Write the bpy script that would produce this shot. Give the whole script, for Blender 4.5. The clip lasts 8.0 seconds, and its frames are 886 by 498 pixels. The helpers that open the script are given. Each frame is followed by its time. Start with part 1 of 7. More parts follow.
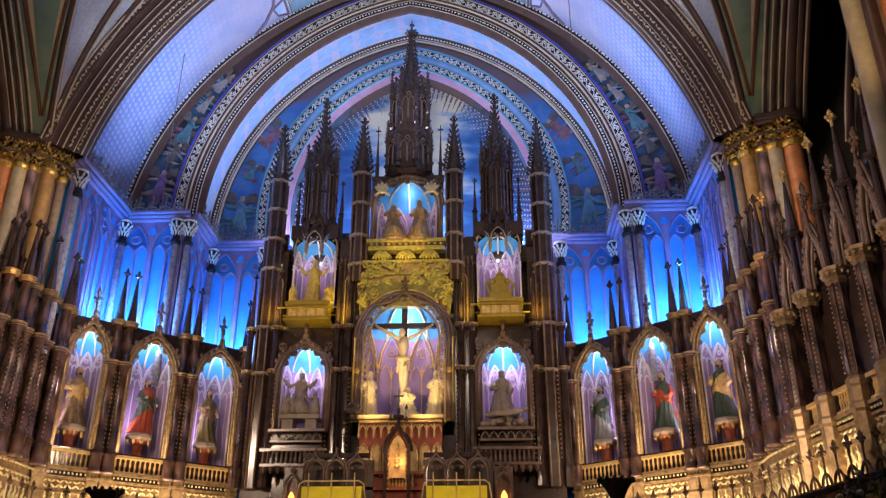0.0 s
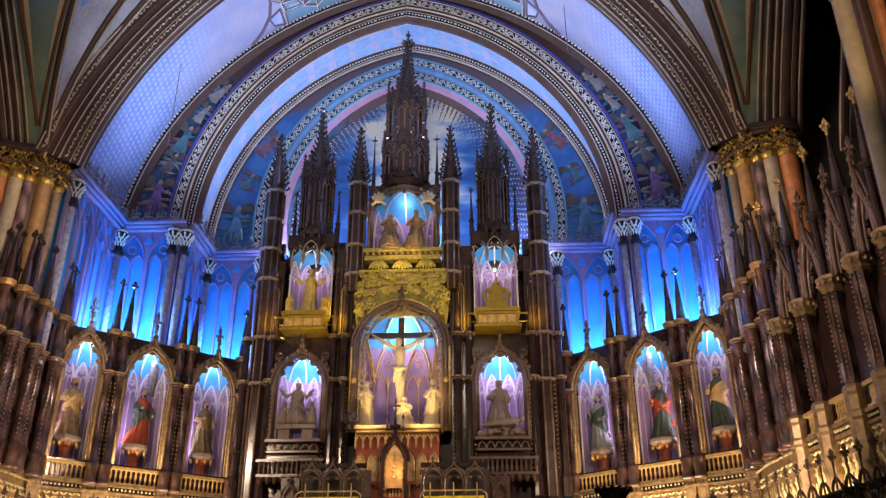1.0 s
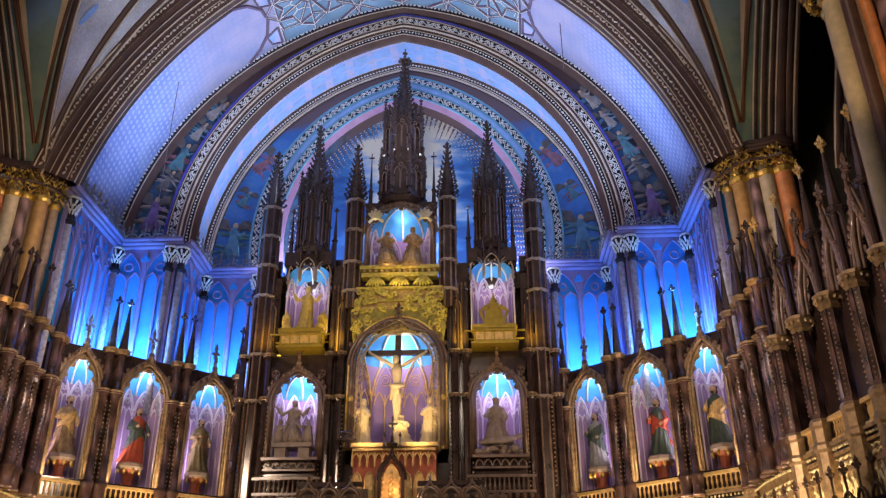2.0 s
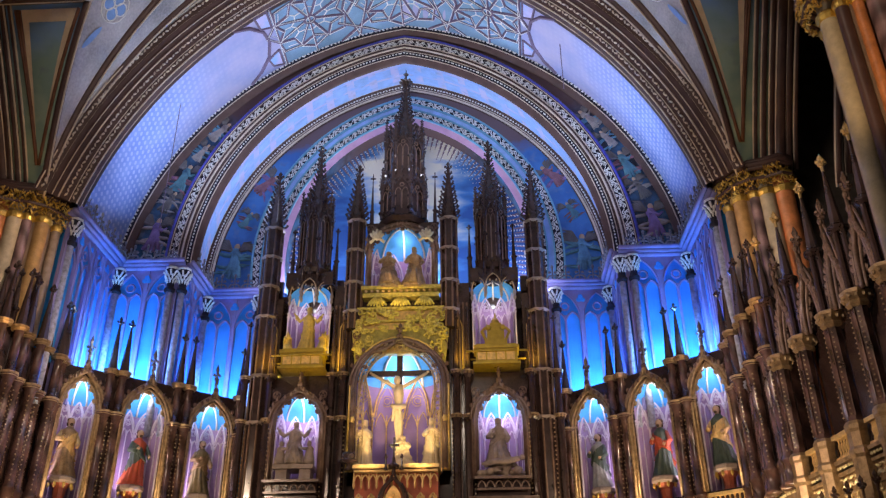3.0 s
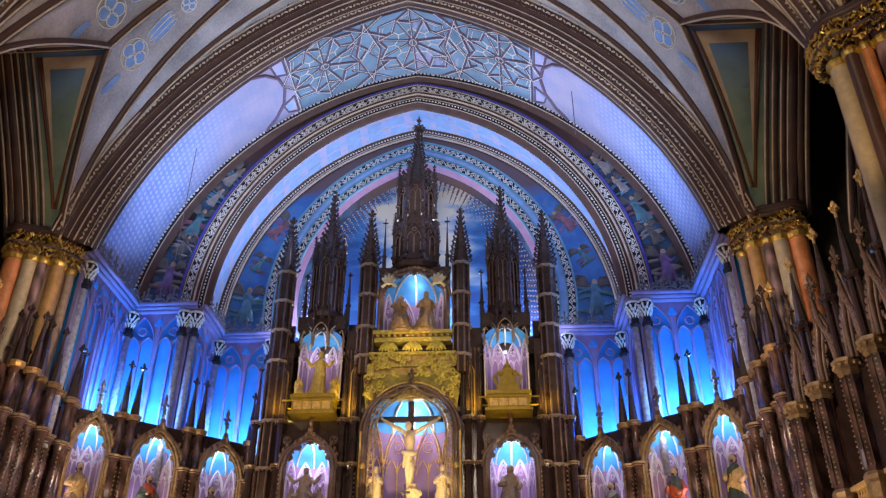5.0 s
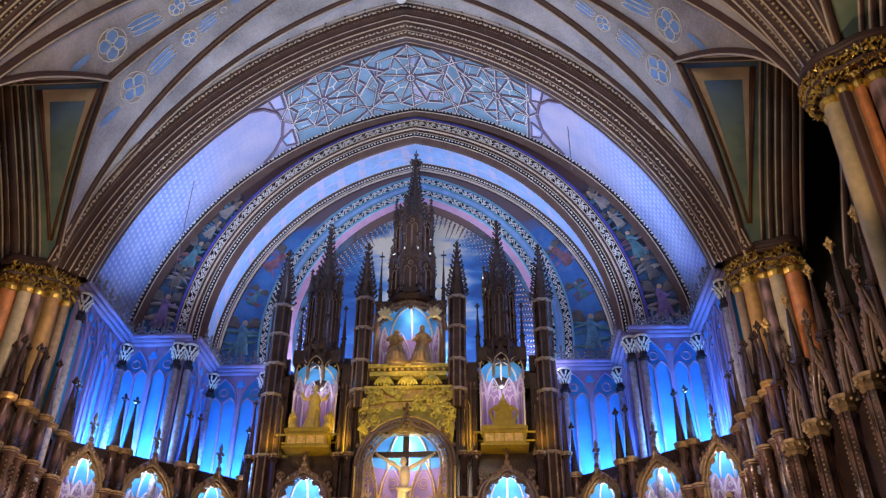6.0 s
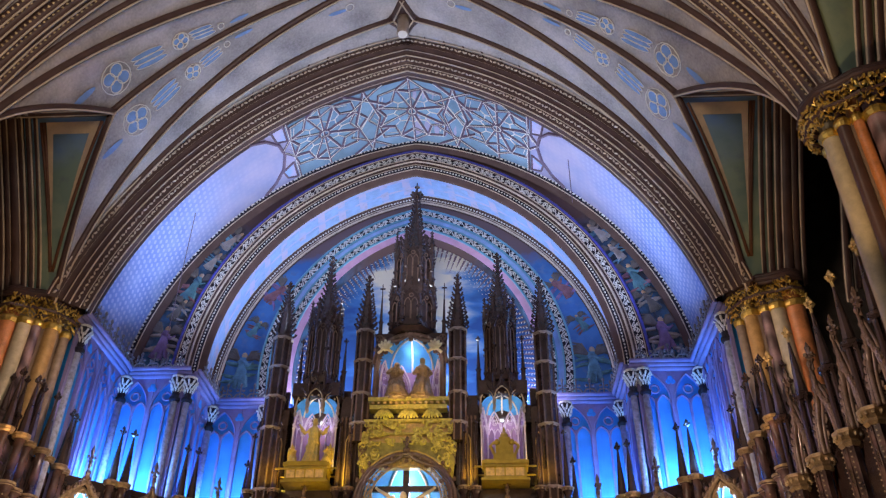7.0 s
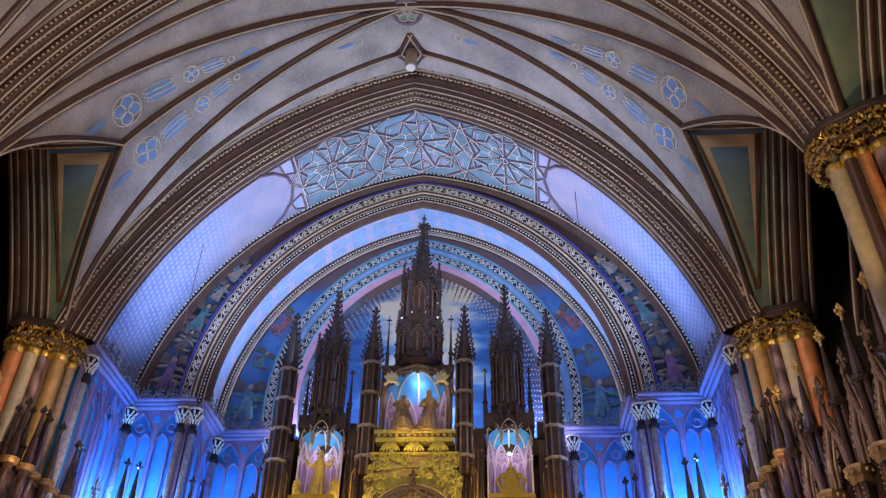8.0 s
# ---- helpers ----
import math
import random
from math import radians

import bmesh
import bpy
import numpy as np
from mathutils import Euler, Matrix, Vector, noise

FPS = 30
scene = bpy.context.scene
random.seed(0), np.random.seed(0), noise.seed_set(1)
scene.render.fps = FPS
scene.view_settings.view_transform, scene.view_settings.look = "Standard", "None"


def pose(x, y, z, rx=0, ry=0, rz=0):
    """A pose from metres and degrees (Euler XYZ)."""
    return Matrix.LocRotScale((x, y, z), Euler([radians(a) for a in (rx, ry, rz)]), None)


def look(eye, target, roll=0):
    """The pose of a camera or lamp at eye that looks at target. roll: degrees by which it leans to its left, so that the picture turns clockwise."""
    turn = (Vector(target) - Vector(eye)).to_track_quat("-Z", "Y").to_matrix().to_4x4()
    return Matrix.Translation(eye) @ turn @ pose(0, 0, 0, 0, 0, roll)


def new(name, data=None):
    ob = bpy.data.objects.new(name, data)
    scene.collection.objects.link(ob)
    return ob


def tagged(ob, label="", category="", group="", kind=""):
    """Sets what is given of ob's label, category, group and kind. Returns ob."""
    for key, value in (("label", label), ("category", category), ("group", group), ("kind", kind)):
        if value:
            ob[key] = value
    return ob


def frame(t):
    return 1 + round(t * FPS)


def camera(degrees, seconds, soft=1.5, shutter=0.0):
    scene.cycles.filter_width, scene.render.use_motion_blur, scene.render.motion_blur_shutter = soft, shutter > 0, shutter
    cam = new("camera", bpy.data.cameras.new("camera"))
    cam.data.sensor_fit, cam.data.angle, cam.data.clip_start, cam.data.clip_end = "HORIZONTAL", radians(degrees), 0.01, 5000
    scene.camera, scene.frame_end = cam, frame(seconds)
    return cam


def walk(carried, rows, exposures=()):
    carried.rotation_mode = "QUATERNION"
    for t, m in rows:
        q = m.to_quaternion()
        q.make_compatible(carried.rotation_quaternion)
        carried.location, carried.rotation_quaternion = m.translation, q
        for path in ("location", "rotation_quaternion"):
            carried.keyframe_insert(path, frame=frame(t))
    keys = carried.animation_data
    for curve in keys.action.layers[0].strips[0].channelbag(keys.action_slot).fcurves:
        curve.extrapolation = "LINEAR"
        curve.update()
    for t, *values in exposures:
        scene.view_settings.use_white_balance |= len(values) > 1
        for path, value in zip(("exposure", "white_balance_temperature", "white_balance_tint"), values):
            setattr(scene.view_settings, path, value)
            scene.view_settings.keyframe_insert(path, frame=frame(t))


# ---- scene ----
cam = camera(56.0, 8.0, soft=1.3)
EYE = (2.416, 0.0, 1.6)
# seconds and the turn in degrees; the camera stands still and tilts upwards
ROWS = [
    (0.0, 114.505, -0.087, 2.971),
    (0.5, 114.809, -0.01, 2.965),
    (1.0, 115.15, 0.107, 2.803),
    (1.5, 115.685, 0.169, 2.654),
    (3.0, 117.709, 0.368, 2.803),
    (3.5, 118.392, 0.274, 3.085),
    (4.0, 119.062, 0.054, 3.38),
    (4.5, 119.791, -0.162, 3.528),
    (6.0, 123.091, -0.381, 3.031),
    (6.5, 124.18, -0.402, 2.985),
    (7.0, 125.32, -0.506, 3.006),
    (7.5, 126.411, -0.815, 3.19),
    (8.0, 127.483, -0.945, 3.278),
]
walk(cam, [(t, pose(*EYE, rx, ry, rz)) for t, rx, ry, rz in ROWS], [(0.0, 0.2, 7200, 14), (8.0, 0.2, 7300, 14)])

# ---- world and lamps ----
world = bpy.data.worlds.new("evening")
world.use_nodes = True
scene.world = world
world.node_tree.nodes["Background"].inputs[0].default_value = (0.25, 0.35, 0.6, 1)
world.node_tree.nodes["Background"].inputs[1].default_value = 0.35


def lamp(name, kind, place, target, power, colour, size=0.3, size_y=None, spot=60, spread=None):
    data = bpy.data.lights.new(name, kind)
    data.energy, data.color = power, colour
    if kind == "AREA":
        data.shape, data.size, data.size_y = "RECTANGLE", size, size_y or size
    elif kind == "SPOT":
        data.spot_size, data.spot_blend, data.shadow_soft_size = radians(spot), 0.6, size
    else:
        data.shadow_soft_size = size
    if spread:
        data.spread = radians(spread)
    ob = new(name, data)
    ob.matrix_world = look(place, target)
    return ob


BLUE, YELLOW = (0.1, 0.4, 1.0), (1.0, 0.72, 0.08)

# concealed blue floods behind screens, added vault/arch fills, niche lamps, warm floods on gilding
PALE = (0.72, 0.82, 1.0)
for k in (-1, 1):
    lamp("blue_flood", "AREA", (k * 8.6, 21.9, 9.5), (k * 9.05, 22.3, 13), 150, BLUE, 0.2, 1.6)
    lamp("blue_flood", "AREA", (k * 8.0, 22.75, 9.5), (k * 8.0, 23.3, 12.5), 140, BLUE, 1.2, 0.2)
    lamp("blue_flood", "AREA", (k * 6.0, 24.8, 9.5), (k * 6.0, 25.6, 12.5), 160, BLUE, 1.4, 0.2)
    # added light for the vault, in mid-air with no fixture
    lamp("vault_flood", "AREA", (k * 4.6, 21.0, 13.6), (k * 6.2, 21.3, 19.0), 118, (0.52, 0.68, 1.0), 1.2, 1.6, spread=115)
    # added light for the arches, out of sight behind the reredos
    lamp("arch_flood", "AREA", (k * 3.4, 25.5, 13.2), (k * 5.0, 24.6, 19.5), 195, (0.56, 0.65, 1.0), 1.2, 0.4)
    # lamps on the nave piers
    lamp("pier_lamp", "SPOT", (k * 7.6, 10.0, 6.5), (k * 9.6, 12.1, 13.8), 540, (1, 0.66, 0.33), 0.2, spot=36)
    lamp("gilding_flood", "AREA", (k * 6.55, 22.0, 3.9), (k * 7.2, 22.75, 5.1), 150, (1.0, 0.76, 0.5), 3.4, 0.2)
    lamp("stall_flood", "AREA", (k * 8.65, 17.4, 3.9), (k * 9.25, 17.5, 5.1), 66, (1.0, 0.76, 0.5), 3.4, 0.2)
    lamp("pier_flood", "SPOT", (k * 7.4, 17.2, 6.0), (k * 9.8, 18.7, 13.2), 420, (1.0, 0.6, 0.24), 0.2, spot=22)
for k in (-1, 1):
    lamp("chancel_spot", "SPOT", (k * 7.6, 10.6, 8.6), (k * 3.0, 23.5, 8.2), 1250, (1.0, 0.76, 0.58), 0.25, spot=52)
    # added fill from across the nave to lift the dark stalls
    lamp("stall_spot", "SPOT", (k * -6.5, 11.0, 8.8), (k * 9.3, 17.0, 8.7), 4600, (1.0, 0.76, 0.58), 0.25, spot=36)
for k in (-1, 1):
    lamp("canopy_lamp", "POINT", (k * 0.82, 23.35, 14.05), (0, 0, 0), 3, (1, 0.7, 0.3), 0.05)
lamp("tabernacle_lamp", "POINT", (0, 22.5, 5.75), (0, 0, 0), 9, (1, 0.5, 0.22), 0.06)
# added light for the mural, out of sight behind the reredos
lamp("mural_flood", "AREA", (0, 25.6, 13.4), (0, 26.2, 17.5), 165, PALE, 2.4, 0.2)
# added mid-air light that brightens the skylight panes from below; no fixture there
lamp("skylight_flood", "AREA", (0, 20.6, 15.5), (0, 21.3, 23), 190, (0.72, 0.82, 1.0), 2.5, 0.8)
# added warm fill panel in mid-air, standing in for the nave's general lighting
lamp("nave_lamp", "AREA", (0, 4, 14), (0, 12, 22), 570, (1, 0.86, 0.74), 4, 4)
lamp("yellow_flood", "SPOT", (-1.8, 20.5, 5.5), (-2.9, 23.8, 10.9), 650, YELLOW, 0.1, spot=17)
lamp("yellow_flood", "SPOT", (1.8, 20.5, 5.5), (2.9, 23.8, 10.7), 420, YELLOW, 0.1, spot=17)
lamp("panel_flood", "SPOT", (0.0, 20.5, 5.5), (0.0, 23.8, 11.6), 470, (0.95, 0.85, 0.12), 0.1, spot=19)
# added unseen spots that brighten the yellow altar frontals
for k in (-1, 1):
    lamp("frontal_lamp", "SPOT", (k * 1.6, 20.3, 3.6), (k * 1.6, 22.0, 4.9), 55, (1, 0.9, 0.6), 0.1, spot=55)
for k in (-1, 1):
    lamp("warm_flood", "SPOT", (k * 0.95, 21.6, 6.3), (k * 0.45, 24.2, 8.5), 330, (1, 0.74, 0.36), 0.08, spot=40)
    for x in (3.95, 1.85):
        lamp("yellow_uplight", "AREA", (k * x, 23.5, 10.25), (k * x, 24.05, 11.3), 9, YELLOW, 0.3, 0.08)
lamp("crown_flood", "SPOT", (0, 20.5, 8.0), (0, 24.2, 13.7), 1050, (1, 0.7, 0.36), 0.1, spot=15)
NICHES = [(0.0, 24.4, 10.3, 24), (0.0, 24.2, 14.65, 6), (-2.96, 24.05, 9.05, 12), (2.96, 24.05, 9.05, 12), (-2.9, 24.1, 12.5, 4.5), (2.9, 24.1, 12.5, 4.5)]
for x, y, z, p in NICHES:
    lamp("niche_lamp", "POINT", (x, y + 0.1, z), (0, 0, 0), p, PALE, 0.06)
    lamp("niche_glow", "AREA", (x, y + 0.0, z - 0.15), (x, y + 0.6, z - 2.0), p * 0.5, (0.8, 0.62, 1.0), 0.5, 0.1)
for k in (-1, 1):
    for x, y in ((8.455, 21.415), (7.11, 22.655), (5.655, 24.0)):
        n = Vector((k * 0.68, 0.735, 0))
        c = Vector((k * x, y, 0)) + n * 0.12
        lamp("niche_lamp", "POINT", c + n * 0.1 + Vector((0, 0, 8.95)), (0, 0, 0), 10, PALE, 0.06)
        t = Vector((k * 0.735, -0.68, 0))
        lamp("niche_glow", "AREA", c + t * 0.48 + Vector((0, 0, 7.0)), c + t * 0.25 + n * 0.45 + Vector((0, 0, 7.2)), 6, (0.85, 0.74, 1.0), 0.1, 1.2)
# ---- materials ----
def material(name, base, rough=0.6, metal=0.0, vary=0.25, scale=3.0, bump=0.15, spec=0.4, second=None, fine=40.0):
    """A surface with blotches at one scale and grain at another."""
    m = bpy.data.materials.new(name)
    m.use_nodes = True
    t = m.node_tree
    b = t.nodes["Principled BSDF"]
    b.inputs["Roughness"].default_value, b.inputs["Metallic"].default_value = rough, metal
    b.inputs["Specular IOR Level"].default_value = spec
    co = t.nodes.new("ShaderNodeTexCoord")
    n1, n2 = t.nodes.new("ShaderNodeTexNoise"), t.nodes.new("ShaderNodeTexNoise")
    n1.inputs["Scale"].default_value, n2.inputs["Scale"].default_value = scale, fine
    n1.inputs["Detail"].default_value = 6
    for n in (n1, n2):
        t.links.new(co.outputs["Object"], n.inputs["Vector"])
    ramp = t.nodes.new("ShaderNodeValToRGB")
    dark = [c * (1 - vary) for c in base]
    light = second or [min(1, c * (1 + vary)) for c in base]
    ramp.color_ramp.elements[0].color, ramp.color_ramp.elements[1].color = (*dark, 1), (*light, 1)
    ramp.color_ramp.elements[0].position, ramp.color_ramp.elements[1].position = 0.3, 0.7
    mix = t.nodes.new("ShaderNodeMath")
    mix.operation = "MULTIPLY_ADD"
    mix.inputs[1].default_value = 0.3
    t.links.new(n2.outputs["Fac"], mix.inputs[0])
    half = t.nodes.new("ShaderNodeMath")
    half.operation = "MULTIPLY"
    half.inputs[1].default_value = 0.7
    t.links.new(n1.outputs["Fac"], half.inputs[0])
    t.links.new(half.outputs[0], mix.inputs[2])
    t.links.new(mix.outputs[0], ramp.inputs["Fac"])
    t.links.new(ramp.outputs["Color"], b.inputs["Base Color"])
    bp = t.nodes.new("ShaderNodeBump")
    bp.inputs["Strength"].default_value, bp.inputs["Distance"].default_value = bump, 0.02
    t.links.new(mix.outputs[0], bp.inputs["Height"])
    t.links.new(bp.outputs["Normal"], b.inputs["Normal"])
    return m


WOOD = material("dark_walnut", (0.05, 0.03, 0.028), 0.17, vary=0.45, fine=25, spec=0.9)
WOODW = material("carved_walnut", (0.16, 0.1, 0.075), 0.24, vary=0.5, fine=25, spec=0.8)
WOODR = material("red_walnut", (0.13, 0.068, 0.058), 0.18, vary=0.45, scale=4, fine=20, spec=0.9)
STONE = material("painted_stone", (0.3, 0.22, 0.17), 0.7, vary=0.2)
BROWN = material("brown_moulding", (0.088, 0.05, 0.048), 0.42, vary=0.3)
CREAM = material("cream_moulding", (0.62, 0.52, 0.43), 0.55, vary=0.2)
GOLD = material("gilding", (0.83, 0.55, 0.16), 0.35, 0.85, vary=0.35, scale=9, bump=0.4)
GILT = material("worn_gilt_wood", (0.66, 0.46, 0.2), 0.4, 0.3, vary=0.4, scale=8, bump=0.3)
BWALL = material("blue_plaster", (0.012, 0.3, 0.85), 0.7, vary=0.22, scale=1.2)
BRIB = material("lilac_tracery", (0.24, 0.22, 0.48), 0.7, vary=0.18)
SILVER = material("silvered_leaf", (0.86, 0.86, 0.82), 0.4, 0.1, vary=0.3, scale=12, bump=0.5)
DIAPER = material("vault_blue", (0.42, 0.44, 0.72), 0.75, vary=0.12, scale=0.6)
NAVE = material("vault_plaster", (0.42, 0.4, 0.41), 0.8, vary=0.45, scale=0.8, fine=14.0, second=(0.62, 0.58, 0.58))
GREEN = material("green_panel", (0.34, 0.46, 0.38), 0.75, vary=0.2)
DARKW = material("gallery_dark", (0.1, 0.085, 0.075), 0.8, vary=0.4)
LILAC = material("niche_lilac", (0.4, 0.27, 0.5), 0.7, vary=0.1)
SKYN = material("niche_azure", (0.05, 0.36, 0.8), 0.6, vary=0.2)
WHITE = material("white_rib", (0.82, 0.8, 0.76), 0.5, vary=0.1)
IVORY = material("ivory_paint", (0.8, 0.66, 0.42), 0.5, vary=0.2, scale=6)
GREYST = material("grey_carving", (0.34, 0.27, 0.23), 0.55, vary=0.3, scale=6)
PAINTB = material("painted_band_blue", (0.05, 0.2, 0.48), 0.7, vary=0.5, scale=1.5, second=(0.14, 0.16, 0.22))
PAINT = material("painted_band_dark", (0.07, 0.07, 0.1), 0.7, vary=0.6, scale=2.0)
LBAND = material("pale_blue_band", (0.5, 0.6, 0.82), 0.7, vary=0.08, scale=2.4, second=(0.2, 0.45, 0.85))
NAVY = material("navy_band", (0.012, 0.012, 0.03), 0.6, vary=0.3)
ROYAL = material("royal_blue_roll", (0.06, 0.07, 0.4), 0.5, vary=0.3, scale=6)
PINK = material("rose_band", (0.6, 0.36, 0.56), 0.7, vary=0.15)
TEAL = material("turquoise_band", (0.15, 0.4, 0.55), 0.6, vary=0.2)
TAN = material("tan_frame_paint", (0.6, 0.46, 0.33), 0.7, vary=0.25, scale=2)
REDB = material("red_brown_roll", (0.16, 0.07, 0.045), 0.5, vary=0.3)
GLASSB = material("skylight_panes", (0.24, 0.4, 0.56), 0.18, vary=0.35, scale=0.8)
FLOOR = material("floor_oak", (0.2, 0.13, 0.08), 0.5, vary=0.3)
ORANGE = material("orange_marble", (0.62, 0.24, 0.1), 0.4, vary=0.35, scale=4)
PURPLE = material("purple_marble", (0.3, 0.2, 0.24), 0.4, vary=0.35, scale=4)
REDM = material("red_marble", (0.4, 0.1, 0.05), 0.4, vary=0.35, scale=4)
SILVERD = material("dark_silvered", (0.2, 0.2, 0.25), 0.45, 0.3, vary=0.5, scale=12)
SPIRAL = material("figured_shaft", (0.4, 0.44, 0.6), 0.5, vary=0.5, scale=9, bump=0.4)
OCHRE = material("ochre_stone", (0.42, 0.26, 0.11), 0.5, vary=0.3, scale=5)
CREAMS = material("cream_shaft", (0.5, 0.44, 0.33), 0.5, vary=0.2, scale=6)
MAUVE = material("mauve_bars", (0.17, 0.12, 0.18), 0.55, vary=0.2)
ORNB = material("ornament_blue", (0.2, 0.36, 0.66), 0.75, vary=0.2, scale=3)
SOFB = material("soffit_blue", (0.3, 0.5, 0.85), 0.7, vary=0.2, scale=3)
NTRAC = material("niche_tracery", (0.76, 0.68, 0.82), 0.6, vary=0.15)
VIOLETW = material("violet_niche", (0.27, 0.19, 0.42), 0.7, vary=0.12)
LACE = material("pale_gilt_lace", (0.5, 0.38, 0.22), 0.45, 0.25, vary=0.45, scale=9)
GOLDW = material("bright_gilt_carving", (0.86, 0.7, 0.42), 0.38, 0.3, vary=0.3, scale=10)
GLOW = material("amber_glow", (1.0, 0.45, 0.12), 0.4)
GLOW.node_tree.nodes["Principled BSDF"].inputs["Emission Color"].default_value = (1.0, 0.35, 0.08, 1)
GLOW.node_tree.nodes["Principled BSDF"].inputs["Emission Strength"].default_value = 3.0
MURAL = material("sky_mural", (0.12, 0.28, 0.6), 0.8)


def clouds(m, centre):
    """A painted sky: pale clouds about the middle, deep blue to the sides."""
    t = m.node_tree
    co, mp = t.nodes.new("ShaderNodeTexCoord"), t.nodes.new("ShaderNodeMapping")
    mp.inputs["Location"].default_value = tuple(-c for c in centre)
    t.links.new(co.outputs["Object"], mp.inputs["Vector"])
    ln = t.nodes.new("ShaderNodeVectorMath")
    ln.operation = "LENGTH"
    sc = t.nodes.new("ShaderNodeVectorMath")
    sc.operation = "MULTIPLY"
    sc.inputs[1].default_value = (1.0, 0.0, 0.75)
    t.links.new(mp.outputs[0], sc.inputs[0])
    t.links.new(sc.outputs[0], ln.inputs[0])
    st = t.nodes.new("ShaderNodeVectorMath")
    st.operation = "MULTIPLY"
    st.inputs[1].default_value = (0.6, 1.0, 1.7)
    t.links.new(co.outputs["Object"], st.inputs[0])
    n = t.nodes.new("ShaderNodeTexNoise")
    n.inputs["Scale"].default_value, n.inputs["Detail"].default_value = 0.9, 8
    t.links.new(st.outputs[0], n.inputs["Vector"])
    a = t.nodes.new("ShaderNodeMath")
    a.operation = "MULTIPLY_ADD"
    a.inputs[1].default_value = 2.6
    t.links.new(n.outputs["Fac"], a.inputs[0])
    sub = t.nodes.new("ShaderNodeMath")
    sub.operation = "MULTIPLY"
    sub.inputs[1].default_value = -0.42
    t.links.new(ln.outputs["Value"], sub.inputs[0])
    t.links.new(sub.outputs[0], a.inputs[2])
    r = t.nodes.new("ShaderNodeValToRGB")
    e = r.color_ramp.elements
    e[0].position, e[0].color = 0.0, (0.02, 0.1, 0.34, 1)
    e[1].position, e[1].color = 0.95, (0.8, 0.78, 0.66, 1)
    k = e.new(0.35)
    k.color = (0.05, 0.22, 0.58, 1)
    k = e.new(0.62)
    k.color = (0.3, 0.45, 0.66, 1)
    t.links.new(a.outputs[0], r.inputs["Fac"])
    t.links.new(r.outputs["Color"], t.nodes["Principled BSDF"].inputs["Base Color"])


clouds(MURAL, (0, 0, 18.3))


def maths(t):
    """A short way to chain math nodes in a node tree."""
    def op(kind, *xs):
        n = t.nodes.new("ShaderNodeMath")
        n.operation = kind
        for i, v in enumerate(xs):
            if isinstance(v, (int, float)):
                n.inputs[i].default_value = v
            else:
                t.links.new(v, n.inputs[i])
        return n.outputs[0]

    return op


def blend(t, fac, a, b):
    """Mix two colours or sockets by a factor socket."""
    n = t.nodes.new("ShaderNodeMix")
    n.data_type = "RGBA"
    t.links.new(fac, n.inputs["Factor"])
    for key, v in (("A", a), ("B", b)):
        if isinstance(v, tuple):
            n.inputs[key].default_value = (*v, 1)
        else:
            t.links.new(v, n.inputs[key])
    return n.outputs["Result"]


def soft_noise(t, scale, detail=4):
    n, co = t.nodes.new("ShaderNodeTexNoise"), t.nodes.new("ShaderNodeTexCoord")
    n.inputs["Scale"].default_value, n.inputs["Detail"].default_value = scale, detail
    t.links.new(co.outputs["Object"], n.inputs["Vector"])
    return n.outputs["Fac"]


def step_up(t, v, lo, hi):
    n = t.nodes.new("ShaderNodeMapRange")
    n.inputs["From Min"].default_value, n.inputs["From Max"].default_value = lo, hi
    t.links.new(v, n.inputs["Value"])
    return n.outputs["Result"]


def diaper(m):
    """Small stencilled lozenges round the vault's curve, worn away to bare pink plaster towards the top."""
    t = m.node_tree
    op = maths(t)
    co, sep = t.nodes.new("ShaderNodeTexCoord"), t.nodes.new("ShaderNodeSeparateXYZ")
    t.links.new(co.outputs["Object"], sep.inputs[0])
    x, y, z = op("ABSOLUTE", sep.outputs["X"]), sep.outputs["Y"], sep.outputs["Z"]
    run = op("MULTIPLY", op("ARCTAN2", op("SUBTRACT", z, 11.4), op("ADD", x, 3.0)), 12.1 * math.pi / 0.21)
    u = op("MULTIPLY", y, math.pi / 0.27)
    w = op("MULTIPLY", op("SINE", op("ADD", u, run)), op("SINE", op("SUBTRACT", u, run)))
    n = soft_noise(t, 0.7, 6)
    worn = step_up(t, op("ADD", z, op("MULTIPLY", op("SUBTRACT", n, 0.5), 3.0)), 17.3, 19.6)
    dots = step_up(t, op("ADD", w, op("MULTIPLY", op("SUBTRACT", soft_noise(t, 5), 0.5), 0.5)), 0.1, 0.55)
    ground = blend(t, step_up(t, soft_noise(t, 1.6), 0.35, 0.7), (0.2, 0.3, 0.68), (0.3, 0.4, 0.72))
    stencil = blend(t, dots, ground, (0.43, 0.5, 0.8))
    stain = blend(t, step_up(t, soft_noise(t, 1.1, 8), 0.35, 0.65), (0.36, 0.38, 0.6), (0.5, 0.46, 0.62))
    out = blend(t, op("MULTIPLY", worn, 0.9), stencil, stain)
    t.links.new(out, t.nodes["Principled BSDF"].inputs["Base Color"])


diaper(DIAPER)


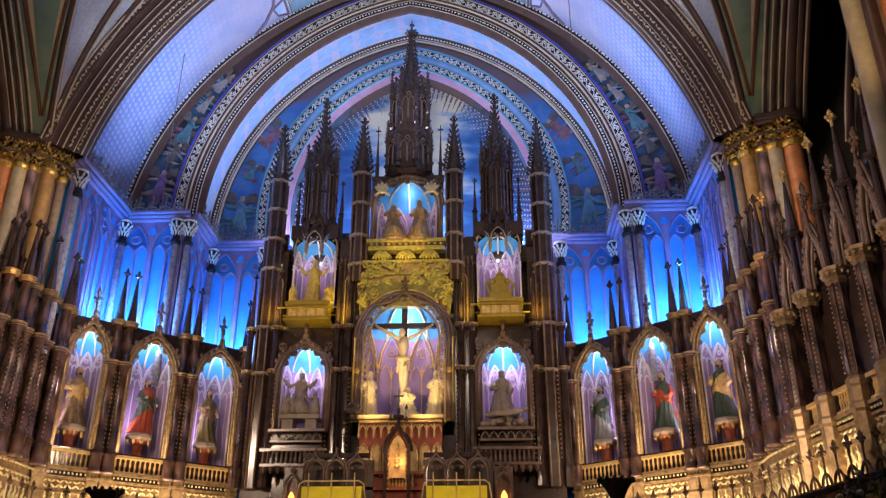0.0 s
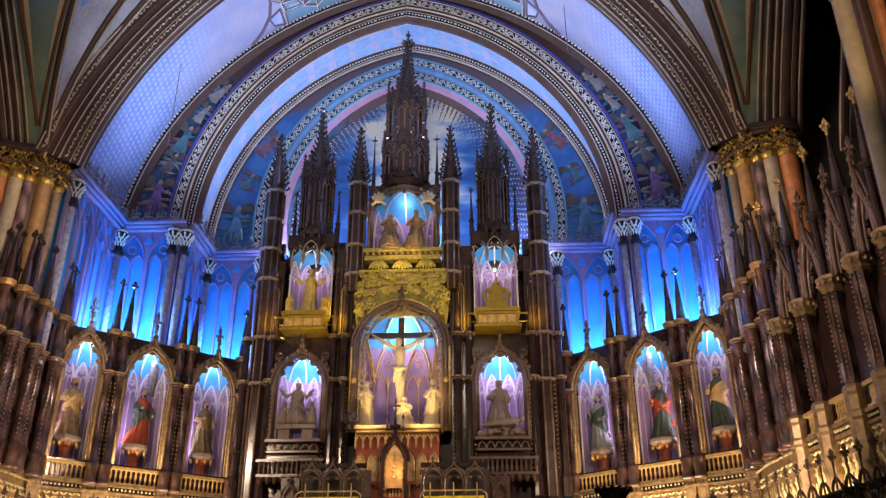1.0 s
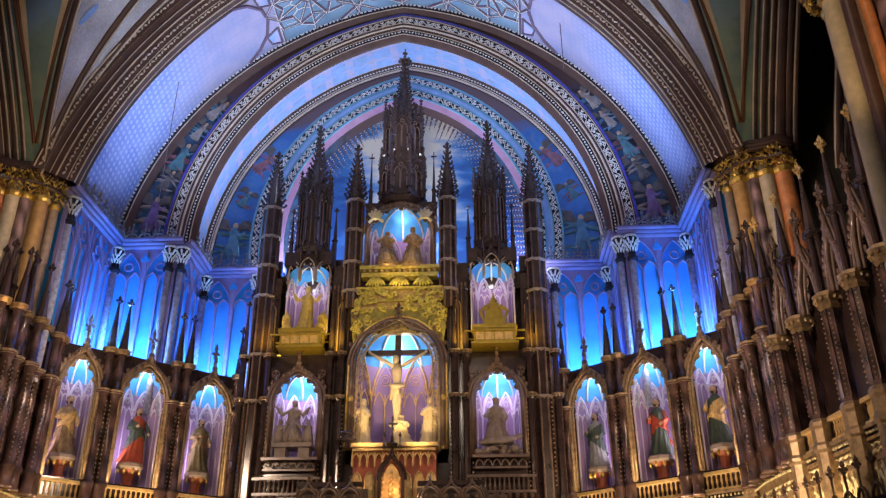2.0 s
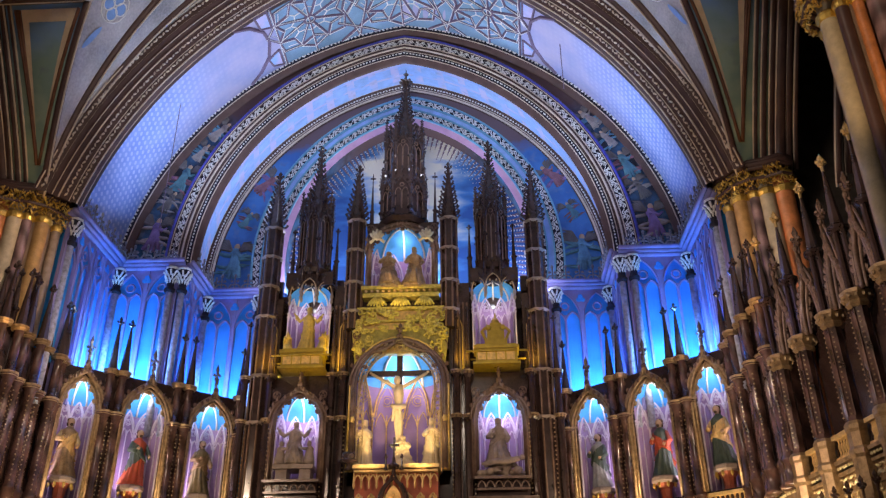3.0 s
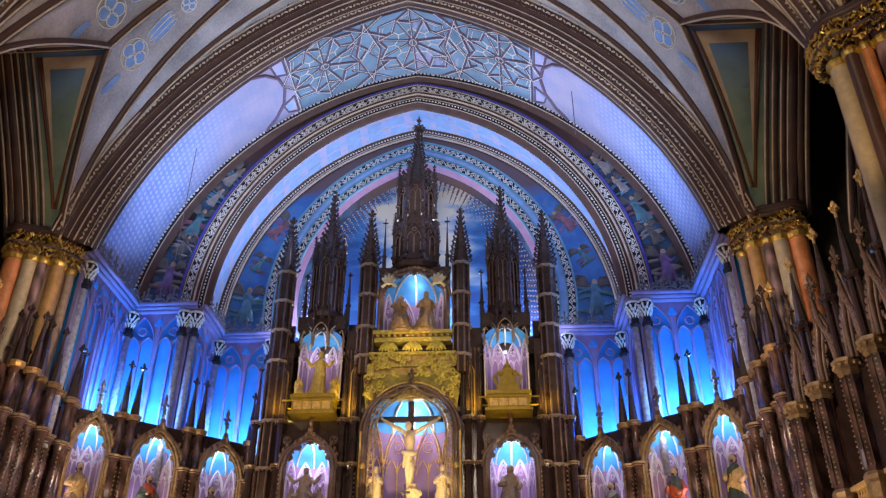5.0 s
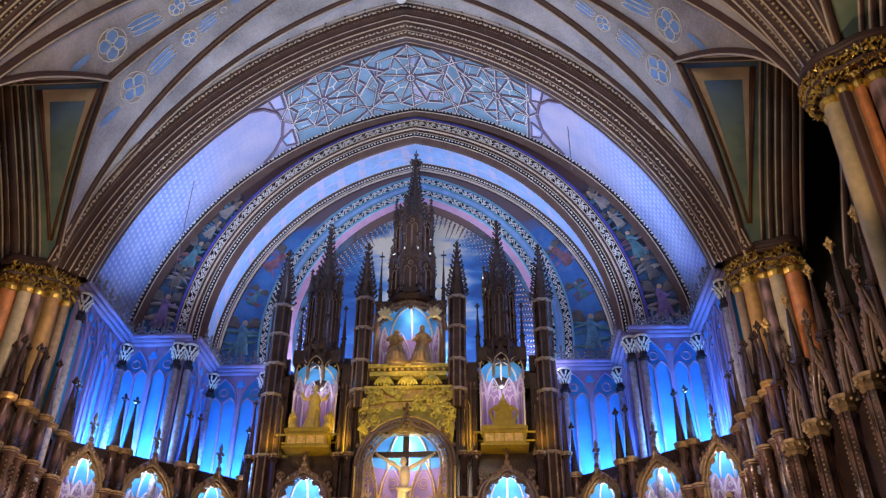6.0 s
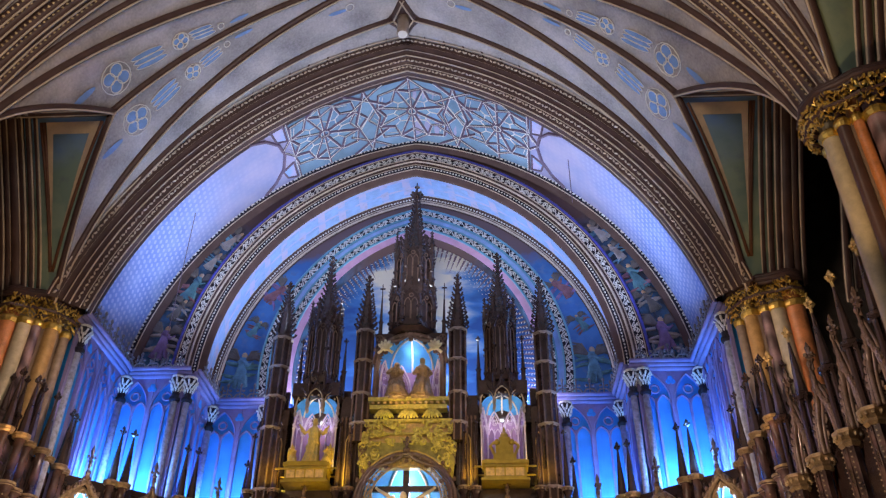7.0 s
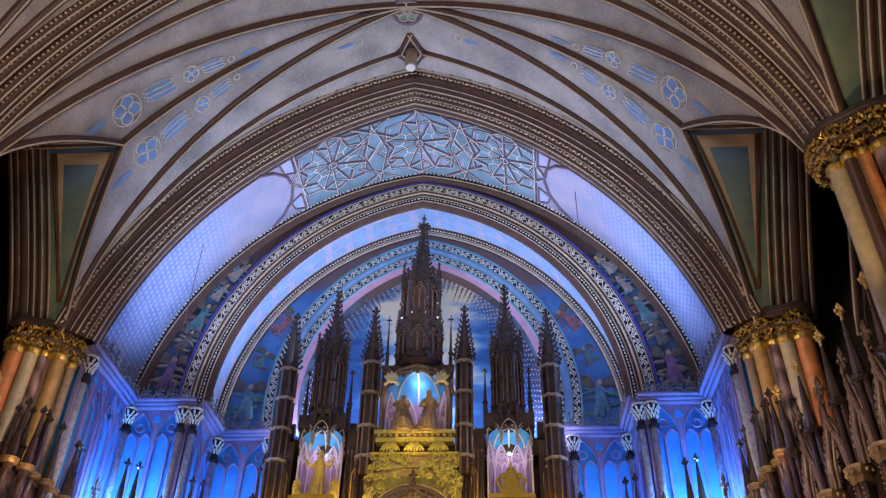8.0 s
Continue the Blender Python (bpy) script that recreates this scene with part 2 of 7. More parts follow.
def crowned(m, z0, z1, low, mid, high):
    """A painted scene: two mottled colours below, a plain one towards the crown."""
    t = m.node_tree
    op = maths(t)
    co, sep = t.nodes.new("ShaderNodeTexCoord"), t.nodes.new("ShaderNodeSeparateXYZ")
    t.links.new(co.outputs["Object"], sep.inputs[0])
    n = soft_noise(t, 1.5, 8)
    under = blend(t, step_up(t, n, 0.42, 0.6), low, mid)
    under = blend(t, op("MULTIPLY", step_up(t, soft_noise(t, 3.2, 6), 0.55, 0.75), 0.5), under, (0.2, 0.24, 0.32))
    high_z = step_up(t, op("ADD", sep.outputs["Z"], op("MULTIPLY", op("SUBTRACT", n, 0.5), 2.0)), z0, z1)
    t.links.new(blend(t, high_z, under, high), t.nodes["Principled BSDF"].inputs["Base Color"])


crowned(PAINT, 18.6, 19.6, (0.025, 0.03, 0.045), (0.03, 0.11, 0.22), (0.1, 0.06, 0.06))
crowned(PAINTB, 19.0, 19.6, (0.035, 0.15, 0.42), (0.05, 0.21, 0.52), (0.15, 0.1, 0.115))
crowned(LBAND, 30.0, 31.0, (0.56, 0.54, 0.8), (0.3, 0.5, 0.86), (0.5, 0.6, 0.82))
crowned(GREEN, 16.3, 17.6, (0.24, 0.36, 0.32), (0.34, 0.45, 0.37), (0.16, 0.3, 0.58))


def banded(m, share):
    """Lighter and darker diagonal bands: glints painted on walnut, spiral figure on purple marble."""
    t = m.node_tree
    b = t.nodes["Principled BSDF"]
    src = b.inputs["Base Color"].links[0].from_socket
    co, w = t.nodes.new("ShaderNodeTexCoord"), t.nodes.new("ShaderNodeTexWave")
    w.bands_direction = "DIAGONAL"
    w.inputs["Scale"].default_value, w.inputs["Distortion"].default_value = 0.9, 2.5
    t.links.new(co.outputs["Object"], w.inputs["Vector"])
    mix = t.nodes.new("ShaderNodeMix")
    mix.data_type, mix.blend_type = "RGBA", "MULTIPLY"
    mix.inputs["Factor"].default_value = share
    t.links.new(src, mix.inputs["A"])
    t.links.new(w.outputs["Color"], mix.inputs["B"])
    t.links.new(mix.outputs["Result"], b.inputs["Base Color"])


# pale bands put lamp reflections on the polished shafts into the wood's colour
banded(WOODR, 0.6)
banded(PURPLE, 0.7)


# ---- mesh helpers ----
class Shape:
    """Collects vertices and faces for one mesh."""

    def __init__(self):
        self.v, self.f = [], []

    def add(self, verts, faces):
        k = len(self.v)
        self.v += [tuple(p) for p in verts]
        self.f += [tuple(i + k for i in f) for f in faces]
        return self

    def box(self, x0, x1, y0, y1, z0, z1, m=None):
        p = [Vector((x, y, z)) for z in (z0, z1) for x, y in ((x0, y0), (x1, y0), (x1, y1), (x0, y1))]
        return self.add([m @ q for q in p] if m else p, [(3, 2, 1, 0), (4, 5, 6, 7), (0, 1, 5, 4), (1, 2, 6, 5), (2, 3, 7, 6), (3, 0, 4, 7)])

    def lathe(self, x, y, rows, n=10, turn=0.0, sx=1.0, sy=1.0, lean=(0, 0)):
        """rows: (radius, z) upwards."""
        z0 = rows[0][1]
        p = [(x + sx * r * math.cos(turn + math.tau * i / n) + lean[0] * (z - z0), y + sy * r * math.sin(turn + math.tau * i / n) + lean[1] * (z - z0), z) for r, z in rows for i in range(n)]
        f = [(j * n + i, j * n + (i + 1) % n, (j + 1) * n + (i + 1) % n, (j + 1) * n + i) for j in range(len(rows) - 1) for i in range(n)]
        return self.add(p, f + [tuple(range(n))[::-1], tuple(range((len(rows) - 1) * n, len(rows) * n))])

    def tube(self, path, r, n=4, ends=True, turn=0.0):
        """A rod along a path; r may be a list."""
        path = [Vector(p) for p in path]
        pts, up = [], None
        for i, p in enumerate(path):
            d = (path[min(i + 1, len(path) - 1)] - path[max(i - 1, 0)]).normalized()
            up = (d.orthogonal() if up is None else up - d * up.dot(d)).normalized()
            s = d.cross(up)
            rr = r[i] if isinstance(r, (list, tuple)) else r
            pts += [p + rr * (math.cos(turn + math.tau * k / n) * up + math.sin(turn + math.tau * k / n) * s) for k in range(n)]
        f = [(j * n + k, j * n + (k + 1) % n, (j + 1) * n + (k + 1) % n, (j + 1) * n + k) for j in range(len(path) - 1) for k in range(n)]
        if ends:
            f += [tuple(range(n))[::-1], tuple(range((len(path) - 1) * n, len(path) * n))]
        return self.add(pts, f)

    def ball(self, c, rx, ry=None, rz=None, n=6, rings=4, m=None):
        ry, rz = ry or rx, rz or rx
        rows = [(math.sin(math.pi * j / rings) + 1e-3, -math.cos(math.pi * j / rings)) for j in range(rings + 1)]
        s = Shape().lathe(0, 0, rows, n)
        return self.add([(c[0] + rx * p[0], c[1] + ry * p[1], c[2] + rz * p[2]) for p in (s.v if not m else [m @ Vector(q) for q in s.v])], s.f)

    def grid(self, rows):
        """Faces between rows of points of one length."""
        n = len(rows[0])
        return self.add([p for r in rows for p in r], [(j * n + i, j * n + i + 1, (j + 1) * n + i + 1, (j + 1) * n + i) for j in range(len(rows) - 1) for i in range(n - 1)])

    def join(self, other, m):
        return self.add([m @ Vector(p) for p in other.v], other.f)

    def data(self, name, mat, smooth=False):
        me = bpy.data.meshes.new(name)
        me.from_pydata(self.v, [], self.f)
        me.materials.append(mat)
        if smooth:
            me.polygons.foreach_set("use_smooth", [True] * len(me.polygons))
        me.update()
        return me


def part(name, s, mat, parent=None, label="", smooth=False, m=None):
    """One mesh object under a thing or part, or at top level."""
    ob = new(name, s.data(name, mat, smooth) if isinstance(s, Shape) else s)
    ob.parent = parent
    if m:
        ob.matrix_basis = m
    return tagged(ob, label)


def empty(name, label, category, group="", m=None, kind=""):
    ob = new(name)
    ob.empty_display_size = 0.2
    if m:
        ob.matrix_basis = m
    return tagged(ob, label, category, group, kind)


def setting(name, s, mat, label="", smooth=False):
    return tagged(part(name, s, mat, None, label, smooth), kind="structure")


SPRING = 13.55


def arc(cx, cz, r, n=40, z0=SPRING):
    """A pointed arch from the right foot over the crown to the left foot: (x, z)."""
    a0, a1 = math.asin(max(-1, min(1, (z0 - cz) / r))), math.acos(-cx / r)
    half = [(cx + r * math.cos(a0 + (a1 - a0) * i / n), cz + r * math.sin(a0 + (a1 - a0) * i / n)) for i in range(n + 1)]
    return half + [(-x, z) for x, z in half[-2::-1]]


def arch_sweep(s, cx, cz, profile, n=40, z0=SPRING):
    """profile: (radius, y) along the section."""
    return s.grid([[(x, y, z) for x, z in arc(cx, cz, r, n, z0)] for r, y in profile])


def arch_round(s, cx, cz, r, y, w, n=40, sides=6, z0=SPRING):
    return s.tube([(x, y, z) for x, z in arc(cx, cz, r, n, z0)], w, sides)


def arch_beads(s, cx, cz, r, y, size, step, z0=SPRING, shape=(1, 1, 1), alt=1.0, leaf=False):
    """Carved leaves set along an arch."""
    pts = arc(cx, cz, r, 200, z0)
    run, k = 0.0, 0
    for (xa, za), (xb, zb) in zip(pts, pts[1:]):
        d = math.hypot(xb - xa, zb - za)
        run += d
        if run > step:
            run -= step
            k += 1
            g = size * (alt if k % 2 else 1)
            t = math.atan2(zb - za, xb - xa) + (0.5 if k % 2 else -0.5)
            q = Shape().ball((0, 0, 0), g * shape[0], g * shape[1], g * shape[2], 5, 3)
            if leaf:
                t += -0.5 if k % 2 else 0.5
                e = 1 if k % 2 else -1
                q = Shape().tube([(step * (j / 5 - 0.5), 0, e * g * 0.55 * math.cos(math.pi * (j / 5 - 0.5))) for j in range(6)], g * 0.13, 4)
                for d, u in ((-0.5, -0.5), (0.9, 0.1), (2.2, 0.35)):
                    q.join(Shape().ball((0, 0, 0), g * 0.42, 0.035, g * 0.17, 5, 3), Matrix.Translation((step * u * 0.6, 0, -e * g * 0.1)) @ Matrix.Rotation(e * d, 4, "Y") @ Matrix.Translation((g * 0.35, 0, 0)))
            s.join(q, Matrix.Translation((xa, y, za)) @ Matrix.Rotation(-t, 4, "Y"))
    return s


# ---- the great arches ----
A1 = (-3.72, 10.62)
s = Shape()
arch_sweep(s, *A1, [(13.45, 18.45), (13.45, 18.62), (13.36, 18.62), (13.3, 18.7), (13.2, 18.7), (13.2, 18.86), (13.1, 18.9), (13.1, 19.0), (12.98, 19.02), (12.98, 19.14), (12.9, 19.16), (12.86, 19.3), (12.76, 19.32), (12.7, 19.45), (12.7, 19.75), (13.6, 19.75)])
chancel_arch = setting("chancel_arch", s, BROWN, "brown pointed chancel arch with stacked mouldings", True)
s = Shape()
for r, y, w in ((13.4, 18.5, 0.022), (13.25, 18.72, 0.022), (13.15, 18.86, 0.016), (13.04, 19.0, 0.026), (12.86, 19.24, 0.016), (12.72, 19.4, 0.026), (12.7, 19.6, 0.016)):
    arch_round(s, *A1, r, y, w)
part("roll_moulding", s, CREAM, chancel_arch, "pale roll mouldings", True)
s = Shape()
for r, y in ((13.33, 18.6), (12.93, 19.1), (12.8, 19.28)):
    arch_beads(s, *A1, r, y, 0.06, 0.13, shape=(1.2, 0.6, 0.45))
part("bead_moulding", s, CREAM, chancel_arch, "cream bead mouldings")

# second arch: an outer bead frame, a painted band that narrows to the crown, inner leaf bands
O2, I2, O3, I3 = (-1.65, 12.34), (-1.73, 13.53), (-1.61, 13.77), (-1.65, 14.82)
s = Shape()
arch_sweep(s, *O2, [(11.03, 23.0), (10.88, 23.0), (10.84, 23.1), (10.66, 23.1), (10.62, 23.2), (10.48, 23.22), (10.48, 23.34)])
arch_sweep(s, *I2, [(9.22, 23.3), (9.22, 23.22), (9.15, 23.22), (9.15, 23.3), (8.9, 23.32), (8.9, 23.24), (8.76, 23.24), (8.72, 23.36), (8.62, 23.38), (8.62, 23.3), (8.46, 23.3), (8.42, 23.42), (8.34, 23.44), (8.28, 23.55)])
apse_arch = setting("apse_arch", s, BROWN, "brown apse arch with painted and leaf-carved bands", True)
s = Shape().grid([[(x, 23.34, z) for x, z in arc(*O2, 10.5)], [(x, 23.34, z) for x, z in arc(*I2, 9.2)]])
part("painted_band", s, PAINT, apse_arch, "dark painted band with angels")
s = arch_beads(Shape(), *O2, 10.75, 23.06, 0.055, 0.13, shape=(1, 0.6, 0.6))
arch_beads(s, *I2, 8.54, 23.28, 0.045, 0.11, shape=(1, 0.6, 0.6))
part("bead_moulding", s, SILVER, apse_arch, "pale bead mouldings")
s = arch_beads(Shape(), *I2, 9.03, 23.26, 0.16, 0.21, leaf=True)
part("leaf_moulding", s, SILVER, apse_arch, "silvered leaf carving")
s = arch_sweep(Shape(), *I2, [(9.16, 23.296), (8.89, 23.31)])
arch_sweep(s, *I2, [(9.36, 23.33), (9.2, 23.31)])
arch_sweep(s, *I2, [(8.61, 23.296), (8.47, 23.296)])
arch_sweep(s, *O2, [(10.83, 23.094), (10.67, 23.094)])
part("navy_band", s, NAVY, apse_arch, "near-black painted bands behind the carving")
s = Shape()
arch_round(s, *I2, 9.25, 23.25, 0.06)
part("blue_roll", s, ROYAL, apse_arch, "deep blue roll moulding", True)
s = Shape()
for r, y, w in ((8.88, 23.22, 0.02), (8.76, 23.24, 0.035), (8.64, 23.29, 0.016), (8.44, 23.3, 0.016), (9.15, 23.2, 0.016)):
    arch_round(s, *I2, r, y, w)
for r, y in ((10.86, 23.0), (10.64, 23.1)):
    arch_round(s, *O2, r, y, 0.018)
part("roll_moulding", s, CREAM, apse_arch, "pale roll mouldings", True)
# soffit between the second and third arches
s = Shape().grid([[(x, 23.54, z) for x, z in arc(*I2, 8.29)], [(x, 25.6, z) for x, z in arc(*O3, 8.72)]])
part("soffit", s, LBAND, apse_arch, "pale blue panelled soffit", True)

s = Shape()
arch_sweep(s, *O3, [(8.74, 25.45), (8.68, 25.45), (8.64, 25.52), (8.46, 25.54), (8.44, 25.62), (8.34, 25.64)])
inner_arch = setting("inner_arch", s, BROWN, "inner pointed arch with painted bands", True)
s = Shape().grid([[(x, 25.64, z) for x, z in arc(*O3, 8.36)], [(x, 25.64, z) for x, z in arc(*I3, 7.06)]])
part("painted_band", s, PAINTB, inner_arch, "blue painted band with angels")
s = arch_beads(Shape(), *O3, 8.56, 25.5, 0.05, 0.12, shape=(1, 0.6, 0.6))
part("bead_moulding", s, SILVER, inner_arch)
s = arch_round(Shape(), *O3, 8.4, 25.56, 0.04)
for r, y in ((8.67, 25.44), (8.47, 25.52)):
    arch_round(s, *O3, r, y, 0.016)
part("roll_moulding", s, CREAM, inner_arch, "pale roll mouldings", True)
s = Shape()
for r in (6.91, 6.36):
    arch_beads(s, *I3, r, 25.58, 0.17, 0.22, leaf=True)
part("leaf_moulding", s, SILVER, inner_arch, "silvered leaf carving")
s = Shape()
for a, b in ((7.1, 7.04), (6.78, 6.72), (6.53, 6.48), (6.23, 6.16)):
    arch_sweep(s, *I3, [(a, 25.62), (a, 25.54), (b, 25.54), (b, 25.62)])
part("turquoise_fillet", s, TEAL, inner_arch, "turquoise fillets")
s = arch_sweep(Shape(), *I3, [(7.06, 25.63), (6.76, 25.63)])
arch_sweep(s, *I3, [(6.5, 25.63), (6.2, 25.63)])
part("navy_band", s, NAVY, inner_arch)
s = arch_sweep(Shape(), *I3, [(6.74, 25.61), (6.62, 25.57), (6.5, 25.61)])
part("blue_hollow", s, SOFB, inner_arch, "blue painted hollow between the leaf bands", True)
s = arch_sweep(Shape(), *I3, [(6.18, 25.6), (5.92, 25.66)])
part("rose_band", s, PINK, inner_arch, "rose painted band", True)
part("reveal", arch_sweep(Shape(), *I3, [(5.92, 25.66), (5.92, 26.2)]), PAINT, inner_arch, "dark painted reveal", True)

# mural wall at the back
s = Shape().box(-7.4, 7.4, 26.2, 26.5, 0, 24.5)
setting("wall_mural", s, MURAL, "back wall painted as a cloudy blue sky")

# vault between the first two arches
s = Shape().grid([[(x, 19.6, z) for x, z in arc(*A1, 12.72)], [(x, 21.3, z) for x, z in arc(-2.7, 11.48, 11.76)], [(x, 23.1, z) for x, z in arc(*O2, 10.8)]])
chancel_vault = setting("ceiling_chancel", s, DIAPER, "blue vault with a small diaper pattern", True)

# blue side walls, stepping in towards the back
wall_chancel = tagged(new("wall_chancel"), "blue plastered chancel walls stepping towards the back", kind="structure")
for k in (-1, 1):
    for (xa, ya), (xb, yb) in (((9.03, 19.98), (9.05, 23.35)), ((9.05, 23.35), (6.95, 23.35)), ((6.95, 23.35), (6.95, 25.65)), ((6.95, 25.65), (4.6, 25.65))):
        s = Shape()
        d = Vector((xb - xa, yb - ya, 0)).normalized()
        n = Vector((d.y, -d.x, 0)) * 0.3
        s.add([(k * x, y, z) for z in (9.3 if ya < 20 else 0, SPRING) for x, y in ((xa, ya), (xb, yb), (xb + n.x, yb + n.y), (xa + n.x, ya + n.y))], [(0, 1, 5, 4), (1, 2, 6, 5), (2, 3, 7, 6), (3, 0, 4, 7), (4, 5, 6, 7)])
        part("wall_panel", s, BWALL, wall_chancel, "blue plaster wall")

# nave shell
s = Shape().box(-14, 14, -14, 27, -0.3, 0)
setting("floor", s, FLOOR, "dark oak floor")
s = Shape().box(-14.3, -14, -14, 27, 0, 25).box(14, 14.3, -14, 27, 0, 25)
setting("wall_side", s, DARKW, "dark outer side walls")
s = Shape().box(-14, 14, -14.3, -14, 0, 25)
setting("wall_back", s, DARKW, "dark wall behind the nave")
s = Shape().box(-14.3, 14.3, -14.3, 27, 25, 25.3)
setting("ceiling_upper", s, DARKW, "plain upper ceiling")
# wall over the chancel arch and dark walls beside it
s = Shape()
out = arc(*A1, 13.4)
s.grid([[(x, 18.75, z) for x, z in out], [(x, 18.75, 25.0) for x, z in out]])
setting("wall_arch", s, NAVE, "wall over the chancel arch")
s = Shape()
for k in (-1, 1):
    s.box(*sorted((k * 9.3, k * 14)), 20.3, 20.6, 0, 25)
setting("wall_aisle_end", s, DARKW, "dark end walls of the side aisles")

# nave vault: a pointed barrel cut by arched side cells
VR = 13.45
CROWN = A1[1] + math.sqrt(VR ** 2 - A1[0] ** 2)
BAYS = ((18.85, 13.05), (11.75, 5.95), (4.65, -1.15), (-2.45, -8.25))


def on_vault(side, z, y, off=0.0):
    """A point on the nave vault at that height; off: into the room."""
    a = math.asin(max(-1, min(1, (z - A1[1]) / VR)))
    return Vector((side * (A1[0] + (VR - off) * math.cos(a)), y, A1[1] + (VR - off) * math.sin(a)))


def vault_line(side, za, ya, zb, yb, off=0.0, n=24):
    aa, ab = math.asin((za - A1[1]) / VR), math.asin(min(1, (zb - A1[1]) / VR))
    return [on_vault(side, A1[1] + VR * math.sin(aa + (ab - aa) * i / n), ya + (yb - ya) * i / n, off) for i in range(n + 1)]


def cell(f):
    """Height of the side cell's arch; f runs from -1 at the far pier to 1 at the near one."""
    return SPRING + 4.25 * (1 - abs(f)) ** (0.85 if f < 0 else 0.5)


s, s3 = Shape(), Shape()
for k in (-1, 1):
    for ya, yb in BAYS:
        mid, half = (ya + yb) / 2, (ya - yb) / 2
        rows, cells = [], []
        for i in range(25):
            f = -1 + i / 12
            y, zl = mid - f * half, cell(f)
            a0, a1 = math.asin((zl - A1[1]) / VR), math.acos(-A1[0] / VR)
            rows.append([on_vault(k, A1[1] + VR * math.sin(a0 + (a1 - a0) * j / 20), y) for j in range(21)])
            p = on_vault(k, zl, y)
            cells.append([p, Vector((k * 10.5, y, zl + 0.05)), Vector((k * 10.5, y, zl + 0.6))])
        s.grid(rows)
        s3.grid(cells)
        # short barrel over the transverse arch
        s.grid([vault_line(k, SPRING, y, CROWN, y, n=20) for y in (yb, yb - 1.3)])
ceiling_nave = setting("ceiling_nave", s, NAVE, "grey-lilac nave vault with painted blue ornaments", True)
setting("ceiling_side_cells", s3, GREEN, "green painted side cells of the vault", True)

s, s2, s4 = Shape(), Shape(), Shape()
for k in (-1, 1):
    for ya, yb in BAYS[:2]:
        mid, half = (ya + yb) / 2, (ya - yb) / 2
        lines = [(vault_line(k, SPRING + 4.2, mid, CROWN, mid), 0.12)]
        for sg, yc in ((1, ya), (-1, yb)):
            lines += [(vault_line(k, SPRING, yc, CROWN, mid), 0.13), (vault_line(k, SPRING, yc + sg * 0.1, CROWN - 0.12, mid + sg * 1.8), 0.11)]
            lines.append(([on_vault(k, CROWN - 0.12, mid + sg * 1.8), on_vault(k, CROWN, mid + sg * 1.1)], 0.1))
            lines.append(([on_vault(k, CROWN - 0.12, mid + sg * 1.8), on_vault(k, CROWN, mid + sg * 2.5)], 0.1))
            lines.append(([on_vault(k, cell(-sg * f / 12), mid + sg * half * f / 12, 0.03) for f in range(13)], 0.1))
            lines.append(([Vector((k * 10.45, mid + sg * half * f / 12, cell(-sg * f / 12))) for f in range(13)], 0.16))
            for dx, r in ((-0.22, 0.08), (-0.42, 0.09), (-0.62, 0.07), (0.22, 0.1), (0.42, 0.07)):
                lines.append(([Vector((k * (10.45 + dx), mid + sg * half * f / 12, cell(-sg * f / 12) - 0.05 + abs(dx) * 0.2)) for f in range(13)], r))
            for dx, dz in ((1.3, 0.6), (1.6, 0.3), (2.6, 0.9)):
                lines.append(([Vector((k * (10.45 + dx), mid + sg * half * 0.92 * f / 12, cell(-sg * f / 12) - dz)) for f in range(13)], 0.1))
            for g, mt in ((10.2, s4),):
                mt.tube([Vector((k * max(g, abs(on_vault(k, cell(-sg * f / 12), 0).x) + 0.12), mid + sg * half * f / 12, cell(-sg * f / 12) - 0.03)) for f in range(13)], 0.035, 5)
        lines.append(([Vector((k * x, mid, SPRING + 4.25)) for x in (7.6, 9, 10.5)], 0.13))
        for q, r in lines:
            s.tube(q, r, 8)
            s2.tube([p + Vector((-k * 0.7 * r, 0, -0.85 * r)) for p in q], 0.028, 5)
    # transverse arch on the near piers
    for y, r, mt in ((12.95, 0.13, s), (12.75, 0.1, s), (12.5, 0.16, s), (12.25, 0.13, s), (12.0, 0.16, s), (11.8, 0.12, s)):
        q = vault_line(k, SPRING, y, CROWN, y, 0.15 if 12.1 < y < 12.6 else 0.05)
        mt.tube(q, r, 8)
        s2.tube([p + Vector((-k * 0.7 * r, 0, -0.85 * r)) for p in q], 0.025, 5)
        for i in range(0, 24):
            for j in range(4):
                p = q[i].lerp(q[i + 1], j / 4)
                s4.ball(p + Vector((-k * 0.4 * r, -0.9 * r, -0.4 * r)), 0.045, n=4, rings=2)
vault_ribs = setting("vault_ribs", s, BROWN, "brown moulded vault ribs", True)
part("rib_fillet", s2, CREAM, vault_ribs, "pale rib fillets", True)
part("rib_beading", s4, LACE, vault_ribs, "gilded rib beading")
# ---- gothic joinery ----
def pointed(w, h, n=8):
    """A pointed arch from (-w, 0) over (0, h) to (w, 0)."""
    c = (h * h - w * w) / (2 * w)
    r, a1 = w + c, math.atan2(h, -c) if c < 0 else math.atan2(h, -c)
    a1 = math.atan2(h, c)
    left = [(c - r * math.cos(a1 * i / n), r * math.sin(a1 * i / n)) for i in range(n + 1)]
    return left + [(-x, z) for x, z in left[-2::-1]]


def ogee(w, h, tip, n=8):
    """An arch whose head sweeps up into a point at height tip."""
    left = []
    for x, z in pointed(w, h, n)[: n + 1]:
        if z < h * 0.72:
            left.append((x, z))
    x0, z0 = left[-1]
    for i in range(1, 6):
        t = i / 5
        left.append((x0 * (1 - t) ** 1.9, z0 + (tip - z0) * (0.35 * t + 0.65 * t * t)))
    return left + [(-x, z) for x, z in left[-2::-1]]


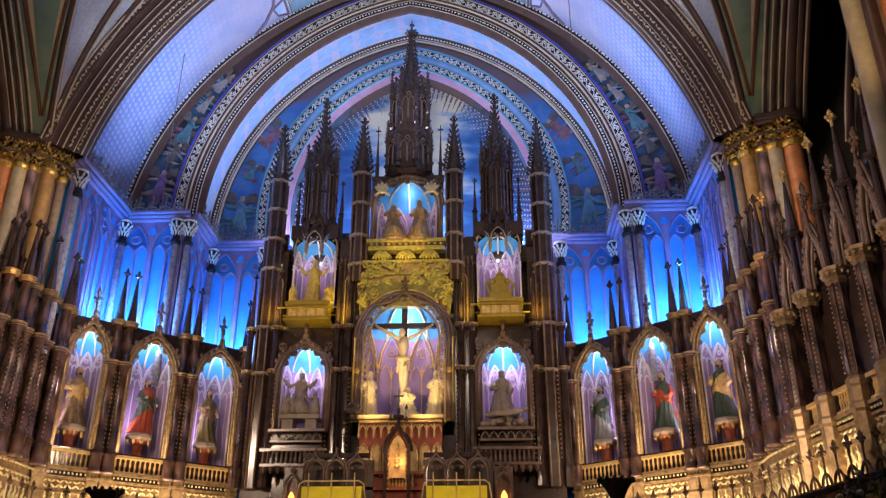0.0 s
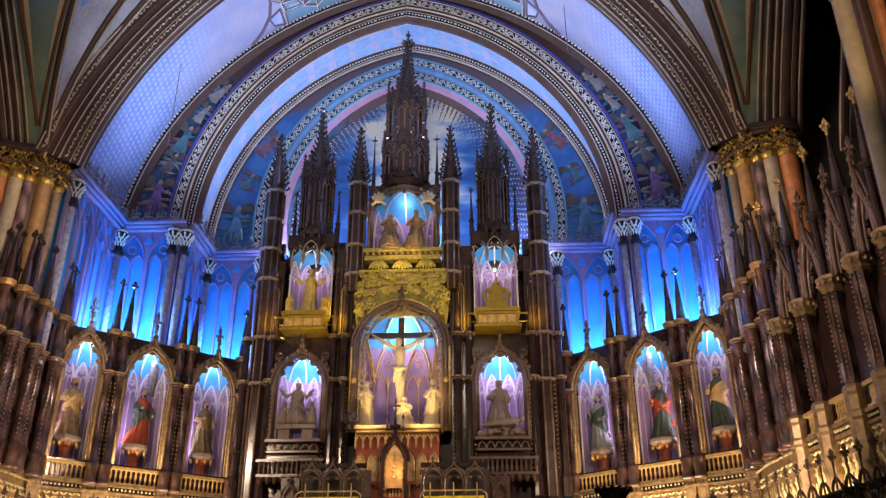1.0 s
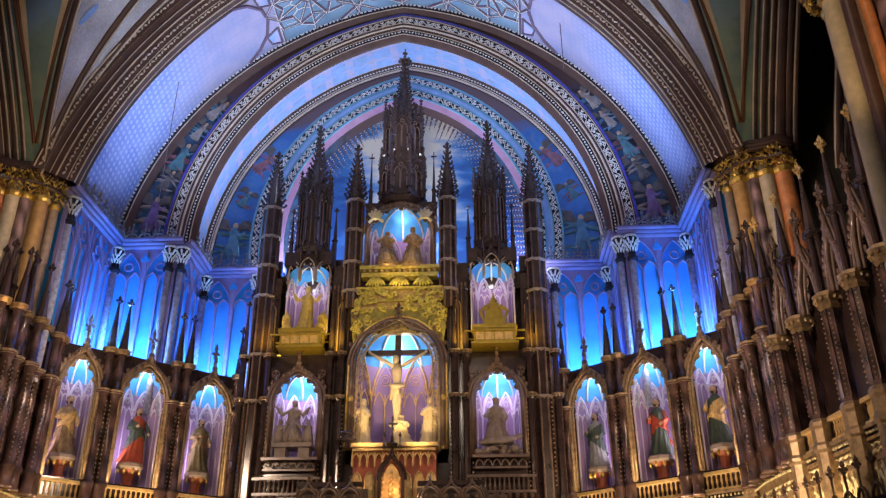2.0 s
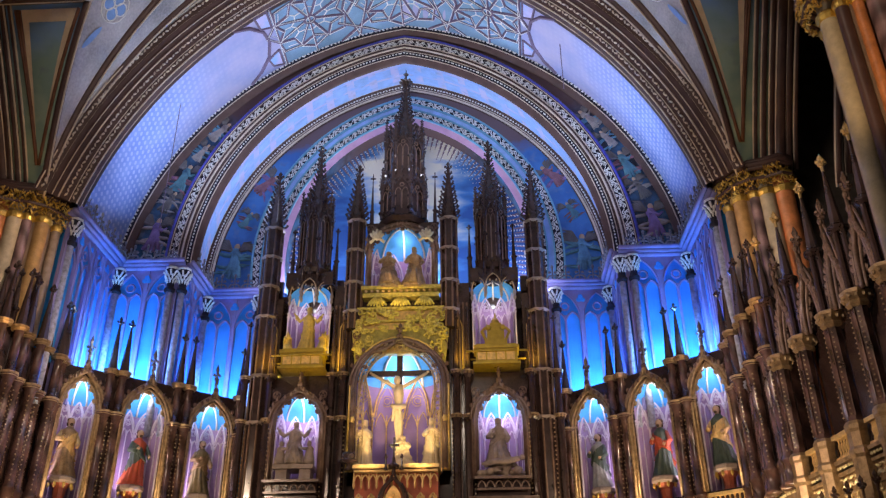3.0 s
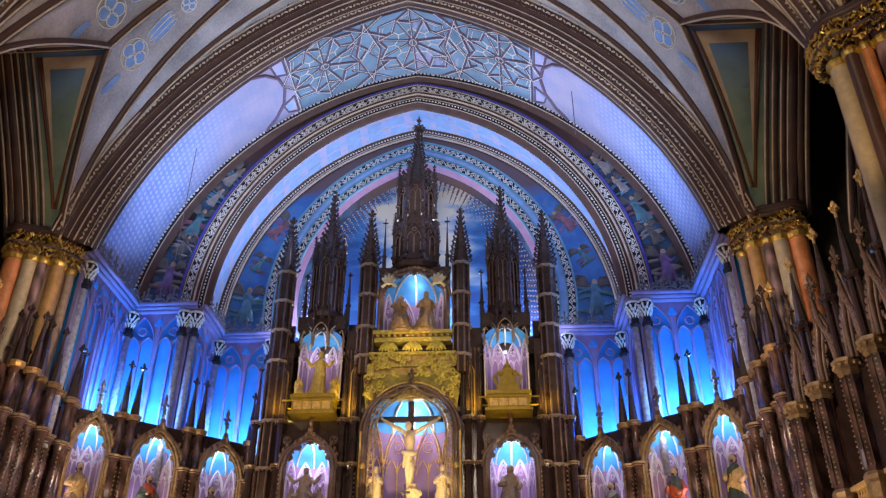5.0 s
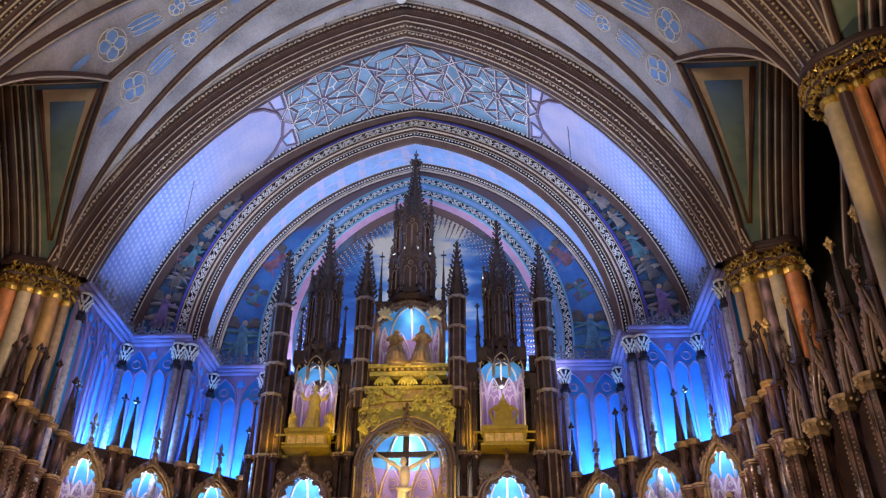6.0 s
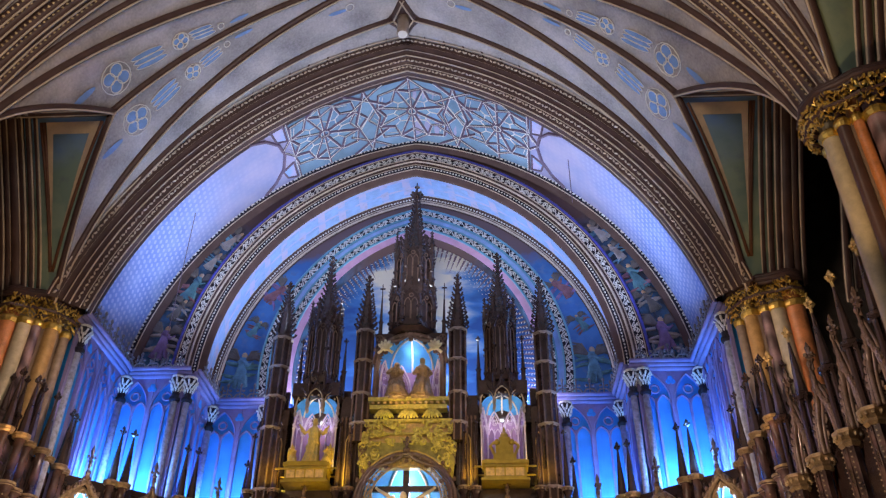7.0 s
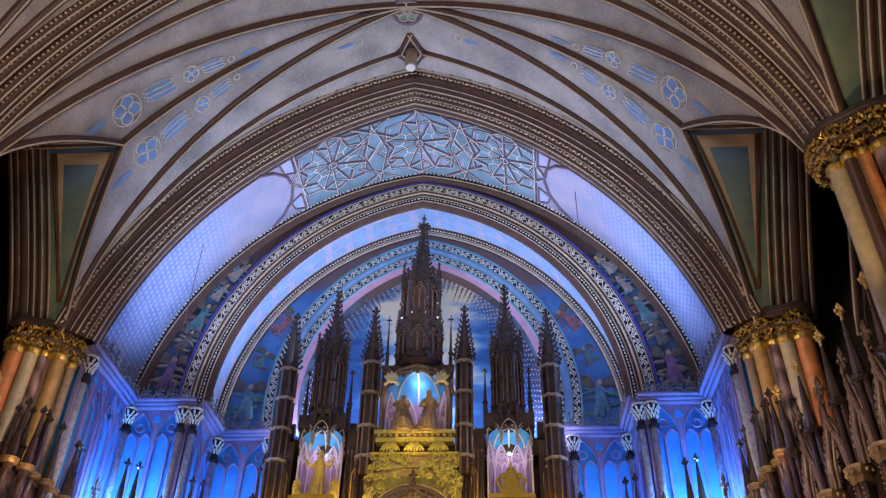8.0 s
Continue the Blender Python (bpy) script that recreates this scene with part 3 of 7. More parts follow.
def spandrel(s, w, zs, path, zt, y0, y1, wide=None):
    """A board with an arched opening: jambs, arch and square head, with thickness."""
    wide = wide or w
    top = []
    n = len(path)
    for i, (x, z) in enumerate(path):
        f = -1 + 2 * i / (n - 1)
        top.append((wide * f, zt))
    for y in (y0, y1):
        s.grid([[(x, y, zs + z) for x, z in path], [(x, y, z) for x, z in top]])
    s.grid([[(x, y0, zs + z) for x, z in path], [(x, y1, zs + z) for x, z in path]])
    return s


def finial(s, x, y, z, h, r=None):
    """A leafy knop with a small cross of buds."""
    r = r or h * 0.28
    s.lathe(x, y, [(r * 0.3, z - 0.02), (r * 0.3, z + h * 0.25), (r * 0.7, z + h * 0.32), (r * 0.3, z + h * 0.42), (r * 0.3, z + h * 0.55), (r * 0.55, z + h * 0.75), (0.005, z + h)], 6)
    for dx, dy in ((1, 0), (-1, 0), (0, 1), (0, -1)):
        s.ball((x + dx * r * 0.75, y + dy * r * 0.75, z + h * 0.5), r * 0.42, n=5, rings=3)
    return s


def spire(s, x, y, z0, z1, r, n=8, step=0.22, bud=0.05, hollow=0.0):
    """A tapering spire with leafy crockets curling out from its edges; hollow: how far its sides curve in."""
    def rad(f):
        return r + (0.03 - r) * f - hollow * r * math.sin(math.pi * f)

    s.lathe(x, y, [(r * 1.12, z0 - 0.06), (r * 1.12, z0)] + [(rad(i / 8), z0 + 0.02 + (z1 - z0 - 0.02) * i / 8) for i in range(9)], n, math.pi / n)
    k = int((z1 - z0) / step)
    for j in range(k):
        f = (j + 0.5) / k
        g = bud * (1.2 - 0.5 * f)
        for i in range(n):
            a = math.pi / n + math.tau * i / n
            c, d, rr, z = math.cos(a), math.sin(a), rad(f), z0 + (z1 - z0) * f
            s.tube([(x + (rr + u * g) * c, y + (rr + u * g) * d, z + v * g) for u, v in ((-0.3, -0.6), (0.9, 0.0), (1.5, 0.9), (0.9, 1.3))], [g * 0.5, g * 0.42, g * 0.55, g * 0.2], 4)
    return s


MESHES = {}


def shared(key, mat, build, smooth=False):
    """A mesh made once and used again."""
    if key not in MESHES:
        s = Shape()
        build(s)
        MESHES[key] = s.data(key, mat, smooth)
    return MESHES[key]


def turret(parent, x, y, z0, z1, z2, r, rings, name="turret"):
    s = Shape().lathe(x, y, [(r, z0), (r, z1)], 8, math.pi / 8)
    t = part(name, s, WOOD, parent)
    for i in range(8):
        a = math.pi / 8 + math.tau * i / 8
        q = Shape().tube([(x + r * math.cos(a), y + r * math.sin(a), z0), (x + r * math.cos(a), y + r * math.sin(a), z1)], 0.035, 6)
        part("edge_roll", q, WOODW, t, smooth=True)
    for z in rings:
        q = Shape().lathe(x, y, [(r * 1.02, z - 0.05), (r * 1.24, z - 0.01), (r * 1.26, z + 0.02), (r * 1.05, z + 0.04)], 8, math.pi / 8)
        for i in range(16):
            a = math.tau * i / 16
            q.ball((x + r * 1.14 * math.cos(a), y + r * 1.1 * math.sin(a), z - 0.07), 0.02, None, 0.035, 4, 2)
        part("ring", q, GREYST, t, "paler carved ring")
    q = spire(Shape(), x, y, z1 + 0.06, z2 - 0.3, r * 1.0, 8, 0.2, 0.075)
    finial(q, x, y, z2 - 0.34, 0.42, 0.13)
    part("spire", q, WOOD, t, "crocketed spire")
    return t


def niche_parts(parent, w, z0, zs, h, depth, ribs=3, m=None, wall=None, vault=None, lattice=None):
    """The hollow of a niche: curved wall, azure vault with white ribs, blind tracery."""
    key = f"{w:.2f}_{z0:.2f}_{zs:.2f}_{h:.2f}_{depth:.2f}"
    N = 12

    def on(i, f=1.0):
        a = math.pi * i / N
        return (-w * math.cos(a) * f, depth * math.sin(a) * f)

    def b_wall(s):
        s.grid([[(on(i)[0], on(i)[1], z) for i in range(N + 1)] for z in (z0, zs)])
        s.add([(on(i)[0], on(i)[1], z0) for i in range(N + 1)], [tuple(range(N + 1))])

    def dome(i, t):
        a = t * math.pi / 2
        f = math.cos(a) ** 0.85 if t < 1 else 0.0
        x, y = on(i)
        return (x * f, y * f + 0.02 * t, zs + h * math.sin(a))

    def b_vault(s):
        s.grid([[dome(i, t / 7) for i in range(N + 1)] for t in range(8)])

    def b_ribs(s):
        for i in ([3, 6, 9] if ribs == 3 else [2, 4, 6, 8, 10]):
            s.tube([Vector(dome(i, t / 7)) + Vector((0, -0.015, -0.02)) for t in range(8)], 0.022 + 0.012 * w, 5)
        if h > 0.55:
            s.ball((0, 0.06, zs + h - 0.05), 0.05)

    def b_lat(s):
        g = max(0.7, w / 0.68) * 0.92
        for i in range(0, N + 1, 3):
            x, y = on(i, 0.97)
            s.tube([(x, y, z0), (x, y, zs - 0.5 * g)], 0.03, 6)
            for z in (zs - 0.62 * g, zs - 0.5 * g):
                s.lathe(x, y, [(0.03, z - 0.05), (0.055, z), (0.03, z + 0.04)], 6)
        for i in range(0, N, 3):
            def head(u0, u1, zb, dz, r, f=0.96):
                pq = [(on(i + u0 + (u1 - u0) * j / 10, f), zb + dz * (1 - abs(j - 5) / 5) ** 0.55) for j in range(11)]
                s.tube([(q[0], q[1], z) for q, z in pq], r, 5)
            head(0.1, 2.9, zs - 0.55 * g, 0.72 * g, 0.03)
            head(0.35, 2.65, zs - 0.55 * g, 0.58 * g, 0.014)
            for u in (0.3, 1.5):
                head(u, u + 1.2, zs - 0.72 * g, 0.26 * g, 0.018)
            x, y = on(i + 1.5, 0.96)
            s.tube([(x, y, z0), (x, y, zs - 0.5 * g)], 0.018, 4)
            for rr in (0.1, 0.055):
                s.tube([(x + rr * g * math.cos(q), y, zs - 0.24 * g + rr * g * math.sin(q)) for q in [math.tau * j / 10 for j in range(11)]], 0.013, 4)

    part("niche_wall", shared("nw" + key, wall or LILAC, b_wall, True), None, parent, "lilac curved niche wall", m=m)
    part("niche_vault", shared("nv" + key, vault or SKYN, b_vault, True), None, parent, "azure niche vault", m=m)
    part("vault_rib", shared("nr" + key, WHITE, b_ribs, True), None, parent, "white ribs", m=m)
    part("blind_tracery", shared("nl" + key, lattice or NTRAC, b_lat), None, parent, "pale blind tracery", m=m)


def niche_frame(parent, w, z0, zs, h, tip, fin, zt, m=None, mat=None, wide=None, gold=None):
    """The front of a niche: spandrel board, moulded ogee arch with crockets, cusps."""
    key = f"{w:.2f}_{z0:.2f}_{zs:.2f}_{tip:.2f}_{zt:.2f}_{wide or 0:.2f}"

    def b_board(s):
        spandrel(s, w, zs, pointed(w, h), zt, -0.02, 0.05, wide)

    def b_foil(s):
        for e in (-1, 1):
            c = ((wide or w) - 0.16) * e
            z = zt - 0.18
            if abs(c) > w * 0.5:
                s.tube([(c + 0.11 * math.cos(q), -0.04, z + 0.11 * math.sin(q)) for q in [math.tau * j / 12 for j in range(13)]], 0.02, 5)
                for j in range(3):
                    s.ball((c + 0.055 * math.cos(j * 2.09 + 1.57), -0.03, z + 0.055 * math.sin(j * 2.09 + 1.57)), 0.04, 0.02, 0.04, 6, 3)
                s.tube([(c, -0.04, z - 0.14), (c + 0.1 * e, -0.04, z - 0.3), (c + 0.12 * e, -0.04, z - 0.5)], 0.018, 4)

    def b_arch(s):
        for g, y, rr in ((1.0, -0.06, 0.04), (1 + 0.062 / w, -0.12, 0.055), (1 + 0.124 / w, -0.08, 0.04)):
            s.tube([(-w * g, y, z0)] + [(x * g, y, zs + z * g) for x, z in pointed(w, h)] + [(w * g, y, z0)], rr, 6)
        s.tube([(x * (1 + 0.174 / w), -0.12, zs + z) for x, z in ogee(w, h + 0.15, tip - zs)], 0.055, 6)

    def b_crock(s):
        finial(s, 0, -0.08, tip - 0.05, fin - tip + 0.05, 0.12)

    def b_cusp(s):
        pts = pointed(w * 0.97, h * 0.97, 12)
        for i in range(1, len(pts) - 1):
            x, z = pts[i]
            g = 0.03 if i % 4 else 0.085
            s.ball((x * (1 - 0.5 * g), -0.02, zs + z * 0.95), g, 0.03, g, 6, 3)

    part("spandrel", shared("sp" + key, mat or WOOD, b_board), None, parent, m=m)
    part("spandrel_foil", shared("sf" + key, WOODW, b_foil), None, parent, "carved foil", m=m)
    part("arch_moulding", shared("am" + key, gold or WOODW, b_arch, True), None, parent, "moulded pointed arch", m=m)
    part("gable_finial", shared("cg" + key, WOODW, b_crock), None, parent, "leafy finial", m=m)
    run = ogee(w + 0.174, h + 0.15, tip - zs)
    for i in range(2, len(run) - 2):
        part("crocket", shared("crocket", WOODW, lambda s: s.ball((0, 0, 0), 0.06, 0.055, 0.08, 6, 4)), None, parent, m=(m or Matrix()) @ pose(run[i][0] * 1.05, -0.14, zs + run[i][1] + 0.06))
    part("cusping", shared("cu" + key, gold or WOODW, b_cusp), None, parent, m=m)


def tower_stage(tower, x, y0, z0, z1, r, top, gab):
    """Buttresses with pinnacles at the corners; on each face a two-light window under a crocketed gable."""
    for i in range(8):
        a = math.pi / 8 + math.tau * i / 8
        px, py = x + r * math.cos(a), y0 + r * math.sin(a)
        q = Shape().tube([(px, py, z0), (px, py, z1)], r * 0.09, 6)
        spire(q, px, py, z1 - 0.1, z1 + top - 0.15, r * 0.12, 4, 0.13, 0.032)
        finial(q, px, py, z1 + top - 0.2, 0.22, 0.065)
        for z in (z0 + 0.22, (z0 + z1) / 2, z1 - 0.12):
            q.lathe(px, py, [(r * 0.1, z - 0.06), (r * 0.15, z - 0.01), (r * 0.15, z + 0.03), (r * 0.1, z + 0.07)], 6)
        part("buttress", q, WOOD, tower)
        m = pose(x, y0, 0, 0, 0, 45 * i) @ pose(0, -r * 0.93, 0)
        w = r * 0.3
        q = Shape()
        for c in (-w / 2, w / 2):
            q.tube([(c + u, 0, z1 - 0.5 + v) for u, v in [(-w * 0.44, z0 - z1 + 0.7)] + pointed(w * 0.44, 0.2, 3) + [(w * 0.44, z0 - z1 + 0.7)]], 0.018, 4)
        q.tube([(0.07 * math.cos(t), 0, z1 - 0.2 + 0.07 * math.sin(t)) for t in [math.tau * j / 8 for j in range(9)]], 0.018, 4)
        part("window_tracery", q, WOODW, tower, m=m)
        q = Shape()
        run = ogee(w * 1.1, 0.42, gab)
        q.tube([(u, -0.03, z1 - 0.42 + v) for u, v in run], 0.03, 5)
        for u, v in run[2:-2:2]:
            q.ball((u * 1.15, -0.04, z1 - 0.38 + v), 0.045, 0.04, 0.055, 5, 3)
        finial(q, 0, -0.03, z1 - 0.47 + gab, 0.26, 0.075)
        part("gable", q, WOOD, tower, m=m)


# ---- statues: plain draped shapes ----
BODY = ((0.0, 1.12), (0.04, 1.08), (0.15, 0.94), (0.3, 0.8), (0.44, 0.7), (0.56, 0.62), (0.66, 0.66), (0.73, 0.72), (0.77, 0.66), (0.81, 0.4), (0.84, 0.24))


def girth(z):
    """Half-width of a standing draped figure at a share z of its height."""
    for (za, ra), (zb, rb) in zip(BODY, BODY[1:]):
        if z <= zb:
            return ra + (rb - ra) * (z - za) / (zb - za)
    return 0.27


def limb(s, pts, r):
    return s.tube(pts, [r * (1.15 - 0.45 * i / (len(pts) - 1)) for i in range(len(pts))], 8)


def statue(name, label, h, w, seed, mats, m, arms=1, sit=False, extra=None):
    """One plain mesh; mats: robe, cloak, head."""
    rnd = random.Random(seed)
    s, marks = Shape(), []
    ph, k, turn = rnd.random() * 6, rnd.choice((11, 12, 13)), rnd.choice((-1, 1))

    def sway(z):
        return turn * w * 0.22 * math.sin(3.0 * z)

    def at(z, a, grow=1.0, fold=1.0, slant=0.0):
        deep = 0.8 - 0.12 * math.cos(2 * a)
        ripple = 1 + fold * (1.05 - z) * (0.2 * (1 - 2 * abs(math.sin((k * a + ph + slant * z) / 2)) ** 0.7) + 0.08 * math.sin(3 * a + ph + 4 * z))
        r = w * girth(z) * grow * ripple
        fore = 0.0
        if sit:
            fore = -0.75 * w * max(0.0, 1 - abs(z - 0.22) / 0.3) * max(0.0, -math.sin(a))
            r *= 1.0 + 0.25 * max(0.0, 1 - z / 0.5)
        return (r * math.cos(a) + sway(z), r * deep * math.sin(a) + fore, z * h)

    n = 48
    zs = [0.0, 0.03] + [0.06 + 0.785 * i / 22 for i in range(23)]
    s.grid([[at(z, math.tau * i / n) for i in range(n + 1)] for z in zs])
    s.add([at(0.0, math.tau * i / n) for i in range(n)], [tuple(range(n))])
    marks.append((len(s.f), 0))
    # cloak: over one shoulder, round the back and across the front, its hem rising as it goes
    rows = []
    for j in range(19):
        row = []
        for i in range(33):
            u = i / 32
            a = (0.12 + 1.62 * u) * math.pi if turn > 0 else (0.88 - 1.62 * u) * math.pi
            top, hem = 0.8 - 0.2 * max(0.0, u - 0.55) / 0.45, 0.16 + 0.34 * u ** 2 + 0.03 * math.sin(9 * u + ph)
            row.append(at(top + (hem - top) * j / 18, a, 1.1 + 0.05 * math.sin(math.pi * j / 18), 1.25, 14.0 * turn))
        rows.append(row)
    s.grid(rows)
    # folds gathered over the arm and slung across the body
    for i in range(4):
        f = i / 3
        q = [at(z - 0.05 * f, a, 1.16, 0.2) for z, a in ((0.76, math.pi * (0.5 + 0.62 * turn)), (0.66, math.pi * (1.5 - 0.32 * turn)), (0.56, 1.5 * math.pi), (0.5, math.pi * (1.5 + 0.3 * turn)), (0.46, math.pi * (1.5 + 0.45 * turn)))]
        s.tube(q, [w * 0.06, w * 0.09, w * 0.1, w * 0.09, w * 0.06], 6)
    reach = {1: (((-1.08, 0.25, 0.6), (-0.35, 1.0, 0.63)), ((1.12, 0.2, 0.58), (0.75, 1.0, 0.5))), 2: (((-1.3, 0.3, 0.66), (-1.9, 0.5, 0.82)), ((1.25, 0.3, 0.64), (1.8, 0.5, 0.78))), 3: (((-0.92, 0.7, 0.64), (-0.12, 1.0, 0.74)), ((0.92, 0.7, 0.64), (0.12, 1.0, 0.74)))}[arms]
    tips = []
    for e, (el, ha) in zip((-1, 1), reach):
        a0, a1, a2 = (e * w * 0.58 + sway(0.76), 0, h * 0.755), (el[0] * w * 0.88 + sway(0.6), -el[1] * w, el[2] * h), (ha[0] * w + sway(0.6), -ha[1] * w, ha[2] * h)
        s.tube([a0, a1, [p + (q - p) * 0.8 for p, q in zip(a1, a2)]], [w * 0.2, w * 0.24, w * 0.2], 9)
        # the sleeve's open hem
        s.tube([a1, [p + (q - p) * 0.75 + (0 if i < 2 else -0.05 * h) for i, (p, q) in enumerate(zip(a1, a2))]], [w * 0.2, w * 0.16], 7)
        tips.append((a1, a2))
    marks.append((len(s.f), 1))
    for a1, a2 in tips:
        s.tube([[p + (q - p) * 0.75 for p, q in zip(a1, a2)], a2], [w * 0.12, w * 0.1], 7).ball(a2, w * 0.14, w * 0.14, w * 0.17, 7, 5)
    hx = sway(0.9) + turn * w * 0.06
    s.tube([(hx, 0, h * 0.83), (hx, -w * 0.06, h * 0.88)], w * 0.2, 8)
    s.ball((hx, -w * 0.1, h * 0.925), w * 0.31, w * 0.35, h * 0.07, 12, 8).ball((hx, -w * 0.44, h * 0.918), w * 0.05, w * 0.08, h * 0.014, 5, 4)
    marks.append((len(s.f), 2))
    # hair or veil, and a beard
    s.ball((hx, w * 0.1, h * 0.96), w * 0.33, w * 0.33, h * 0.048, 12, 8).ball((hx, w * 0.14, h * 0.895), w * 0.33, w * 0.22, h * 0.06, 10, 6)
    if arms != 3:
        s.ball((hx, -w * 0.3, h * 0.88), w * 0.16, w * 0.13, h * 0.035, 8, 5)
    marks.append((len(s.f), 3))
    if extra:
        extra(s)
    foot = min(0.3, w * 1.2)
    s.lathe(0, 0, [(foot, -0.06), (foot, -0.02), (foot * 0.95, 0.02)], 8, math.pi / 8)
    marks.append((len(s.f), 0))
    me = s.data(name, mats[0], True)
    slots = list(mats) + [mats[-1]] * (3 - len(mats)) if len(mats) < 3 else list(mats)
    for q in slots[1:3] + [HAIR if len(mats) > 2 else mats[0]]:
        me.materials.append(q)
    at_face = 0
    for end, slot in marks:
        for f in range(at_face, end):
            me.polygons[f].material_index = slot
        at_face = end
    ob = new(name, me)
    ob.matrix_basis = m
    return tagged(ob, label, "statue", "statues")


HAIR = material("dark_brown_hair_paint", (0.09, 0.055, 0.03), 0.6, vary=0.3, scale=12)
SKIN = material("carved_face", (0.5, 0.34, 0.22), 0.5, vary=0.2)
RED = material("red_robe", (0.5, 0.09, 0.04), 0.5, vary=0.3, scale=8)
DGREEN = material("dark_green_cloak", (0.06, 0.09, 0.07), 0.5, vary=0.3, scale=8)
OLIVE = material("olive_robe", (0.2, 0.16, 0.08), 0.5, vary=0.3, scale=8)
GREYR = material("grey_robe", (0.35, 0.36, 0.36), 0.5, vary=0.3, scale=8)
YGOLD = material("yellow_gilt", (0.75, 0.55, 0.14), 0.4, 0.3, vary=0.3, scale=8)
GILTD = material("dulled_gilt", (0.36, 0.25, 0.14), 0.34, 0.45, vary=0.5, scale=8)
GREENG = material("green_gold_ground", (0.3, 0.26, 0.07), 0.5, 0.2, vary=0.5, scale=6)
GOLDLEAF = material("gilt_foliage", (0.62, 0.52, 0.12), 0.4, 0.3, vary=0.5, scale=10, bump=0.5)
YCLOTH = material("yellow_frontal", (0.8, 0.62, 0.03), 0.6, vary=0.15, scale=5)

# ---- the reredos ----
RY = 23.8
reredos = empty("reredos", "tall dark walnut gothic reredos with spires and niches", "altarpiece", m=pose(0, RY, 0))
# body: boards behind, leaving the niches hollow
part("back_board", Shape().box(-4.7, 4.7, 1.25, 1.5, 0, 12.9), WOOD, reredos, "dark walnut back")
BOARDS = [(-4.62, -3.78, 0, 12.6), (-2.14, -1.48, 0, 13.0), (1.48, 2.14, 0, 13.0), (3.78, 4.62, 0, 12.6), (-3.78, -2.14, 0, 6.78), (2.14, 3.78, 0, 6.78), (-1.48, 1.48, 0, 6.68), (-1.48, 1.48, 11.0, 12.5)]
for x0, x1, z0, z1 in BOARDS:
    part("board", Shape().box(x0, x1, 0.25, 1.25, z0, z1), WOOD, reredos)
for k in (-1, 1):
    part("board", Shape().box(*sorted((k * 2.14, k * 3.78)), 0.3, 1.25, 9.5, 10.05), WOOD, reredos)
    part("board", Shape().box(*sorted((k * 2.2, k * 3.7)), 0.0, 1.2, 12.95, 13.4), WOOD, reredos)
for k in (-1, 1):
    turret(reredos, k * 4.3, 0.3, 5.2, 15.15, 17.4, 0.29, (15.12, 14.05, 13.0, 11.95, 10.0, 8.55))
    turret(reredos, k * 1.52, 0.15, 11.4, 15.28, 17.5, 0.27, (15.25, 14.15, 13.0, 12.0))
    # slender engaged shafts with cones between the niches
    for x, y, zt in ((k * 4.72, 0.15, 11.6), (k * 3.92, 0.05, 11.9), (k * 2.05, 0.02, 11.9), (k * 1.7, -0.02, 11.6), (k * 4.05, 0.25, 12.5)):
        q = Shape().lathe(x, y, [(0.15, 5.2), (0.15, 5.7), (0.11, 5.8), (0.11, 8.45), (0.16, 8.52), (0.17, 8.62), (0.1, 8.66), (0.1, 9.75), (0.16, 9.85), (0.17, 9.98), (0.09, 10.02), (0.02, zt)], 8)
        for j in range(18):
            q.ball((x + 0.1 * math.cos(j * 1.9 + 4.4), y - 0.1, 5.95 + j * 0.14), 0.028, n=4, rings=2)
        finial(q, x, y, zt - 0.05, 0.25, 0.08)
        part("shaft", q, WOOD, reredos, "carved engaged shaft with a cone")
        for zr in (8.57, 9.92):
            part("ring", shared("rring", GILTD, lambda s: s.lathe(0, 0, [(0.13, -0.07), (0.175, -0.03), (0.16, 0.0), (0.19, 0.03), (0.19, 0.06), (0.12, 0.08)], 10)), None, reredos, "gilded capital ring", m=pose(x, y, zr))
    # blind lancets in the boards beside the upper niches
    for x in (k * 3.98, k * 1.82, k * 4.5):
        q = Shape().tube([(x - 0.09, 0.22, 10.1), (x - 0.09, 0.22, 11.5), (x, 0.22, 11.75), (x + 0.09, 0.22, 11.5), (x + 0.09, 0.22, 10.1)], 0.025, 4)
        part("blind_lancet", q, GILT, reredos)
    # lantern pinnacle over each upper niche
    x = k * 2.9
    q = Shape().lathe(x, 0.3, [(0.52, 13.35), (0.58, 13.5), (0.5, 13.55), (0.46, 15.85)], 8, math.pi / 8)
    tower = part("lantern", q, WOOD, reredos, "pinnacled lantern with blind windows")
    tower_stage(tower, x, 0.3, 13.45, 15.6, 0.52, 0.9, 0.8)
    q = spire(Shape(), x, 0.3, 15.85, 18.2, 0.42, 8, 0.2, 0.075, 0.22)
    finial(q, x, 0.3, 18.1, 0.42, 0.14)
    part("spire", q, WOOD, tower, "crocketed spire")
    for dx in (-0.72, 0.72):
        q = Shape().lathe(x + dx, 0.35, [(0.07, 12.9), (0.07, 13.9), (0.11, 13.95), (0.06, 14.0), (0.015, 15.0)], 6)
        finial(q, x + dx, 0.35, 14.95, 0.25, 0.08)
        part("pinnacle", q, WOOD, reredos)
# crenellated boards behind the lanterns
for k in (-1, 1):
    q = Shape()
    for i in range(6):
        q.box(k * 2.2 + k * i * 0.4, k * 2.2 + k * i * 0.4 + 0.24, 0.75, 0.9, 12.8, 13.45)
    q.box(*sorted((k * 1.3, k * 4.6)), 0.75, 0.9, 12.3, 12.9)
    part("cresting", q, WOOD, reredos)

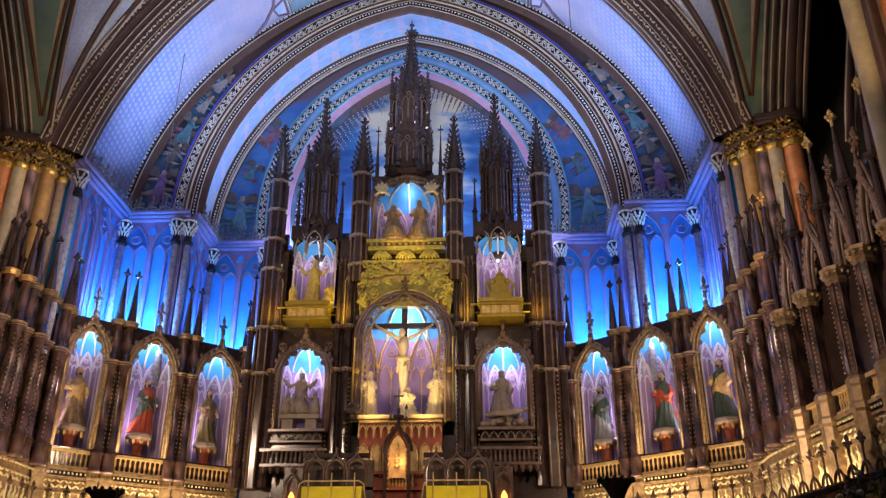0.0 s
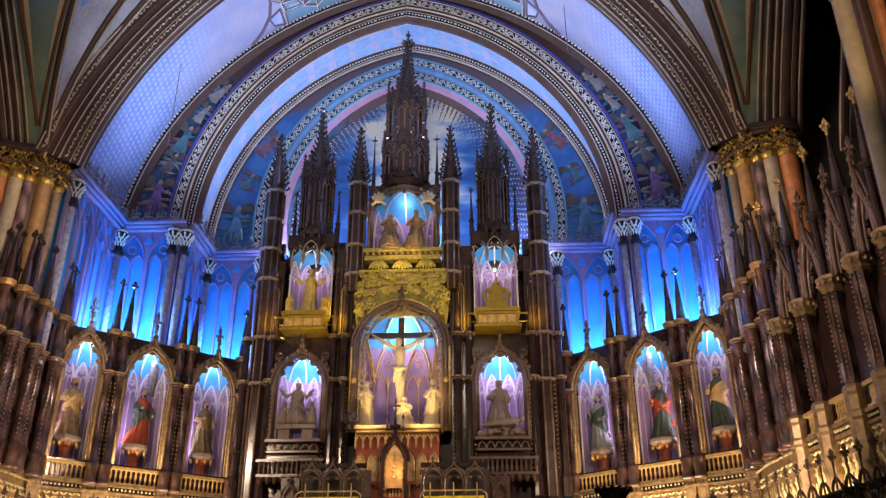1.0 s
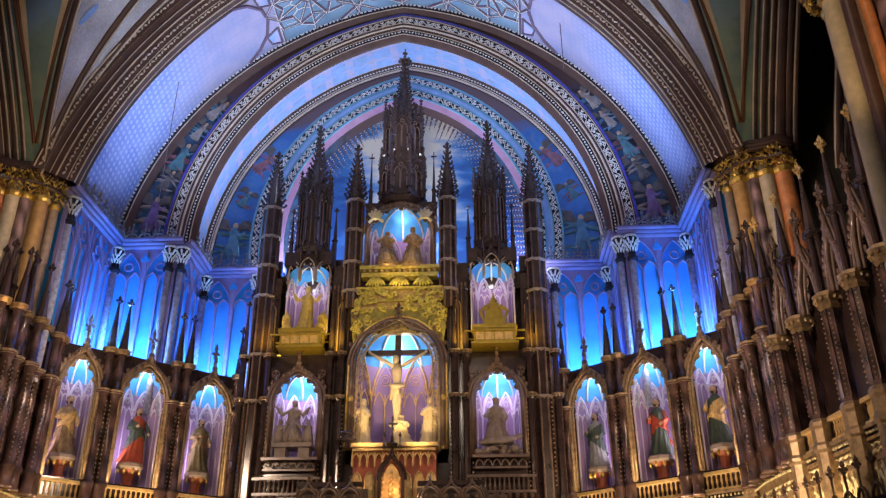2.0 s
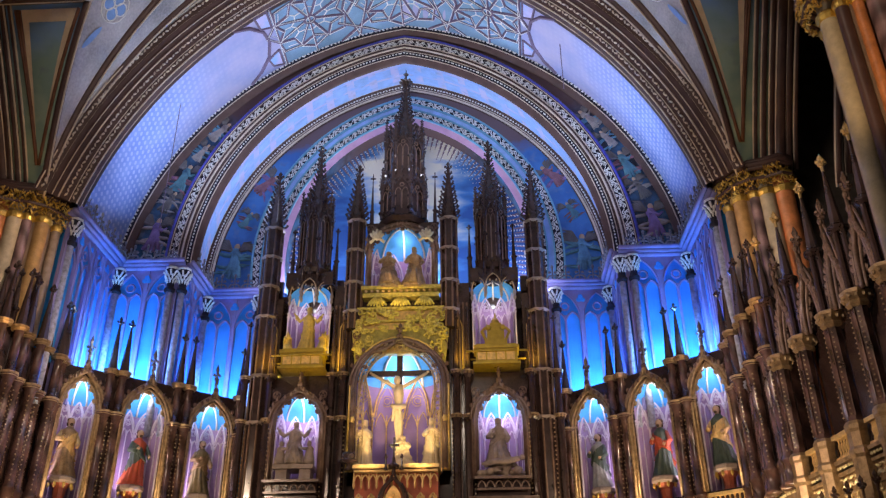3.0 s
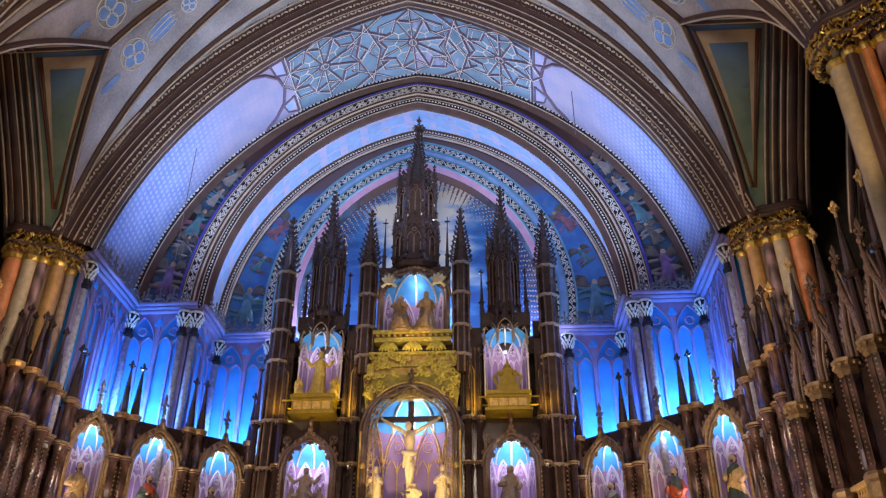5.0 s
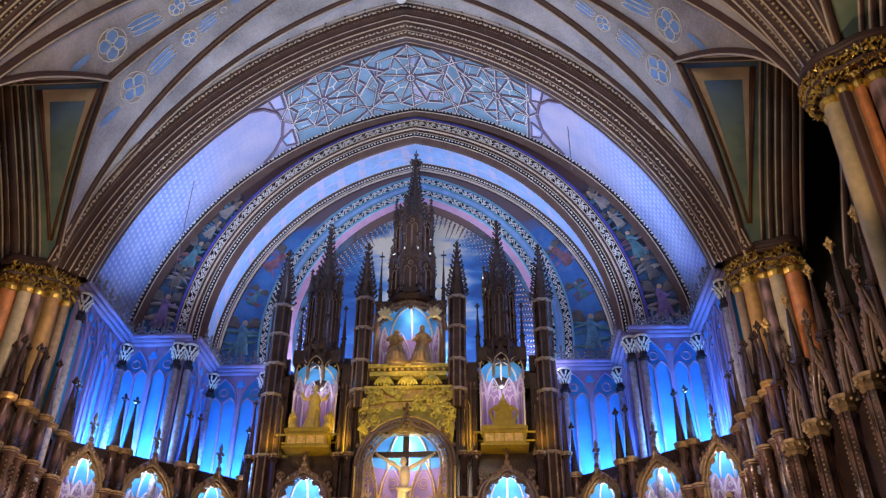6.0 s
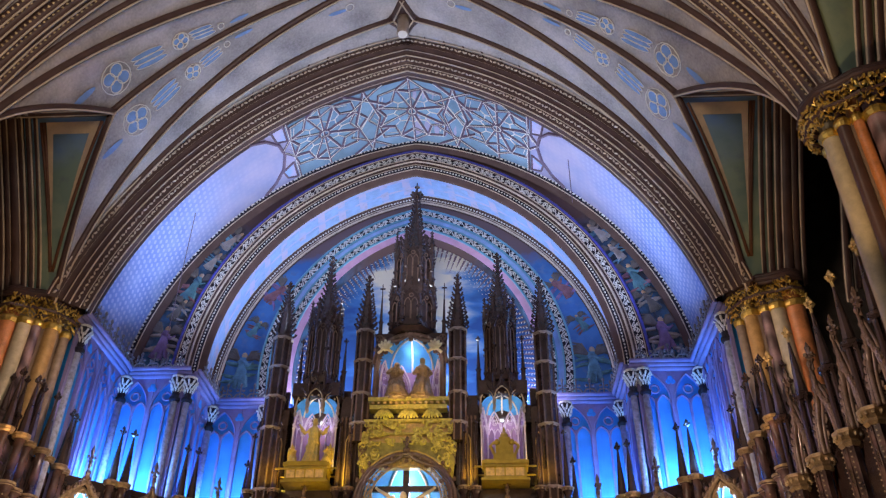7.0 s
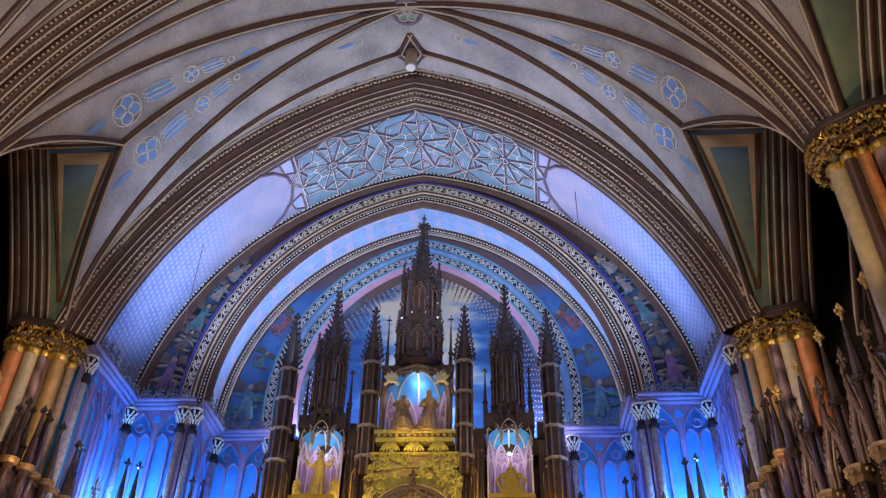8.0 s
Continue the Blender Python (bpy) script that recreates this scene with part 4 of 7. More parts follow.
# central tower: two octagonal stages with traceried windows under gables, then a hollow-sided spire
s = Shape().lathe(0, 0.35, [(0.66, 15.1), (0.84, 15.2), (0.72, 15.3), (0.68, 16.55), (0.8, 16.62), (0.8, 16.74), (0.62, 16.8), (0.58, 18.4), (0.66, 18.46)], 8, math.pi / 8)
tower = part("central_tower", s, WOOD, reredos, "octagonal central tower with gabled windows")
tower_stage(tower, 0, 0.35, 15.3, 16.6, 0.76, 0.75, 0.75)
tower_stage(tower, 0, 0.35, 16.8, 18.4, 0.67, 0.95, 0.85)
s = spire(Shape(), 0, 0.35, 18.35, 21.35, 0.52, 8, 0.18, 0.075, 0.22)
s.lathe(0, 0.35, [(0.12, 21.1), (0.2, 21.2), (0.2, 21.26), (0.05, 21.3), (0.04, 21.55), (0.1, 21.6), (0.03, 21.68), (0.01, 21.85)], 8)
for i in range(8):
    a = math.tau * i / 8
    s.ball((0.2 * math.cos(a), 0.35 + 0.2 * math.sin(a), 21.24), 0.06, None, 0.07, 5, 3)
part("spire", s, WOOD, tower, "tall crocketed spire")
for k in (-1, 1):
    s = Shape().lathe(k * 1.06, 0.3, [(0.1, 14.3), (0.1, 15.0), (0.13, 15.1), (0.07, 15.15), (0.06, 15.7), (0.1, 15.75), (0.05, 15.8), (0.015, 16.9)], 6)
    s.box(k * 1.06 - 0.015, k * 1.06 + 0.015, 0.28, 0.32, 16.85, 17.25).box(k * 1.06 - 0.09, k * 1.06 + 0.09, 0.28, 0.32, 17.05, 17.09)
    part("pinnacle", s, WOOD, reredos, "slim pinnacle with a cross")
    s = Shape().tube([(k * 0.55, -0.2, 14.32), (k * 0.7, -0.24, 14.42), (k * 0.88, -0.24, 14.42), (k * 1.02, -0.2, 14.3)], 0.05, 6)
    for a, r in ((-0.8, 0.1), (-0.4, 0.14), (0.0, 0.17), (0.4, 0.14), (0.8, 0.1)):
        s.join(Shape().ball((0, 0, 0.16), 0.07, 0.04, r + 0.06, 7, 5), Matrix.Translation((k * 0.8, -0.22, 14.42)) @ Matrix.Rotation(a, 4, "Y"))
    part("leaf_canopy", s, GOLDW, reredos, "bright gilded leaf canopy", True)

# reeded colonnettes over the boards between the niches
def reed(s):
    rows = []
    for z0, z1 in ((5.9, 8.4), (8.5, 9.75), (9.85, 12.3)):
        rows += [(0.042, z0), (0.042, z0 + 0.06), (0.024, z0 + 0.1), (0.024, z1 - 0.12), (0.045, z1 - 0.06), (0.03, z1)]
    s.lathe(0, 0, rows, 6)


for x in (-4.3, -1.82, 1.82, 4.3):
    for i in range(5):
        part("reed", shared("reed", WOODW, reed), None, reredos, m=pose(x - 0.24 + 0.12 * i, 0.2, 0))
# beaded edges up the shafts
def beads(s):
    for j in range(19):
        s.ball((0, 0, 5.95 + j * 0.13), 0.026, n=5, rings=3)


for x in (-4.5, -3.78, -2.2, -1.58, 1.58, 2.2, 3.78, 4.5):
    tagged(part("beading", shared("rbeads", GILTD, beads), None, reredos, "gilded beads", m=pose(x, -0.12, 0)), kind="stuff")

# niches of the reredos: central, upper central, four at the sides
niche_parts(reredos, 1.28, 7.0, 9.8, 1.05, 1.0, 5, pose(0, 0.1, 0), VIOLETW, None, GILT)
niche_frame(reredos, 1.3, 7.0, 9.55, 1.35, 11.2, 11.55, 11.35, pose(0, 0.0, 0), mat=GREENG, wide=1.5, gold=WOODW)
# pierced inner arch of the central niche
s = Shape()
for g in (1.0, 0.86):
    s.tube([(-1.22 * g, -0.02, 7.1)] + [(x * g, -0.02, 9.55 + z * g) for x, z in pointed(1.22, 1.28)] + [(1.22 * g, -0.02, 7.1)], 0.025, 5)
pts = [(-1.22, 9.55 - 0.18 * i) for i in range(9, 0, -1)] + [(x, 9.55 + z) for x, z in pointed(1.22, 1.28, 10)] + [(1.22, 9.55 - 0.18 * i) for i in range(1, 10)]
for i, (x, z) in enumerate(pts):
    c = Vector((x * 0.93, -0.02, 9.55 + (z - 9.55) * 0.93 if z > 9.55 else z))
    s.tube([c + Vector((0.075 * math.cos(q), 0, 0.075 * math.sin(q))) for q in [math.tau * j / 8 for j in range(9)]], 0.016, 4)
part("pierced_arch", s, LACE, reredos, "pierced gilded inner arch")
s = Shape().tube([(-1.47, -0.1, 7.0)] + [(x * 1.13, -0.1, 9.55 + z * 1.13) for x, z in pointed(1.3, 1.35)] + [(1.47, -0.1, 7.0)], 0.035, 6)
for e in (-1, 1):
    s.lathe(e * 1.36, -0.12, [(0.07, 7.0), (0.045, 7.1), (0.045, 8.4), (0.08, 8.5), (0.05, 8.6)], 8)
part("gilt_roll", s, GOLD, reredos, "bright gilded roll round the central niche", True)
niche_parts(reredos, 0.98, 12.8, 14.15, 0.9, 0.75, 3, pose(0, 0.15, 0))
niche_frame(reredos, 1.0, 12.8, 14.0, 1.0, 15.2, 15.6, 15.15, pose(0, 0.05, 0), wide=1.2)
for k in (-1, 1):
    niche_parts(reredos, 0.68, 6.75, 8.72, 0.62, 0.7, 3, pose(k * 2.96, 0.1, 0))
    niche_frame(reredos, 0.68, 6.75, 8.45, 0.88, 9.75, 10.4, 9.5, pose(k * 2.96, 0.0, 0), wide=0.85)
    niche_parts(reredos, 0.68, 10.6, 12.5, 0.5, 0.65, 3, pose(k * 2.9, 0.15, 0))
    # hanging canopy of the upper niche: three little gables
    for dx, yy in ((-0.46, 0.05), (0, -0.22), (0.46, 0.05)):
        m = pose(k * 2.9 + dx, yy, 0, 0, 0, dx * 60)
        q = Shape().grid([[(x * 1.1, 0.03, 12.75 + z * 1.05) for x, z in pointed(0.23, 0.34)], [(x * 0.5, 0.03, 13.0 + z * 1.4) for x, z in pointed(0.23, 0.34)]])
        q.tube([(x * 1.15, -0.02, 12.75 + z) for x, z in ogee(0.23, 0.36, 0.7)], 0.03, 5)
        for x, z in ogee(0.23, 0.36, 0.7)[2:-2:2]:
            q.ball((x * 1.35, -0.03, 12.8 + z), 0.035, 0.03, 0.045, 5, 3)
        finial(q, 0, -0.02, 13.42, 0.24, 0.07)
        gab = part("canopy_gable", q, WOOD, reredos, "hanging carved canopy gable", m=m)
        q = Shape().tube([(x, -0.01, 12.75 + z) for x, z in pointed(0.22, 0.33)], 0.022, 5)
        for e in (-1, 1):
            q.ball((e * 0.1, -0.02, 12.86), 0.035, 0.02, 0.04, 5, 3)
        part("cusped_edge", q, LACE, gab, "pale cusped edge")
        for e in (-0.24, 0.24):
            part("drop", Shape().lathe(e, 0, [(0.012, 12.32), (0.055, 12.42), (0.03, 12.5), (0.06, 12.6), (0.035, 12.7), (0.035, 12.78)], 7), GREYST, gab, "grey hanging boss")
            part("pinnacle", Shape().lathe(e, 0.02, [(0.045, 12.76), (0.045, 13.2), (0.065, 13.24), (0.01, 13.75)], 6), WOOD, gab)

# foliate panel over the central arch
s = Shape().box(-1.32, 1.32, 0.1, 0.3, 10.6, 12.05)
pan = part("foliate_panel", s, GILT, reredos, "gilded panel with curling leaves")
rnd = random.Random(5)
for k in (-1, 1):
    for i in range(60):
        x, z = k * rnd.uniform(0.12, 1.36), rnd.uniform(10.65, 12.0)
        if z < 11.35 and abs(x) < 1.35 * math.sqrt(max(0, 1 - ((z - 9.5) / 1.95) ** 2)):
            continue
        r = rnd.uniform(0.07, 0.14)
        q = Shape().tube([(x + r * (1 - j / 14) * math.cos(j * 0.6 * k + i), -0.06, z + r * (1 - j / 14) * math.sin(j * 0.6 * k + i)) for j in range(12)], [0.042 - 0.002 * j for j in range(12)], 5)
        part("leaf", q, GOLDLEAF, pan)
s = Shape().box(-1.36, 1.36, -0.02, 0.25, 11.62, 11.68).box(-1.36, 1.36, -0.06, 0.25, 12.02, 12.1).box(-1.2, 1.2, -0.1, 0.3, 12.42, 12.56).box(-1.25, 1.25, -0.14, 0.3, 12.68, 12.8)
part("ledge", s, GOLDLEAF, reredos, "gilded ledges")
for k in range(-1, 2):
    q = Shape()
    for i in range(7):
        f = -1 + i / 3
        q.tube([(k * 0.74 + 0.06 * f, -0.1, 12.42), (k * 0.74 + 0.2 * f, -0.12, 12.26), (k * 0.74 + 0.3 * f, -0.08, 12.1 + 0.04 * abs(f))], [0.03, 0.05, 0.03], 6)
    part("relief", q, GOLDLEAF, reredos, "gilded relief of draped folds", True)
for k in range(13):
    q = Shape().ball((-1.1 + k * 0.183, -0.1, 12.62), 0.06, 0.05, 0.05)
    part("rosette", q, GILT, reredos)
# ---- statues and fittings on the reredos ----
ARK = material("gilded_chest", (0.42, 0.3, 0.05), 0.35, 0.45, vary=0.25, scale=6)
for k in (-1, 1):
    ob = empty("pedestal_chest", "yellow-lit gilded chest pedestal with carrying poles", "pedestal", "chest pedestals", pose(k * 2.92, RY - 0.15, 10.02))
    s = Shape().box(-0.62, 0.62, -0.25, 0.4, 0.05, 0.52).box(-0.7, 0.7, -0.32, 0.45, 0, 0.07).box(-0.68, 0.68, -0.3, 0.45, 0.5, 0.6).box(-0.6, 0.6, -0.26, 0.4, 0.6, 0.64)
    part("chest", s, ARK, ob)
    for y in (-0.3, 0.42):
        part("pole", Shape().tube([(-0.9, y, 0.4), (0.9, y, 0.4)], 0.03, 8), ARK, ob)
    for i in range(4):
        part("panel", Shape().box(-0.56 + i * 0.285, -0.32 + i * 0.285, -0.27, -0.24, 0.14, 0.44), GILT, ob)
    if k < 0:
        statue("statue", "gilded robed statue with open arms on a chest", 1.5, 0.24, 11, [YGOLD], pose(-2.9, RY + 0.0, 10.68), 2)
        for d in (-1, 1):
            def wings(s, d=d):
                s.ball((d * 0.08, 0.06, 0.42), 0.05, 0.04, 0.26).ball((d * 0.16, 0.08, 0.34), 0.05, 0.04, 0.22)
            statue("kneeling_statue", "small gilded kneeling winged figure", 0.55, 0.13, 20 + d, [YGOLD], pose(-2.9 + d * 0.5, RY - 0.12, 10.68), 3, True, wings)
    else:
        s = Shape().box(-0.34, 0.34, -0.2, 0.3, 0, 0.22).box(-0.26, 0.26, -0.16, 0.26, 0.22, 0.5).box(-0.17, 0.17, -0.1, 0.2, 0.5, 0.78).lathe(0, 0.05, [(0.1, 0.78), (0.13, 0.9), (0.05, 1.0), (0.02, 1.15)], 8)
        for d in (-1, 1):
            s.tube([(d * 0.3, -0.1, 0.22), (d * 0.42, -0.1, 0.5), (d * 0.3, -0.1, 0.62)], 0.05, 6).ball((d * 0.22, -0.1, 0.62), 0.1)
        tagged(part("stepped_monument", s, ARK, None, "stepped gilded monument on a chest", m=pose(2.92, RY - 0.05, 10.66)), category="ornament")

statue("seated_statue", "dark gilt seated robed statue", 1.38, 0.27, 31, [GILTD], pose(0.36, RY - 0.05, 12.8), 1, True)
statue("kneeling_statue", "dark gilt kneeling robed statue", 1.2, 0.28, 32, [GILTD], pose(-0.36, RY - 0.1, 12.8), 3, True)
def helpers(s):
    """Two small kneeling shapes beside the main one and a bowl of flames before it."""
    for e in (-1, 1):
        s.lathe(e * 0.42, -0.1, [(0.17, 0.0), (0.16, 0.15), (0.11, 0.36), (0.12, 0.46), (0.05, 0.53)], 9).ball((e * 0.4, -0.12, 0.6), 0.07, 0.08, 0.09, 8, 5)
        s.tube([(e * 0.36, -0.18, 0.44), (e * 0.2, -0.28, 0.42), (e * 0.14, -0.3, 0.5)], [0.05, 0.045, 0.03], 6)
    for i in range(7):
        s.tube([(-0.18 + 0.06 * i, -0.3, 0.02), (-0.2 + 0.065 * i, -0.32, 0.16), (-0.17 + 0.055 * i, -0.3, 0.26 + 0.05 * (i % 2))], [0.05, 0.04, 0.008], 5)


statue("seated_statue", "dark carved figure group seated on a plinth", 1.28, 0.26, 33, [GREYST], pose(-2.98, RY + 0.05, 7.25), 2, True, helpers)
s = Shape().box(-0.58, 0.58, -0.3, 0.35, 0, 0.12).box(-0.5, -0.18, -0.2, 0.3, -0.35, 0).box(0.18, 0.5, -0.2, 0.3, -0.35, 0).box(-0.6, 0.6, -0.3, 0.35, -0.42, -0.33)
tagged(part("altar_plinth", s, GREYST, None, "grey carved table plinth", m=pose(-2.98, RY + 0.05, 7.1)), category="plinth")
statue("seated_statue", "dark carved bearded figure on a rocky mound", 1.42, 0.3, 34, [GREYST], pose(2.94, RY + 0.05, 7.1), 1, True)


def rocks(s):
    rnd = random.Random(8)
    for i in range(26):
        x = rnd.uniform(-0.6, 0.6)
        s.ball((x, rnd.uniform(-0.3, 0.2), 0.05 + 0.3 * (1 - abs(x) / 0.6) * rnd.random()), rnd.uniform(0.08, 0.17), None, rnd.uniform(0.06, 0.12), 6, 4)
    s.tube([(-0.55, -0.35, 0.28), (-0.2, -0.38, 0.34), (0.2, -0.38, 0.36), (0.5, -0.36, 0.42)], [0.05, 0.08, 0.1, 0.07], 8).ball((0.58, -0.36, 0.45), 0.09)


s = Shape()
rocks(s)
tagged(part("mound", s, GREYST, None, "carved mound with a reclining form", True, pose(2.94, RY + 0.0, 6.82)), category="carving")
# brackets with balustrades below the two lower niches
for k in (-1, 1):
    ob = empty("corbel_gallery", "dark carved corbel with a small arcade", "corbel", "niche corbels", pose(k * 2.98, RY - 0.3, 5.6))
    part("shelf", Shape().box(-0.8, 0.8, -0.15, 0.5, 1.08, 1.16).box(-0.74, 0.74, -0.1, 0.5, 0.78, 0.84), WOODW, ob)
    part("back", Shape().box(-0.72, 0.72, 0.1, 0.5, 0.0, 1.1), WOOD, ob)
    for i in range(6):
        q = Shape().tube([(x - 0.6 + 0.24 * i, -0.06, 0.86 + z) for x, z in pointed(0.11, 0.18, 4)], 0.025, 4)
        part("arch", q, WOODW, ob)
    part("rail", Shape().box(-0.95, 0.95, -0.3, -0.12, 0.5, 0.58).box(-0.92, 0.92, -0.3, 0.4, 0.08, 0.16), WOODW, ob)
    for i in range(14):
        part("baluster", shared("cbal", WOODW, lambda s: s.lathe(0, 0, [(0.03, 0.16), (0.045, 0.25), (0.025, 0.4), (0.04, 0.5)], 6)), None, ob, m=pose(-0.85 + i * 0.131, -0.22, 0))
    for i in range(9):
        q = Shape().lathe(-0.8 + i * 0.2, -0.24, [(0.01, -0.12), (0.05, -0.04), (0.07, 0.03), (0.05, 0.09)], 6)
        part("drop", q, WOODW, ob)

# crucifix and figures of the central niche
rood = empty("crucifix", "dark wooden cross with a pale carved figure", "crucifix", m=pose(-0.04, RY + 0.35, 7.6))
part("cross", Shape().box(-0.09, 0.09, 0.05, 0.17, 0, 3.05).box(-1.02, 1.02, 0.04, 0.16, 2.4, 2.56), WOOD, rood, "dark wooden cross")
s = Shape()
s.tube([(0.0, -0.02, 0.28), (-0.02, -0.08, 0.55), (-0.05, -0.12, 0.85), (-0.02, -0.06, 1.2), (0, -0.05, 1.5), (0, -0.07, 1.8), (0.0, -0.04, 2.06)], [0.05, 0.065, 0.075, 0.11, 0.115, 0.165, 0.11], 12)
s.tube([(0.03, -0.02, 0.28), (0.05, -0.08, 0.55), (0.07, -0.12, 0.85), (0.05, -0.06, 1.2)], [0.05, 0.06, 0.075, 0.1], 10)
for k in (-1, 1):
    limb(s, [(k * 0.12, -0.04, 2.02), (k * 0.45, 0, 2.22), (k * 0.84, 0.02, 2.46)], 0.058)
    s.ball((k * 0.87, 0.0, 2.49), 0.045)
s.ball((-0.05, -0.12, 2.2), 0.105, 0.12, 0.14, 10, 8)
s.tube([(-0.2, -0.08, 1.42), (0.0, -0.2, 1.34), (0.2, -0.08, 1.4)], [0.07, 0.09, 0.07], 8).tube([(-0.12, -0.1, 1.42), (-0.17, -0.12, 0.95)], [0.07, 0.03], 8).tube([(0.0, -0.14, 1.4), (0.03, -0.16, 1.12)], [0.07, 0.04], 8)
part("figure", s, IVORY, rood, "pale carved figure", True)
statue("standing_statue", "ivory veiled statue standing beside the cross", 1.5, 0.25, 41, [IVORY], pose(-0.97, RY + 0.25, 7.1), 3)
statue("standing_statue", "ivory robed statue with raised arms beside the cross", 1.52, 0.27, 42, [IVORY], pose(0.9, RY + 0.25, 7.1), 3)
statue("kneeling_statue", "ivory kneeling draped statue at the foot of the cross", 0.98, 0.28, 43, [IVORY], pose(0.16, RY + 0.1, 7.08), 3, True)

# shelf and arcade of the high altar below
ob = empty("altar_shelf", "gilded altar shelf with a pierced arcade", "altar", m=pose(0.03, RY - 0.7, 0))
part("shelf", Shape().box(-1.2, 1.2, -0.2, 0.75, 6.92, 7.02).box(-1.15, 1.15, -0.15, 0.7, 6.82, 6.88), GILT, ob)
part("back", Shape().box(-1.15, 1.15, 0.05, 0.6, 4, 6.85), REDM, ob, "red-brown altar back")
for i in range(11):
    q = Shape().tube([(x - 1.05 + 0.21 * i, -0.1, 6.56 + z) for x, z in pointed(0.1, 0.2, 4)], 0.026, 4).lathe(-1.155 + 0.21 * i, -0.1, [(0.012, 6.38), (0.035, 6.46), (0.02, 6.8)], 5)
    part("arch", q, GILT, ob)
for i in range(7):
    x = -1.02 + 0.34 * i
    if abs(x) < 0.3:
        continue
    q = Shape().tube([(x + a, -0.02, 5.95 + z * 1.3) for a, z in [(-0.13, -0.45)] + pointed(0.13, 0.24, 4) + [(0.13, -0.45)]], 0.03, 5)
    q.box(x - 0.11, x + 0.11, 0.0, 0.04, 5.5, 6.2)
    part("blind_arch", q, GILT, ob)
part("ledge", Shape().box(-1.2, 1.2, -0.08, 0.1, 5.42, 5.5).box(-1.2, 1.2, -0.1, 0.1, 5.0, 5.08), REDM, ob)
for i in range(9):
    part("colonnette", shared("acol", GILT, lambda s: s.lathe(0, 0, [(0.03, 5.08), (0.04, 5.16), (0.022, 5.2), (0.022, 5.36), (0.04, 5.42)], 6)), None, ob, m=pose(-0.36 + 0.09 * i, -0.05, 0))
tab = empty("tabernacle", "gilded tabernacle gable topped by a dark cross", "tabernacle", m=pose(-0.02, RY - 0.95, 0))
q = Shape().box(-0.36, -0.28, -0.05, 0.1, 4, 6.2).box(0.28, 0.36, -0.05, 0.1, 4, 6.2)
q.tube([(x, 0, 6.0 + z) for x, z in pointed(0.32, 0.62, 8)], 0.05, 6).tube([(x * 1.2, 0.02, 6.0 + z) for x, z in ogee(0.33, 0.66, 1.0)], 0.04, 6)
part("gable", q, WOOD, tab, "dark moulded gable")
q = Shape()
for i in range(9):
    for x in (-0.24, 0.24):
        q.ball((x, -0.02, 5.0 + i * 0.13), 0.035)
tagged(part("beading", q, GILT, tab), kind="stuff")
q = Shape().grid([[(x * 0.8, 0.05, 5.95 + z * 0.85) for x, z in pointed(0.3, 0.6)], [(x * 0.8, 0.05, 5.3) for x, z in pointed(0.3, 0.6)]])
for i in range(5):
    q.ball((0.0, 0.0, 5.6 + i * 0.14), 0.09 - 0.01 * i, 0.03, 0.06)
part("panel", q, GILT, tab, "gilded panel")
q = Shape().lathe(0, 0.02, [(0.14, 6.9), (0.16, 6.98), (0.05, 7.05), (0.04, 7.2)], 8).box(-0.025, 0.025, 0, 0.04, 7.15, 7.75).box(-0.14, 0.14, 0, 0.04, 7.5, 7.56)
for x in (-0.22, 0.22):
    q.lathe(x, 0.02, [(0.06, 6.85), (0.03, 6.95), (0.02, 7.15), (0.05, 7.2), (0.01, 7.3)], 6)
part("cross", q, WOOD, tab, "dark cross finial")
lampst = empty("altar_urn", "dark bronze urn on the altar shelf", "urn", m=pose(-1.3, RY - 0.8, 6.9))
part("bowl", Shape().lathe(0, 0, [(0.12, 0), (0.05, 0.08), (0.06, 0.18), (0.28, 0.22), (0.26, 0.26), (0.12, 0.3), (0.2, 0.36), (0.18, 0.46), (0.05, 0.5)], 10), WOOD, lampst, smooth=True)

